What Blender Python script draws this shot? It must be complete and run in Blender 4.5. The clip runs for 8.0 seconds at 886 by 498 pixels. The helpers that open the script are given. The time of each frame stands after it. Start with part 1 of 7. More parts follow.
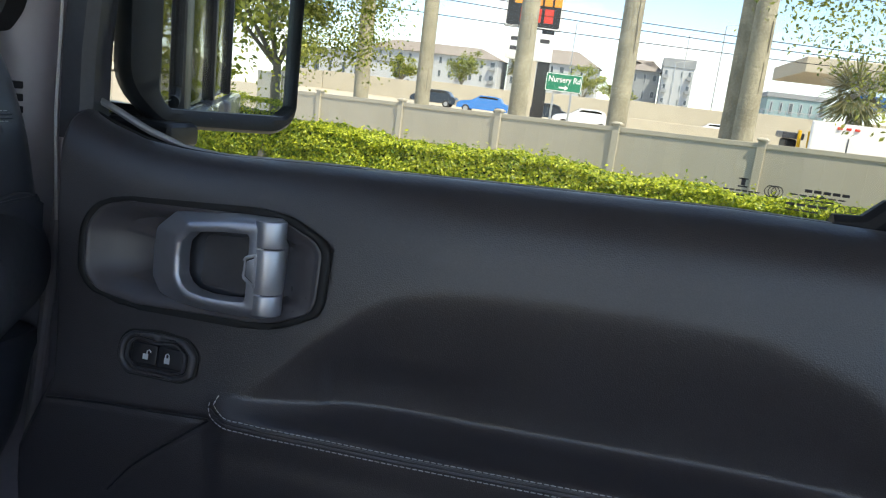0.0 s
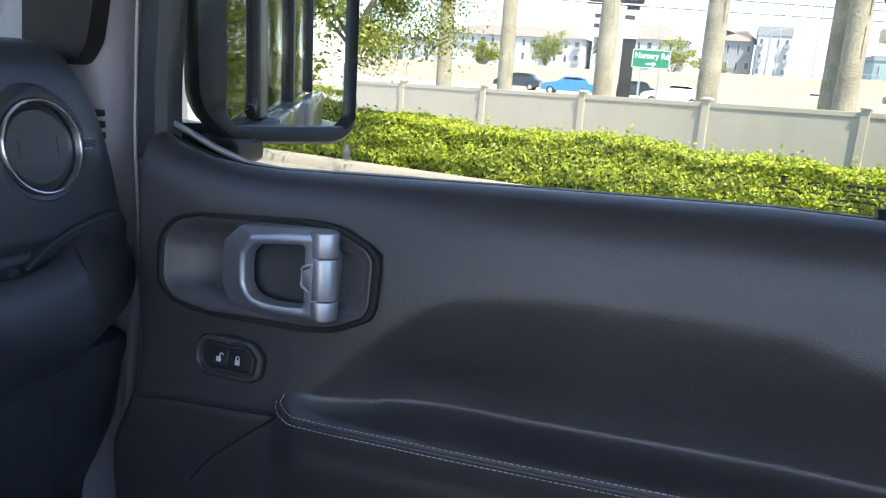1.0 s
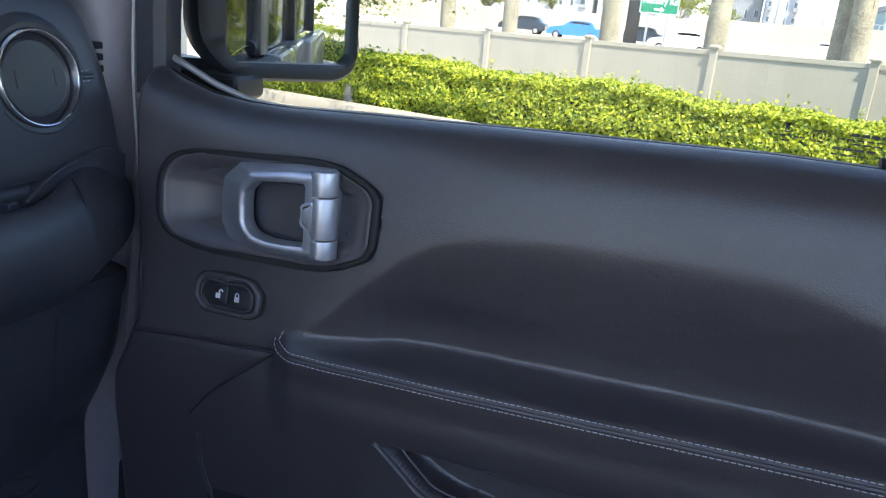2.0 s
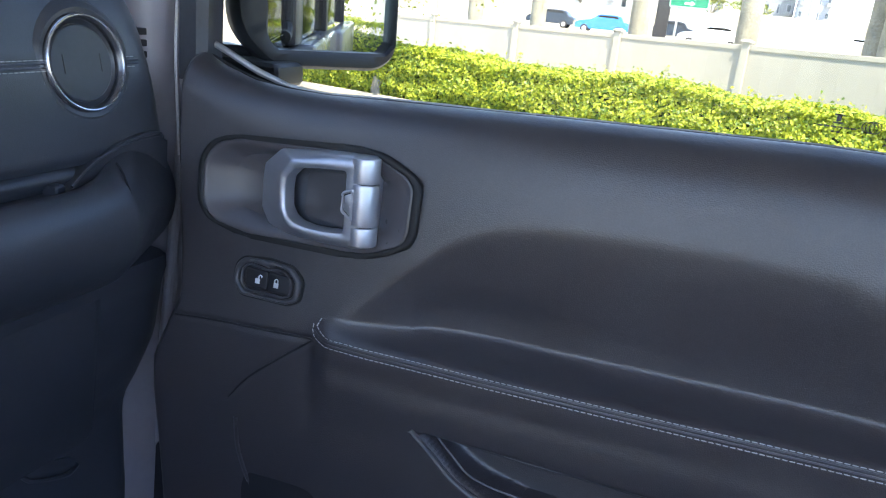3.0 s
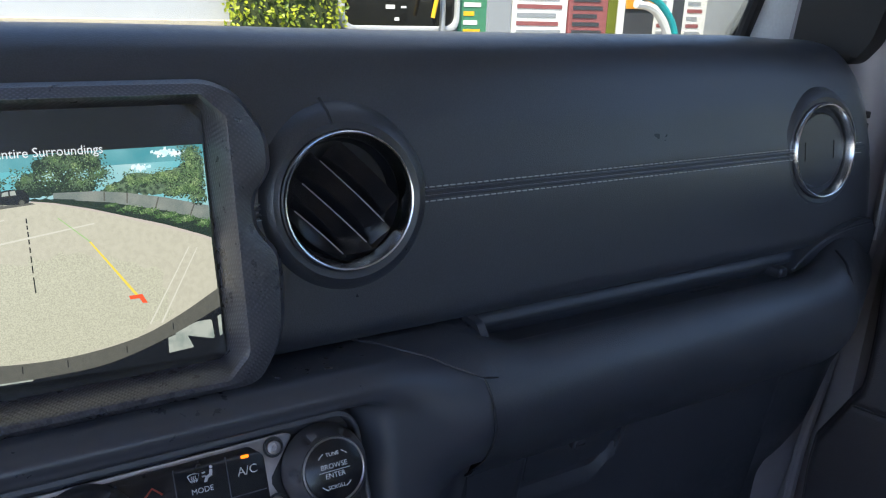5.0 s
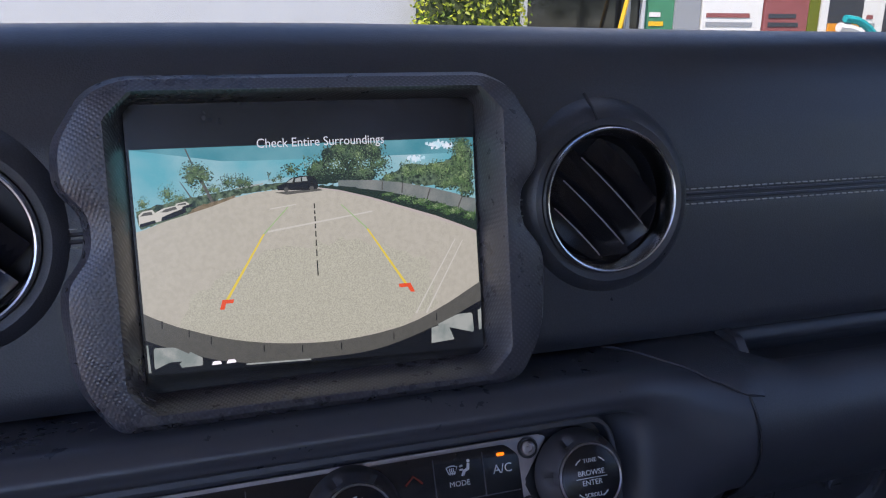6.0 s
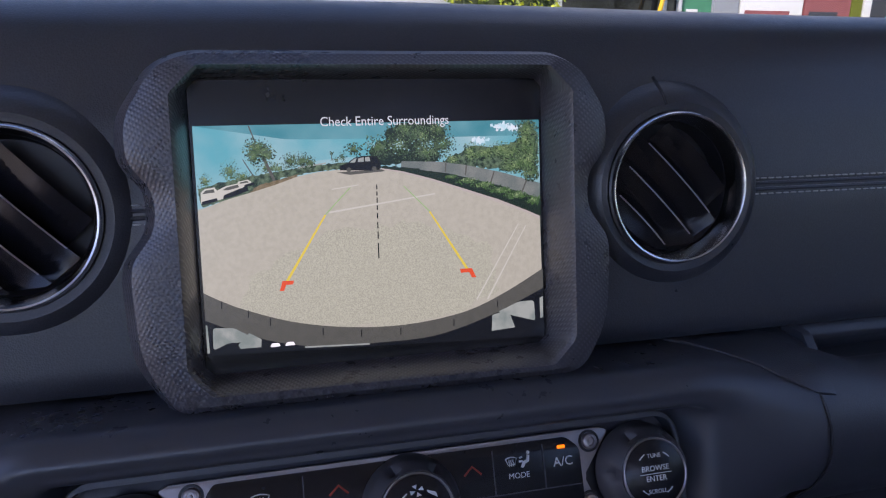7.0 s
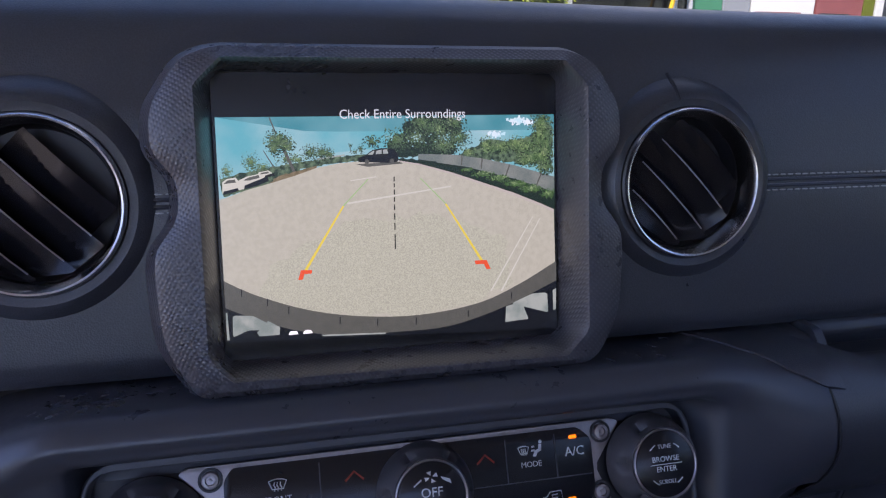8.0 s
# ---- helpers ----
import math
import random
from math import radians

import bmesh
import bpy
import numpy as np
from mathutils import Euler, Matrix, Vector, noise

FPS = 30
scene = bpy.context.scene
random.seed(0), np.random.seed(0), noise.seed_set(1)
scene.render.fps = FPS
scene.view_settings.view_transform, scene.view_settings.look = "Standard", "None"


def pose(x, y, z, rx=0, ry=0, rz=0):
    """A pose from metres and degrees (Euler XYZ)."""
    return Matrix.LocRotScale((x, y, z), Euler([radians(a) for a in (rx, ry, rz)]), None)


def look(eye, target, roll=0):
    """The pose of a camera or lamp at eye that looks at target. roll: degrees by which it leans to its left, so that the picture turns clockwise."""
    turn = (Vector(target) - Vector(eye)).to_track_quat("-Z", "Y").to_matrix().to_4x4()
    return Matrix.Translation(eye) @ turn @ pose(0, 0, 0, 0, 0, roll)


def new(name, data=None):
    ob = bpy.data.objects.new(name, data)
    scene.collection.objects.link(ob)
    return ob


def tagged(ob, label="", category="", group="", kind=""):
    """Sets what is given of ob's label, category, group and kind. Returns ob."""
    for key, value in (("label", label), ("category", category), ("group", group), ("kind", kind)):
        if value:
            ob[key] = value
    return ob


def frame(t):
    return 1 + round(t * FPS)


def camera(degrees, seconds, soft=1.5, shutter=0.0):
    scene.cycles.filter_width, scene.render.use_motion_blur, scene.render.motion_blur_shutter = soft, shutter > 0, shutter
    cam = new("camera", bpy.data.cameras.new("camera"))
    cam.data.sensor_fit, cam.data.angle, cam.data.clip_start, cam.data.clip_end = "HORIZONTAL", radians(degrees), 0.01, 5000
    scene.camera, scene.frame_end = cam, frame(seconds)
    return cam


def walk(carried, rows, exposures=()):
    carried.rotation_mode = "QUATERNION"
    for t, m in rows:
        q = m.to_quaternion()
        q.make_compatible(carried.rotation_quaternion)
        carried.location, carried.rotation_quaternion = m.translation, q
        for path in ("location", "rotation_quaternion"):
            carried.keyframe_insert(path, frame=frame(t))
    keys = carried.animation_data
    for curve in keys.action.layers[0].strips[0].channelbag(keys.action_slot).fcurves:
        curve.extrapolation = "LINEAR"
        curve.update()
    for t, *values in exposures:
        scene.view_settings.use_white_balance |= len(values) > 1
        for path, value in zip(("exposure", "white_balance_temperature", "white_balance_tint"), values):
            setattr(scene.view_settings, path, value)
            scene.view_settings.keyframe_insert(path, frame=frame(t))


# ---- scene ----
cam = camera(60.3, 8.0, soft=1.15)
PATH = [
    (0, (0.133, 0.078, 1.327), (2.039, 0.522, 0.918), 7.1),
    (0.2, (0.118, 0.049, 1.344), (1.996, 0.59, 0.92), 3.9),
    (0.5, (0.135, 0.03, 1.333), (1.983, 0.627, 0.856), 3.3),
    (1, (0.119, 0.038, 1.353), (1.949, 0.696, 0.885), 4.0),
    (1.5, (0.116, 0.04, 1.34), (1.925, 0.72, 0.826), 5.0),
    (1.7, (0.121, 0.033, 1.351), (1.914, 0.708, 0.778), 4.9),
    (2.8, (0.109, 0.057, 1.344), (1.919, 0.645, 0.728), 6.2),
    (3, (0.114, 0.05, 1.344), (1.884, 0.738, 0.717), 5.6),
    (3.5, (0.088, 0.073, 1.348), (1.753, 0.973, 0.703), 6.0),
    (3.8, (0.068, 0.09, 1.358), (1.64, 1.148, 0.719), 4.0),
    (4, (0.064, 0.11, 1.367), (1.561, 1.266, 0.717), 4.2),
    (4.2, (0.054, 0.115, 1.356), (1.421, 1.449, 0.762), 2.8),
    (4.5, (0.024, 0.153, 1.375), (1.222, 1.624, 0.743), 2.6),
    (5, (-0.007, 0.189, 1.379), (0.962, 1.821, 0.747), 2.1),
    (5.2, (-0.021, 0.197, 1.381), (0.861, 1.877, 0.747), 1.9),
    (6.3, (-0.057, 0.22, 1.349), (0.467, 2.07, 0.798), 0.3),
    (6.5, (-0.06, 0.224, 1.348), (0.454, 2.073, 0.786), 0.5),
    (7, (-0.067, 0.228, 1.348), (0.442, 2.075, 0.774), 0.9),
    (7.5, (-0.075, 0.227, 1.348), (0.43, 2.073, 0.77), 1.1),
    (8, (-0.073, 0.222, 1.346), (0.418, 2.073, 0.77), 1.3),
]
EXPOSURES = [(0, 1.75, 7300, 12), (0.5, 2.1, 7000, 15), (1.7, 2.4, 6600, 15), (2.8, 2.85, 6600, 15), (4, 3.05, 6900, 14), (4.5, 2.9, 6900, 14), (5, 2.15, 6800, 15), (5.2, 2.05, 6700, 17), (6.3, 1.6, 6500, 30), (8, 1.8, 6500, 32)]
walk(cam, [(t, look(eye, target, roll)) for t, eye, target, roll in PATH], EXPOSURES)

# ---- light: a clear midday sky and one sun from behind on the driver's side ----
SUN_EL, SUN_AZ = radians(60), radians(224)  # azimuth clockwise from +y
world = bpy.data.worlds.new("sky")
scene.world = world
world.use_nodes = True
wn = world.node_tree
sky = wn.nodes.new("ShaderNodeTexSky")
sky.sky_type, sky.sun_disc = "NISHITA", False
sky.sun_elevation, sky.sun_rotation = SUN_EL, SUN_AZ
sky.air_density, sky.dust_density, sky.ozone_density = 0.75, 0.1, 2.5
wco = wn.nodes.new("ShaderNodeTexCoord")
wmap = wn.nodes.new("ShaderNodeMapping")
wmap.inputs["Scale"].default_value = (1, 1, 2.6)
wcl = wn.nodes.new("ShaderNodeTexNoise")
wcl.inputs["Scale"].default_value, wcl.inputs["Detail"].default_value = 3.2, 7.0
wra = wn.nodes.new("ShaderNodeValToRGB")
wra.color_ramp.elements[0].position, wra.color_ramp.elements[1].position = 0.55, 0.72
wmix = wn.nodes.new("ShaderNodeMixRGB")
wmix.inputs[2].default_value = (5.6, 5.8, 6.1, 1)
wn.links.new(wco.outputs["Generated"], wmap.inputs["Vector"])
wn.links.new(wmap.outputs["Vector"], wcl.inputs["Vector"])
wn.links.new(wcl.outputs["Fac"], wra.inputs["Fac"])
wn.links.new(wra.outputs["Color"], wmix.inputs[0])
wn.links.new(sky.outputs["Color"], wmix.inputs[1])
wn.links.new(wmix.outputs["Color"], wn.nodes["Background"].inputs["Color"])
wn.nodes["Background"].inputs["Strength"].default_value = 0.118
sun = new("sun", bpy.data.lights.new("sun", "SUN"))
sun.data.energy, sun.data.angle, sun.data.color = 3.0, radians(0.55), (1.0, 0.92, 0.78)
toward = Vector((math.sin(SUN_AZ) * math.cos(SUN_EL), math.cos(SUN_AZ) * math.cos(SUN_EL), math.sin(SUN_EL)))
sun.matrix_world = look(toward * 50, (0, 0, 0))


# ---- materials ----
def material(name, color, rough=0.5, metal=0.0, vary=0.15, scale=30.0, bump=0.0, bump_scale=400.0, coat=0.0, spec=0.5, per_object=0.0, per_island=0.0, kind="noise"):
    """A surface with two scales of variation in colour and gloss, and fine relief."""
    m = bpy.data.materials.new(name)
    m.use_nodes = True
    nt, p = m.node_tree, m.node_tree.nodes["Principled BSDF"]
    p.inputs["Metallic"].default_value = metal
    p.inputs["Specular IOR Level"].default_value = spec
    p.inputs["Coat Weight"].default_value = coat
    co = nt.nodes.new("ShaderNodeTexCoord")
    a, b = nt.nodes.new("ShaderNodeTexNoise"), nt.nodes.new("ShaderNodeTexNoise")
    a.inputs["Scale"].default_value, a.inputs["Detail"].default_value = scale, 5.0
    b.inputs["Scale"].default_value, b.inputs["Detail"].default_value = scale * 9, 3.0
    add = nt.nodes.new("ShaderNodeMath")
    add.operation = "ADD"
    nt.links.new(co.outputs["Object"], a.inputs["Vector"])
    nt.links.new(co.outputs["Object"], b.inputs["Vector"])
    nt.links.new(a.outputs["Fac"], add.inputs[0])
    nt.links.new(b.outputs["Fac"], add.inputs[1])
    tone = nt.nodes.new("ShaderNodeMapRange")
    tone.inputs["From Min"].default_value, tone.inputs["From Max"].default_value = 0.6, 1.4
    tone.inputs["To Min"].default_value, tone.inputs["To Max"].default_value = 1 - vary, 1 + vary
    nt.links.new(add.outputs[0], tone.inputs["Value"])
    last = tone.outputs[0]
    for amount, node, socket in ((per_object, "ShaderNodeObjectInfo", "Random"), (per_island, "ShaderNodeNewGeometry", "Random Per Island")):
        if amount:
            info, r, mul = nt.nodes.new(node), nt.nodes.new("ShaderNodeMapRange"), nt.nodes.new("ShaderNodeMath")
            r.inputs["To Min"].default_value, r.inputs["To Max"].default_value = 1 - amount, 1 + amount
            mul.operation = "MULTIPLY"
            nt.links.new(info.outputs[socket], r.inputs["Value"])
            nt.links.new(r.outputs[0], mul.inputs[0])
            nt.links.new(last, mul.inputs[1])
            last = mul.outputs[0]
    tint = nt.nodes.new("ShaderNodeVectorMath")
    tint.operation = "SCALE"
    tint.inputs[0].default_value = color
    nt.links.new(last, tint.inputs["Scale"])
    nt.links.new(tint.outputs[0], p.inputs["Base Color"])
    gloss = nt.nodes.new("ShaderNodeMapRange")
    gloss.inputs["From Min"].default_value, gloss.inputs["From Max"].default_value = 0.6, 1.4
    gloss.inputs["To Min"].default_value, gloss.inputs["To Max"].default_value = max(rough - 0.07, 0.01), min(rough + 0.07, 1)
    nt.links.new(add.outputs[0], gloss.inputs["Value"])
    nt.links.new(gloss.outputs[0], p.inputs["Roughness"])
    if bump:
        groove_shade = None
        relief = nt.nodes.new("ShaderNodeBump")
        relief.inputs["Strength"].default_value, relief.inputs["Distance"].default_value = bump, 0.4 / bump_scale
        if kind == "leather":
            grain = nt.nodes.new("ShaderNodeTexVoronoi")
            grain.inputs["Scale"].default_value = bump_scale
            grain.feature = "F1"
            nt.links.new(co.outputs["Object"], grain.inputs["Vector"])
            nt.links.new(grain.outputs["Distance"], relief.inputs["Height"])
            groove_shade = (grain.outputs["Distance"], 0.0, 0.8, 0.82, 1.2)
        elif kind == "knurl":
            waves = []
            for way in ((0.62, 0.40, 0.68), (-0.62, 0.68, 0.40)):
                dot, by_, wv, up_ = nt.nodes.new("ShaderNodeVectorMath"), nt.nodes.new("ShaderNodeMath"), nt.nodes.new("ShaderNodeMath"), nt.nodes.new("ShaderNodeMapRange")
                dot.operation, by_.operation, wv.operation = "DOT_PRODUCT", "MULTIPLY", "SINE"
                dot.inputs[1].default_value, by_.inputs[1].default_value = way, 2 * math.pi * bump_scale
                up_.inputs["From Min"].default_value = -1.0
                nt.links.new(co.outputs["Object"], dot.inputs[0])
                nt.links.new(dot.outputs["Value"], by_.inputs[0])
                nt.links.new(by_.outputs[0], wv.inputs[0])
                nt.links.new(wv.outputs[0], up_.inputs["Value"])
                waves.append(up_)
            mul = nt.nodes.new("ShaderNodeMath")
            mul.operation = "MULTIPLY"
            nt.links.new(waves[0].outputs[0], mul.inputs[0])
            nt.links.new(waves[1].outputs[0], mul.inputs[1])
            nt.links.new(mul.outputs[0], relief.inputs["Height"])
            groove_shade = (mul.outputs[0], 0.0, 0.8, 0.86, 1.22)
        else:
            grain = nt.nodes.new("ShaderNodeTexNoise")
            grain.inputs["Scale"].default_value, grain.inputs["Detail"].default_value = bump_scale, 4.0
            nt.links.new(co.outputs["Object"], grain.inputs["Vector"])
            nt.links.new(grain.outputs["Fac"], relief.inputs["Height"])
        nt.links.new(relief.outputs["Normal"], p.inputs["Normal"])
        # groove shade is put into the base colour: relief lows darker, highs lighter
        if groove_shade:
            toned, by = nt.nodes.new("ShaderNodeMapRange"), nt.nodes.new("ShaderNodeMath")
            for socket, value in zip(("From Min", "From Max", "To Min", "To Max"), groove_shade[1:]):
                toned.inputs[socket].default_value = value
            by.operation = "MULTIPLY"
            nt.links.new(groove_shade[0], toned.inputs["Value"])
            nt.links.new(toned.outputs[0], by.inputs[0])
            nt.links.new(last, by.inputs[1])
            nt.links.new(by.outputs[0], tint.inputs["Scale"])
    return m


def leaf_material(name, dark, light, rough=0.45):
    m = bpy.data.materials.new(name)
    m.use_nodes = True
    nt, p = m.node_tree, m.node_tree.nodes["Principled BSDF"]
    geo, ramp = nt.nodes.new("ShaderNodeNewGeometry"), nt.nodes.new("ShaderNodeValToRGB")
    ramp.color_ramp.elements[0].color, ramp.color_ramp.elements[1].color = (*dark, 1), (*light, 1)
    nt.links.new(geo.outputs["Random Per Island"], ramp.inputs["Fac"])
    nt.links.new(ramp.outputs["Color"], p.inputs["Base Color"])
    p.inputs["Roughness"].default_value = rough
    trans, mix = nt.nodes.new("ShaderNodeBsdfTranslucent"), nt.nodes.new("ShaderNodeMixShader")
    mix.inputs[0].default_value = 0.35
    nt.links.new(ramp.outputs["Color"], trans.inputs["Color"])
    nt.links.new(p.outputs[0], mix.inputs[1])
    nt.links.new(trans.outputs[0], mix.inputs[2])
    nt.links.new(mix.outputs[0], nt.nodes["Material Output"].inputs["Surface"])
    return m


def glow(name, color, strength=1.0, grain=0.0, grain_scale=900.0, second=None, second_scale=200.0):
    """A lit display area or lamp; second is a colour that mottles the first."""
    m = bpy.data.materials.new(name)
    m.use_nodes = True
    nt, p = m.node_tree, m.node_tree.nodes["Principled BSDF"]
    p.inputs["Base Color"].default_value = (0.01, 0.01, 0.01, 1)
    p.inputs["Roughness"].default_value = 0.25
    p.inputs["Emission Strength"].default_value = strength
    p.inputs["Emission Color"].default_value = (*color, 1)
    if grain or second:
        co, n, mix = nt.nodes.new("ShaderNodeTexCoord"), nt.nodes.new("ShaderNodeTexNoise"), nt.nodes.new("ShaderNodeMixRGB")
        n.inputs["Scale"].default_value, n.inputs["Detail"].default_value = (second_scale if second else grain_scale), 6.0
        ramp = nt.nodes.new("ShaderNodeValToRGB")
        ramp.color_ramp.elements[0].position, ramp.color_ramp.elements[1].position = 0.38, 0.62
        mix.inputs[1].default_value = (*color, 1)
        mix.inputs[2].default_value = (*(second or [c * (1 - grain) for c in color]), 1)
        nt.links.new(co.outputs["Object"], n.inputs["Vector"])
        nt.links.new(n.outputs["Fac"], ramp.inputs["Fac"])
        nt.links.new(ramp.outputs["Color"], mix.inputs[0])
        nt.links.new(mix.outputs[0], p.inputs["Emission Color"])
    return m


def clear_glass(name, tint=(0.84, 0.87, 0.855)):
    """Thin window glass: clear, with the gloss of its surface."""
    m = bpy.data.materials.new(name)
    m.use_nodes = True
    nt = m.node_tree
    nt.nodes.remove(nt.nodes["Principled BSDF"])
    t, g, f, mix = (nt.nodes.new("ShaderNode" + k) for k in ("BsdfTransparent", "BsdfGlossy", "Fresnel", "MixShader"))
    t.inputs["Color"].default_value = (*tint, 1)
    g.inputs["Roughness"].default_value = 0.02
    f.inputs["IOR"].default_value = 1.22
    nt.links.new(f.outputs[0], mix.inputs[0])
    nt.links.new(t.outputs[0], mix.inputs[1])
    nt.links.new(g.outputs[0], mix.inputs[2])
    nt.links.new(mix.outputs[0], nt.nodes["Material Output"].inputs["Surface"])
    return m


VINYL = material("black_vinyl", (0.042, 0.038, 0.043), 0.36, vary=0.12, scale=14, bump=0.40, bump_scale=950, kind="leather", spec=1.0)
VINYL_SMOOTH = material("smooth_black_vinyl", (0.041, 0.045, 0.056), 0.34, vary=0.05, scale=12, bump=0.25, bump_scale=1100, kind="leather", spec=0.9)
PLASTIC = material("matt_black_plastic", (0.046, 0.050, 0.062), 0.38, vary=0.15, scale=20, bump=0.2, bump_scale=1500, spec=0.75)
STACK = material("satin_black_stack", (0.050, 0.054, 0.068), 0.32, vary=0.03, scale=20, spec=0.8)
PLASTIC_DARK = material("deep_black_plastic", (0.020, 0.020, 0.024), 0.42, vary=0.15, scale=20, bump=0.1, bump_scale=1500)
PLASTIC_GREY = material("dark_grey_plastic", (0.075, 0.072, 0.078), 0.38, vary=0.08, scale=16, bump=0.1, bump_scale=1800)
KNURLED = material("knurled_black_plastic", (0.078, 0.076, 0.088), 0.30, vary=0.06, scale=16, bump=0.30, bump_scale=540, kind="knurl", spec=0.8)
GLOSS_BLACK = material("gloss_black_plastic", (0.012, 0.012, 0.015), 0.22, vary=0.1, scale=20)
SILVER = material("satin_silver_paint", (0.58, 0.59, 0.64), 0.39, metal=0.8, vary=0.05, scale=14)
CHROME = material("satin_chrome", (0.80, 0.80, 0.81), 0.22, metal=1.0, vary=0.05, scale=30)
STEEL = material("brushed_plate", (0.42, 0.385, 0.385), 0.36, metal=0.8, vary=0.1, scale=40, bump=0.1, bump_scale=1200)
PLATE = material("grey_handle_plate", (0.088, 0.080, 0.086), 0.34, vary=0.06, scale=16, bump=0.06, bump_scale=1800)
JAMB = material("grey_purple_jamb_paint", (0.36, 0.335, 0.36), 0.38, vary=0.05, scale=8, coat=0.3)
RUBBER = material("black_rubber", (0.012, 0.012, 0.013), 0.6, vary=0.2, scale=30, bump=0.2, bump_scale=700)
BODY = material("grey_car_paint", (0.21, 0.20, 0.215), 0.3, metal=0.25, vary=0.05, scale=8, coat=0.6)
THREAD = material("pale_grey_thread", (0.46, 0.46, 0.47), 0.75, vary=0.2, scale=200)
MARK_WHITE = material("printed_white", (0.7, 0.7, 0.7), 0.5, vary=0.05)
MARK_RED = material("printed_red", (0.45, 0.05, 0.03), 0.5, vary=0.05)
MARK_BLACK = material("printed_black", (0.05, 0.05, 0.055), 0.6, vary=0.05)
CLOTH = material("headliner_cloth", (0.64, 0.65, 0.67), 0.9, vary=0.1, scale=40, bump=0.2, bump_scale=1500)
CARPET = material("black_carpet", (0.012, 0.012, 0.013), 0.95, vary=0.3, scale=90, bump=0.6, bump_scale=900)
MIRROR = material("mirror_silver", (0.86, 0.88, 0.88), 0.01, metal=1.0, vary=0.0)
MIRROR.node_tree.nodes["Principled BSDF"].inputs["Roughness"].default_value = 0.0
for link in [k for k in MIRROR.node_tree.links if k.to_socket.name == "Roughness"]:
    MIRROR.node_tree.links.remove(link)
GLASS = clear_glass("window_glass")
DARK_GLASS = material("dark_tinted_glass", (0.01, 0.011, 0.012), 0.05, vary=0.1, scale=3)
WHITE_PAINT = material("white_car_paint", (0.75, 0.75, 0.76), 0.25, vary=0.04, scale=4, coat=0.5)
BLUE_PAINT = material("blue_car_paint", (0.03, 0.17, 0.5), 0.25, vary=0.05, scale=4, coat=0.5)
BLACK_PAINT = material("black_car_paint", (0.015, 0.017, 0.022), 0.2, vary=0.05, scale=4, coat=0.5)
ASPHALT = material("pale_worn_asphalt", (0.22, 0.208, 0.18), 0.9, vary=0.18, scale=1.2, bump=0.5, bump_scale=60)
LAWN = material("dry_grass", (0.085, 0.11, 0.035), 0.95, vary=0.35, scale=2.5, bump=0.8, bump_scale=40)
SAND = material("sandy_verge", (0.38, 0.33, 0.25), 0.95, vary=0.15, scale=0.3, bump=0.4, bump_scale=15)
CONCRETE = material("pale_concrete", (0.47, 0.42, 0.33), 0.85, vary=0.12, scale=0.8, bump=0.3, bump_scale=40)
KERB = material("sunlit_kerb_concrete", (0.33, 0.30, 0.245), 0.85, vary=0.12, scale=4, bump=0.3, bump_scale=80)
VINYL_FENCE = material("beige_vinyl_fence", (0.46, 0.43, 0.36), 0.45, vary=0.06, scale=1.5, per_object=0.03)
WOOD_POLE = material("weathered_pole_wood", (0.34, 0.31, 0.23), 0.85, vary=0.45, scale=3, bump=0.9, bump_scale=24)
BARK = material("grey_bark", (0.22, 0.20, 0.16), 0.9, vary=0.3, scale=12, bump=0.8, bump_scale=50)
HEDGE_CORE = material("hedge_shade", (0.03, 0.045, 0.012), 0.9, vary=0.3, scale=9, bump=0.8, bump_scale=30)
HEDGE_LEAF = leaf_material("hedge_leaves", (0.07, 0.15, 0.014), (0.58, 0.62, 0.05))
OAK_LEAF = leaf_material("oak_leaves", (0.085, 0.12, 0.022), (0.46, 0.48, 0.10))
LIME_LEAF = leaf_material("yellow_green_leaves", (0.10, 0.14, 0.02), (0.30, 0.32, 0.05))
PALM_LEAF = leaf_material("palm_leaves", (0.06, 0.08, 0.02), (0.22, 0.20, 0.08))
STUCCO = material("white_stucco", (0.44, 0.46, 0.48), 0.9, vary=0.06, scale=0.2)
STUCCO_GREY = material("grey_stucco", (0.27, 0.29, 0.31), 0.9, vary=0.06, scale=0.2)
TEAL_WALL = material("teal_grey_wall", (0.25, 0.36, 0.38), 0.8, vary=0.06, scale=0.2)
ROOF = material("brown_grey_shingle", (0.24, 0.21, 0.19), 0.9, vary=0.15, scale=0.6, bump=0.4, bump_scale=4)
WINDOW_FAR = material("far_window_glass", (0.09, 0.11, 0.13), 0.2, vary=0.3, scale=0.4)
SIGN_GREEN = material("green_sign_sheet", (0.0, 0.19, 0.10), 0.5, vary=0.05, scale=3)
SIGN_BLACK = material("black_sign_face", (0.02, 0.02, 0.022), 0.4, vary=0.1, scale=3)
SIGN_WHITE = material("white_sign_face", (0.72, 0.72, 0.70), 0.5, vary=0.05, scale=3)
SIGN_ORANGE = material("orange_sign_letters", (0.75, 0.30, 0.03), 0.5, vary=0.05)
SIGN_RED = material("red_sign_letters", (0.62, 0.05, 0.03), 0.5, vary=0.05)
YELLOW = material("yellow_paint", (0.75, 0.45, 0.02), 0.45, vary=0.08, scale=8)
TEAL = material("teal_paint", (0.0, 0.33, 0.36), 0.4, vary=0.08, scale=5)
POSTER_GREEN = material("green_poster", (0.05, 0.22, 0.12), 0.5, vary=0.1, scale=6)
POSTER_RED = material("maroon_poster", (0.28, 0.09, 0.09), 0.5, vary=0.2, scale=6)
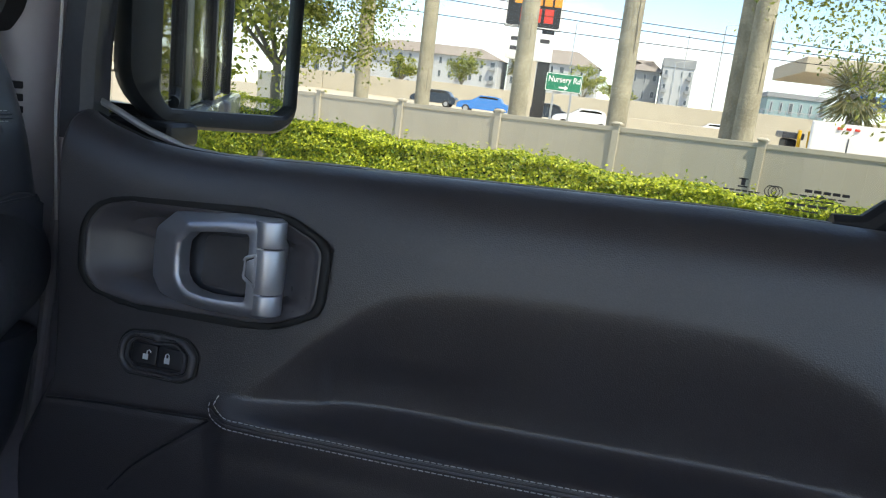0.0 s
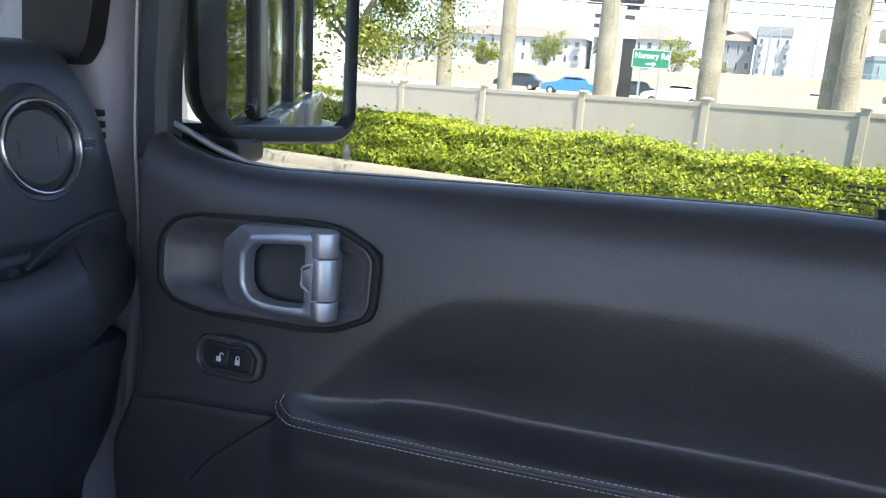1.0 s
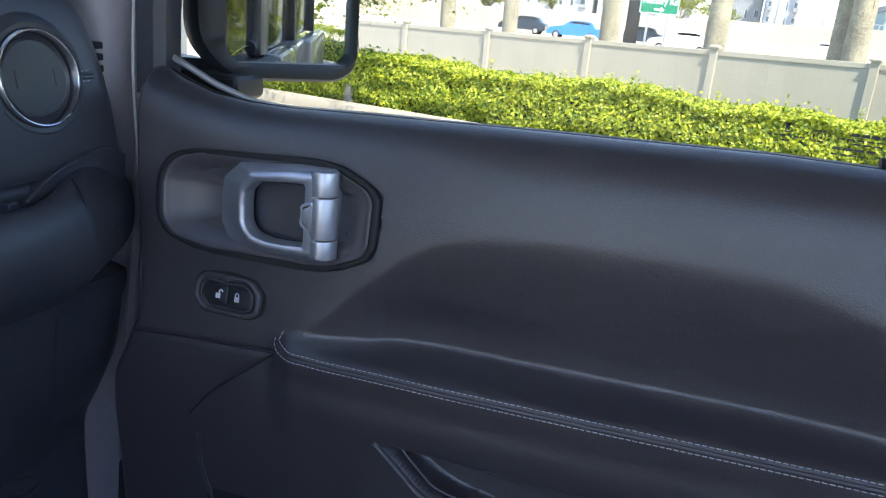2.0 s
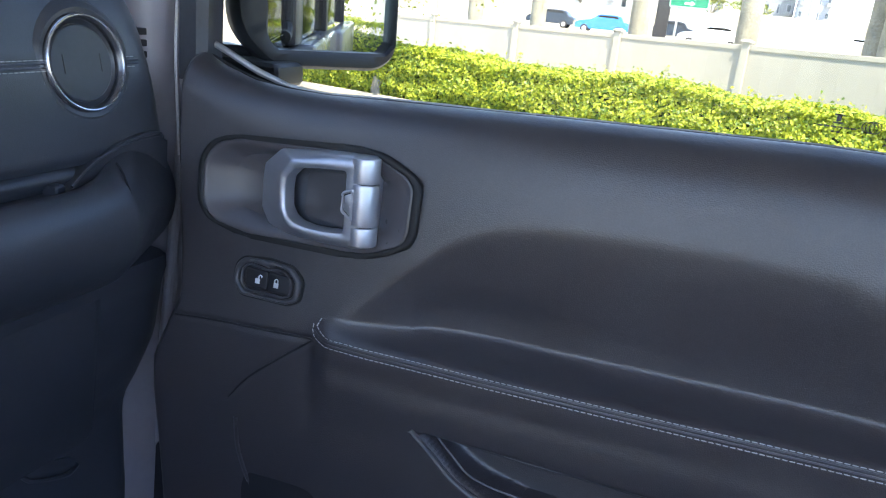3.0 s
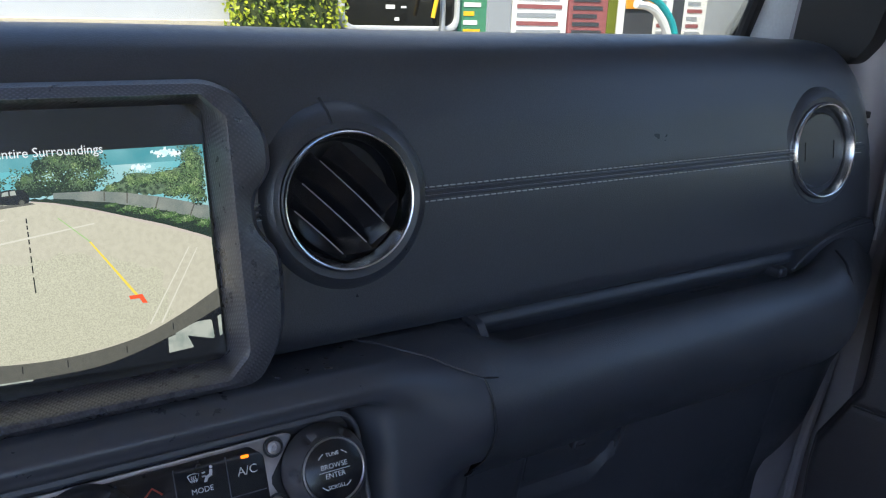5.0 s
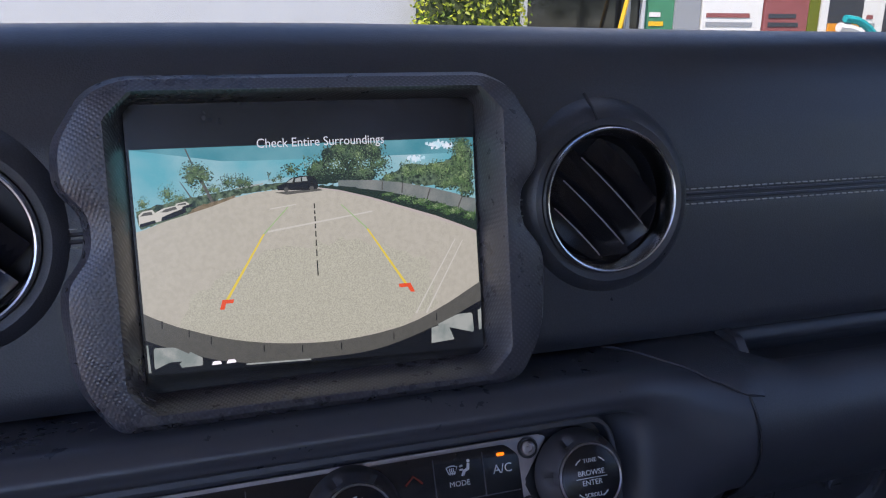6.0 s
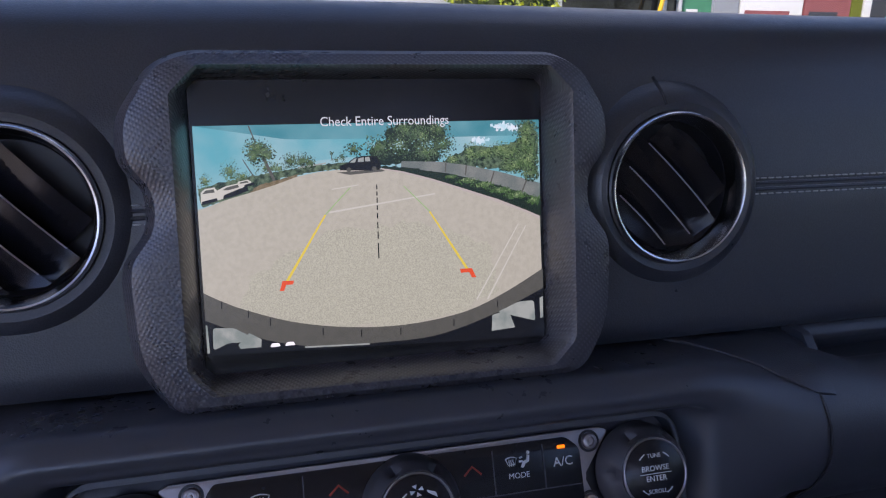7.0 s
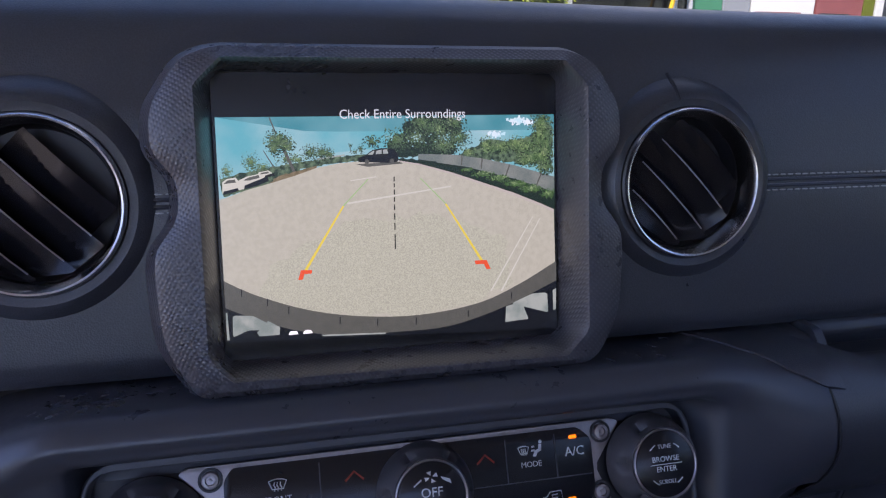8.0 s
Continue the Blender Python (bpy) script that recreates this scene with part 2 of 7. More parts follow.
GALV = material("galvanised_steel", (0.42, 0.43, 0.44), 0.45, metal=0.7, vary=0.1, scale=6)


# ---- building helpers ----
def link_mesh(name, me, mat, parent, label, smooth):
    for one in (mat if isinstance(mat, (list, tuple)) else [mat]):
        me.materials.append(one)
    if smooth:
        me.shade_smooth()
        me.set_sharp_from_angle(angle=radians(smooth))
    ob = new(name, me)
    if parent is not None:
        ob.parent = parent
        if parent.type == "EMPTY":
            ob.matrix_parent_inverse = Matrix.Translation(-parent.location)
    if label:
        ob["label"] = label
    return ob


def part(name, bm, mat, parent, label="", smooth=35):
    """Links a bmesh as one mesh object under a thing or a part."""
    me = bpy.data.meshes.new(name)
    bm.normal_update()
    bm.to_mesh(me)
    bm.free()
    return link_mesh(name, me, mat, parent, label, smooth)


def raw(name, verts, faces, mat, parent, label="", smooth=35):
    me = bpy.data.meshes.new(name)
    me.from_pydata([tuple(v) for v in verts], [], [tuple(f) for f in faces])
    me.update()
    return link_mesh(name, me, mat, parent, label, smooth)


def thing(name, at, label, category, group="", kind=""):
    ob = new(name)
    ob.location = at
    ob.empty_display_size = 0.05
    return tagged(ob, label, category, group, kind)


def box(x0, x1, y0, y1, z0, z1, bevel=0.0, seg=2, m=None, bm=None):
    bm = bm or bmesh.new()
    made = bmesh.ops.create_cube(bm, size=1, matrix=Matrix.LocRotScale(((x0 + x1) / 2, (y0 + y1) / 2, (z0 + z1) / 2), None, (x1 - x0, y1 - y0, z1 - z0)))["verts"]
    if bevel:
        edges = list({e for v in made for e in v.link_edges})
        made = bmesh.ops.bevel(bm, geom=edges, offset=bevel, segments=seg, affect="EDGES", profile=0.6)["verts"]
        made = list(bm.verts) if m is not None and len(bm.verts) else made
    if m is not None:
        bmesh.ops.transform(bm, matrix=m, verts=bm.verts)
    return bm


def prism(outline, depth, bevel=0.0, seg=2, m=None, hole=None):
    """A plate: outline in (u, v), from w = 0 to w = depth, its w = depth rim rounded; with a hole if one is given."""
    bm = bmesh.new()
    if hole is None:
        low = [bm.verts.new((u, v, 0)) for u, v in outline]
        high = [bm.verts.new((u, v, depth)) for u, v in outline]
        n = len(low)
        top = bm.faces.new(high)
        bm.faces.new(low[::-1])
        for i in range(n):
            bm.faces.new((low[i], low[(i + 1) % n], high[(i + 1) % n], high[i]))
        if bevel:
            bmesh.ops.bevel(bm, geom=list(top.edges), offset=bevel, segments=seg, affect="EDGES", profile=0.5)
    else:
        n = len(outline)
        rings = [[bm.verts.new((u, v, w)) for u, v in loop] for loop, w in ((outline, 0), (outline, depth), (hole, depth), (hole, 0))]
        for a, b in zip(rings, rings[1:] + rings[:1]):
            for i in range(n):
                bm.faces.new((a[i], a[(i + 1) % n], b[(i + 1) % n], b[i]))
        if bevel:
            edges = [e for e in bm.edges if all(abs(v.co.z - depth) < 1e-6 for v in e.verts) and (set(e.verts) <= set(rings[1]) or set(e.verts) <= set(rings[2]))]
            bmesh.ops.bevel(bm, geom=edges, offset=bevel, segments=seg, affect="EDGES", profile=0.5)
    bmesh.ops.recalc_face_normals(bm, faces=bm.faces)
    if m is not None:
        bmesh.ops.transform(bm, matrix=m, verts=bm.verts)
    return bm


def rounded(corners, r, n=5):
    """A polygon with each corner rounded; r may be one radius or one for each corner."""
    out = []
    k = len(corners)
    for i in range(k):
        p, a, b = Vector(corners[i]), Vector(corners[i - 1]), Vector(corners[(i + 1) % k])
        ri = r[i] if isinstance(r, (list, tuple)) else r
        u, v = (a - p), (b - p)
        ri = min(ri, 0.45 * u.length, 0.45 * v.length)
        s, e = p + u.normalized() * ri, p + v.normalized() * ri
        for j in range(n + 1):
            t = j / n
            out.append(tuple(s * (1 - t) ** 2 + p * 2 * t * (1 - t) + e * t * t))
    return out


def scaled(loop, d):
    """The loop moved inwards by about d, towards its middle."""
    c = sum((Vector(p) for p in loop), Vector((0, 0))) / len(loop)
    return [tuple(Vector(p) - (Vector(p) - c).normalized() * d) for p in loop]


def lathe(profile, n=48, m=None, close=False):
    """Turns (radius, w) round the w axis."""
    bm = bmesh.new()
    rings = [[bm.verts.new((r * math.cos(2 * math.pi * i / n), r * math.sin(2 * math.pi * i / n), w)) for i in range(n)] for r, w in profile]
    pairs = list(zip(rings, rings[1:])) + ([(rings[-1], rings[0])] if close else [])
    for a, b in pairs:
        for i in range(n):
            bm.faces.new((a[i], a[(i + 1) % n], b[(i + 1) % n], b[i]))
    bmesh.ops.remove_doubles(bm, verts=bm.verts, dist=1e-6)
    bmesh.ops.recalc_face_normals(bm, faces=bm.faces)
    if m is not None:
        bmesh.ops.transform(bm, matrix=m, verts=bm.verts)
    return bm


def tube(points, radius, n=8, bm=None, flat=1.0):
    """A round rod along points; radius may be one number or one for each point."""
    bm = bm or bmesh.new()
    pts = [Vector(p) for p in points]
    rs = list(radius) if isinstance(radius, (list, tuple)) else [radius] * len(pts)
    rings, side = [], None
    for i, p in enumerate(pts):
        d = (pts[min(i + 1, len(pts) - 1)] - pts[max(i - 1, 0)]).normalized()
        ref = Vector((0, 0, 1)) if abs(d.z) < 0.9 else Vector((1, 0, 0))
        side = d.cross(ref).normalized()
        up = side.cross(d).normalized()
        rings.append([bm.verts.new(p + rs[i] * (math.cos(a) * side + flat * math.sin(a) * up)) for a in (2 * math.pi * k / n for k in range(n))])
    for a, b in zip(rings, rings[1:]):
        for k in range(n):
            bm.faces.new((a[k], a[(k + 1) % n], b[(k + 1) % n], b[k]))
    bm.faces.new(rings[0][::-1])
    bm.faces.new(rings[-1])
    return bm


def loft(rows, close=False):
    """Verts and faces of a grid through rows of points of equal length."""
    n = len(rows[0])
    verts = [p for row in rows for p in row]
    faces = []
    for i in range(len(rows) - 1):
        for j in range(n if close else n - 1):
            k = (j + 1) % n
            faces.append((i * n + j, i * n + k, (i + 1) * n + k, (i + 1) * n + j))
    return verts, faces


def spline(points, step):
    """A smooth curve (Catmull-Rom) through 2D or 3D points, sampled about every step."""
    pts = [np.array(p, float) for p in points]
    pts = [2 * pts[0] - pts[1]] + pts + [2 * pts[-1] - pts[-2]]
    out = []
    for a, b, c, d in zip(pts, pts[1:], pts[2:], pts[3:]):
        n = max(1, int(np.linalg.norm(c - b) / step))
        for t in np.arange(n) / n:
            out.append(0.5 * (2 * b + (c - a) * t + (2 * a - 5 * b + 4 * c - d) * t * t + (3 * b - a - 3 * c + d) * t**3))
    return out + [pts[-2]]


def ease(v):
    v = np.clip(v, 0.0, 1.0)
    return v * v * (3 - 2 * v)


def stitches(name, path, parent, length=0.0040, gap=0.0011, radius=0.00045, label="pale grey contrast stitching"):
    """A row of thread stitches along a path of points."""
    pts = [Vector(p) for p in path]
    bm, run, at = bmesh.new(), 0.0, 0.0
    marks = [0.0]
    for a, b in zip(pts, pts[1:]):
        marks.append(marks[-1] + (b - a).length)

    def where(s):
        for i in range(len(pts) - 1):
            if s <= marks[i + 1]:
                return pts[i].lerp(pts[i + 1], (s - marks[i]) / max(marks[i + 1] - marks[i], 1e-9))
        return pts[-1]
    s = 0.0
    while s + length < marks[-1]:
        a, b = where(s), where(s + length)
        d = (b - a) * 0.18
        tube([a, a + d, b - d, b], [radius * 0.4, radius, radius, radius * 0.4], 6, bm)
        s += length + gap
    return part(name, bm, THREAD, parent, label)


def lettering(name, text, size, m, mat, parent, label="", align="CENTER", depth=0.0001, stretch=1.0, bold=0.0):
    """Words in the built-in font as a thin mesh; m takes (u, v, w) to the world."""
    cu = bpy.data.curves.new(name, "FONT")
    cu.body, cu.size, cu.align_x, cu.align_y, cu.extrude, cu.offset = text, size, align, "CENTER", depth, bold
    cu.resolution_u = 3
    ob = bpy.data.objects.new(name, cu)
    me = bpy.data.meshes.new_from_object(ob)
    bpy.data.objects.remove(ob)
    me.transform(m @ Matrix.Diagonal((stretch, 1, 1, 1)))
    return link_mesh(name, me, mat, parent, label, 0)


def even(points, n):
    """n points along a smooth curve through the given ones, spread alike for every such curve."""
    p = [points[0]] + list(points) + [points[-1]]
    out = []
    for t in np.linspace(0, len(points) - 1.0001, n):
        i, f = int(t), t - int(t)
        a, b, c, d = (np.array(q, float) for q in p[i:i + 4])
        out.append(tuple(0.5 * (2 * b + (c - a) * f + (2 * a - 5 * b + 4 * c - d) * f * f + (3 * b - a - 3 * c + d) * f**3)))
    return out


def facing(origin, right, up):
    """A matrix that takes (u, v, w) to origin + u right + v up + w out."""
    r, u = Vector(right).normalized(), Vector(up).normalized()
    o = r.cross(u)
    return Matrix((( r.x, u.x, o.x, origin[0]), (r.y, u.y, o.y, origin[1]), (r.z, u.z, o.z, origin[2]), (0, 0, 0, 1)))


def flat(name, outline, m, mat, parent, label="", w=0.0):
    """A flat printed or displayed area."""
    bm = bmesh.new()
    f = bm.faces.new([bm.verts.new(m @ Vector((u, v, w))) for u, v in outline])
    bmesh.ops.triangulate(bm, faces=[f])
    return part(name, bm, mat, parent, label, smooth=0)


# ---- the cabin: shell of the car ----
cabin = thing("car_cabin", (0, 0.2, 0.5), "dark closed car cabin with grey painted door pillars", "car", kind="structure")
part("floor_pan", box(-0.75, 0.74, -1.1, 0.95, 0.42, 0.47), CARPET, cabin, "black carpeted floor")
part("firewall", box(-0.72, 0.70, 0.93, 0.97, 0.45, 1.30), CARPET, cabin)
# lining is out of view and made pale to bounce light down
part("roof", box(-0.72, 0.72, -1.25, 0.55, 1.80, 1.86, 0.015), CLOTH, cabin, "unseen roof lining, pale to bounce light")
part("rear_wall", box(-0.72, 0.72, -1.25, -1.2, 0.45, 1.25), CARPET, cabin)
# added out of view: its height sets how much driver-side light enters
part("driver_sill", box(-0.78, -0.70, -0.55, 0.62, 0.45, 0.95, 0.02), BODY, cabin, "unseen grey panel that limits light from the driver side")
for s in (-1, 1):
    part("rear_pillar", box(*sorted((s * 0.66, s * 0.73)), -1.25, -1.12, 1.2, 1.82, 0.01), CLOTH, cabin)
    # out of view; the driver-side one is widened to block window light
    part("centre_pillar", box(*sorted((s * 0.70, s * 0.76)), -0.34, -0.23 if s > 0 else -0.02, 0.5, 1.82, 0.01), CLOTH, cabin)
part("rear_side_panel", box(0.70, 0.78, -1.25, -0.34, 0.45, 1.24, 0.02), BODY, cabin, "grey painted rear side panel")
part("rear_side_panel", box(-0.78, -0.70, -1.25, -0.56, 0.45, 1.24, 0.02), BODY, cabin)
# windscreen surround
part("windscreen_header", box(-0.72, 0.72, 0.505, 0.605, 1.78, 1.85, 0.015), CLOTH, cabin)
part("cowl", box(-0.74, 0.74, 0.90, 1.02, 1.24, 1.318, 0.01), PLASTIC, cabin)
for s in (-1, 1):
    rows = []
    for z, y in ((1.27, 0.80), (1.40, 0.76), (1.6, 0.69), (1.82, 0.60)):
        rows.append([(s * x, y + dy, z) for x, dy in ((0.735, 0.01), (0.730, -0.02), (0.738, -0.045), (0.750, -0.075), (0.775, -0.08), (0.790, 0.03), (0.750, 0.04))])
    v, f = loft(rows, close=True)
    raw("screen_pillar", v, f, CLOTH, cabin, "pale trimmed windscreen pillar")
    part("pillar_trim", tube([(s * 0.729, 0.81, 1.28), (s * 0.729, 0.772, 1.40), (s * 0.729, 0.702, 1.6), (s * 0.729, 0.612, 1.8)], 0.008, 10), RUBBER, cabin)
grab = rounded([(-0.705, 1.335), (-0.640, 1.328), (-0.622, 1.350), (-0.610, 1.40), (-0.585, 1.50), (-0.560, 1.62), (-0.600, 1.66), (-0.660, 1.50), (-0.700, 1.40)], 0.010)
part("grab_handle_mount", prism(grab, 0.022, 0.006, 3, m=facing((0.724, 0, 0), (0, -1, 0), (0, 0, 1))), RUBBER, cabin, "soft black grab handle mount on the pillar")
wind = part("windscreen", prism([(-0.728, 0), (0.728, 0), (0.728, 0.51), (-0.728, 0.51)], 0.004, m=facing((0, 0.803, 1.330), (1, 0, 0), (0, -0.403, 0.915))), GLASS, cabin, "clear windscreen")
wind.visible_shadow = False

# grey painted door jamb between the dash and the door
jamb = []
for z, y0, x0 in ((0.45, 0.662, 0.70), (0.80, 0.662, 0.70), (0.90, 0.650, 0.706), (1.0, 0.630, 0.712), (1.18, 0.62, 0.722), (1.30, 0.622, 0.726), (1.42, 0.612, 0.728), (1.60, 0.585, 0.728), (1.82, 0.55, 0.728)):
    jamb.append([(x0 - 0.012, y0 + 0.10, z), (x0 - 0.006, y0 + 0.03, z), (x0, y0 + 0.012, z), (x0 + 0.010, y0 + 0.004, z), (x0 + 0.045, y0, z), (x0 + 0.055, y0 - 0.004, z), (x0 + 0.062, y0 + 0.004, z), (x0 + 0.085, y0 + 0.010, z), (x0 + 0.09, y0 + 0.10, z)])
v, f = loft(jamb)
raw("door_jamb", v, f, JAMB, cabin, "grey painted metal door jamb", smooth=50)
part("door_flange", tube([(0.734, 0.640, 0.55), (0.742, 0.632, 0.9), (0.752, 0.605, 1.18), (0.757, 0.604, 1.30), (0.759, 0.594, 1.42), (0.759, 0.567, 1.6), (0.759, 0.53, 1.8)], 0.006, 10), JAMB, cabin, "grey painted door flange")
part("hinge_bolt", lathe([(0, 0.009), (0.005, 0.009), (0.0062, 0.007), (0.0062, 0.002), (0.009, 0.002), (0.009, 0)], 12, facing((0.752, 0.640, 0.742), (1, 0, 0), (0, 0, 1))), PLASTIC_DARK, cabin, "black hinge bolt")

# the flange's bright highlight, drawn as a thin white tube
part("jamb_edge", tube(spline([(0.742, 0.601, 1.16), (0.742, 0.6025, 1.21), (0.7425, 0.604, 1.26), (0.744, 0.602, 1.32), (0.745, 0.598, 1.40), (0.745, 0.58, 1.55)], 0.02), 0.0016, 6), WHITE_PAINT, cabin, "thin white line for the highlight on the flange")
part("cowl_side", box(0.765, 0.80, 0.60, 0.80, 0.45, 1.26, 0.01), JAMB, cabin, "grey painted body side")
part("sill_plate", box(0.70, 0.80, 0.45, 0.70, 0.42, 0.52, 0.01), BODY, cabin)

# ---- dashboard ----
dash = thing("dashboard", (0.0, 0.62, 0.9), "black stitched leatherette dashboard with padded roll and glove box", "dashboard")


def dash_face(z):
    """Depth of the padded dash face at height z."""
    return np.interp(z, (1.17, 1.19, 1.22, 1.262, 1.30, 1.325), (0.5825, 0.5845, 0.5895, 0.5965, 0.6055, 0.614))


pad = [(0.93, 1.322), (0.80, 1.338), (0.70, 1.348), (0.672, 1.3505), (0.655, 1.3495), (0.642, 1.346), (0.632, 1.340), (0.624, 1.332), (0.618, 1.324), (0.612, 1.312), (0.607, 1.300), (0.6015, 1.280), (0.5965, 1.262), (0.5925, 1.240), (0.5895, 1.22), (0.5865, 1.20), (0.5845, 1.187), (0.584, 1.181), (0.587, 1.1755), (0.595, 1.172), (0.64, 1.170)]
pad = spline(pad, 0.004)
rows = []
for x in np.r_[np.arange(-0.62, -0.24, 0.02), np.arange(-0.24, 0.7181, 0.004)]:
    drop = 0.050 * ease((x - 0.655) / 0.072) ** 2
    back = 0.020 * ease((x - 0.682) / 0.04) ** 2
    row = []
    for y, z in pad:
        k = ease((z - 1.20) / 0.15)
        g = 0.0022 * math.exp(-(((z - 1.2595) / 0.0016) ** 2)) if y < 0.62 else 0.0
        crown = (0.0035 + 0.0035 * math.exp(-((x / 0.22) ** 2))) * ease((z - 1.31) / 0.03) * (1 - ease((x - 0.55) / 0.1))
        near = min(math.hypot(x - vx, (z - 1.2595) * 1.015) for vx in (0.1672, -0.1684, 0.6215))
        hole = 0.045 * ease((0.0445 - near) / 0.003) if y < 0.63 else 0.0
        row.append((x, y + back + g + hole, z - drop * k + crown))
    rows.append(row)
v, f = loft(rows)
n = len(rows[0])
f.append(tuple(range((len(rows) - 1) * n, len(rows) * n)))
raw("upper_pad", v, f, VINYL_SMOOTH, dash, "padded black leatherette upper dash", smooth=40)
for x0, x1 in ((0.213, 0.583), (0.106, 0.1255), (-0.1255, -0.106), (0.668, 0.682), (-0.62, -0.212)):
    for z in (1.2640, 1.2552):
        stitches("stitching", [(x, float(dash_face(z)) - 0.0006, z) for x in np.linspace(x0, x1, 12)], dash)
    for z in (1.2612, 1.2578):
        part("welt", tube([(x, float(dash_face(z)) + 0.0002, z) for x in np.linspace(x0, x1, 8)], 0.0011, 6), VINYL_SMOOTH, dash)
# side air outlet on the end of the dash
for k in range(6):
    part("side_louvre", box(0.700, 0.7170, 0.6165, 0.645, 1.226 + k * 0.011, 1.2325 + k * 0.011, 0.001), PLASTIC_DARK, dash)

# open tray over the roll
tray = [(0.598, 1.178), (0.5945, 1.1735), (0.5915, 1.1695), (0.5885, 1.1662), (0.5882, 1.1630), (0.592, 1.159), (0.596, 1.151), (0.593, 1.142), (0.586, 1.138), (0.572, 1.137), (0.562, 1.140), (0.559, 1.150)]
rows = [[(x, y, z) for y, z in spline(tray, 0.003)] for x in np.arange(0.22, 0.61, 0.02)]
v, f = loft(rows)
raw("tray", v, f, PLASTIC, dash, "open black tray along the dash", smooth=60)
part("tray_stop", prism(rounded([(0.574, 1.1745), (0.598, 1.1745), (0.598, 1.135), (0.556, 1.135), (0.558, 1.158)], 0.003), 0.006, 0.002, 2, m=facing((0.249, 0, 0), (0, 1, 0), (0, 0, 1))), PLASTIC, dash)
part("tray_badge", box(0.47, 0.505, 0.5885, 0.592, 1.150, 1.1535, 0.0005), PLASTIC_GREY, dash, "small moulded badge")
for k in range(5):
    part("tray_badge", box(0.472 + 0.0065 * k, 0.476 + 0.0065 * k, 0.588, 0.5915, 1.1495, 1.154, 0.0004), PLASTIC_GREY, dash)

# padded roll below the tray
roll = [(0.600, 1.1525), (0.575, 1.1545), (0.566, 1.1600), (0.558, 1.1625), (0.548, 1.1620), (0.536, 1.155), (0.528, 1.144), (0.5245, 1.130), (0.526, 1.115), (0.532, 1.100), (0.543, 1.084), (0.558, 1.070), (0.576, 1.060), (0.600, 1.055), (0.65, 1.05)]
roll = spline(roll, 0.004)
rows = []
for x in np.r_[np.arange(0.231, 0.29, 0.004), np.arange(0.30, 0.58, 0.02), np.arange(0.58, 0.7121, 0.005)]:
    tip = max(0.0, x - 0.606) / 0.09
    rise = ease((x - 0.565) / 0.11)
    fill = ease((0.277 - x) / 0.034)
    row = []
    for y, z in roll:
        up = 0.024 * rise * ease((z - 1.10) / 0.06)
        flush = fill * np.interp(y, (0.53, 0.548, 0.558, 0.566, 0.575, 0.60), (0.0, 0.004, 0.006, 0.009, 0.0165, 0.0195)) * (z > 1.14)
        row.append((x, y + 0.046 * tip + 0.012 * rise * ease((z - 1.12) / 0.04), z + up * 0.9 + flush))
    rows.append(row)
v, f = loft(rows)
n = len(rows[0])
f.append(tuple(range((len(rows) - 1) * n, len(rows) * n)))
raw("padded_roll", v, f, VINYL_SMOOTH, dash, "padded black roll above the glove box", smooth=50)
part("tray_end", prism(rounded([(0.574, 1.147), (0.70, 1.15), (0.702, 1.192), (0.675, 1.196), (0.635, 1.188), (0.60, 1.170)], 0.008), 0.035, 0.006, 3, m=facing((0, 0.615, 0), (1, 0, 0), (0, 0, 1))), VINYL_SMOOTH, dash)
part("tray_end_edge", tube(spline([(0.583, 0.578, 1.160), (0.60, 0.5785, 1.172), (0.625, 0.579, 1.183), (0.655, 0.5795, 1.189), (0.69, 0.580, 1.191)], 0.01), 0.0016, 6), VINYL_SMOOTH, dash)
part("tray_clip", box(0.567, 0.578, 0.578, 0.598, 1.150, 1.163, 0.004, 3), PLASTIC, dash)
part("roll_seam", tube(spline([(0.622, 0.566, 1.176), (0.612, 0.548, 1.170), (0.6075, 0.536, 1.155), (0.6065, 0.5295, 1.135), (0.607, 0.531, 1.11)], 0.01), 0.0012, 6), PLASTIC_DARK, dash)

# lower panel and glove box
low = [(0.64, 1.066), (0.592, 1.060), (0.598, 1.03), (0.603, 1.00), (0.610, 0.96), (0.630, 0.915), (0.651, 0.872), (0.654, 0.80), (0.655, 0.74), (0.67, 0.66), (0.72, 0.56), (0.80, 0.48)]
low = spline(low, 0.012)
rows = []
for x in np.r_[np.arange(0.20, 0.64, 0.04), np.arange(0.64, 0.7131, 0.006)]:
    tip = 0.010 * ease((x - 0.695) / 0.018) ** 2
    rows.append([(x, y + tip * (0.25 + ease((1.04 - z) / 0.2)), z) for y, z in low])
v, f = loft(rows)
n = len(rows[0])
f.append(tuple(range((len(rows) - 1) * n, len(rows) * n)))
raw("lower_panel", v, f, PLASTIC, dash, "matt black lower dash panel", smooth=40)
GB = facing((0.374, 0.6010, 1.016), (1, 0.0, 0), (0, -0.14, 1))
glove = part("glove_box", prism(rounded([(-0.118, -0.14), (0.25, -0.14), (0.25, 0.046), (-0.118, 0.046)], 0.012), 0.003, 0.0015, 2, m=GB @ Matrix.Translation((0, 0, 0.0))), PLASTIC, dash, "matt black glove box lid")
rim = rounded([(-0.064, -0.022), (0.024, -0.020), (0.042, 0.006), (0.045, 0.030), (0.036, 0.045), (-0.062, 0.045)], 0.008)
part("latch_frame", prism(rim, 0.004, 0.0018, 3, m=GB @ Matrix.Translation((0, 0, 0.0022)), hole=scaled(rim, 0.0032)), PLASTIC, glove, "recessed glove box latch")
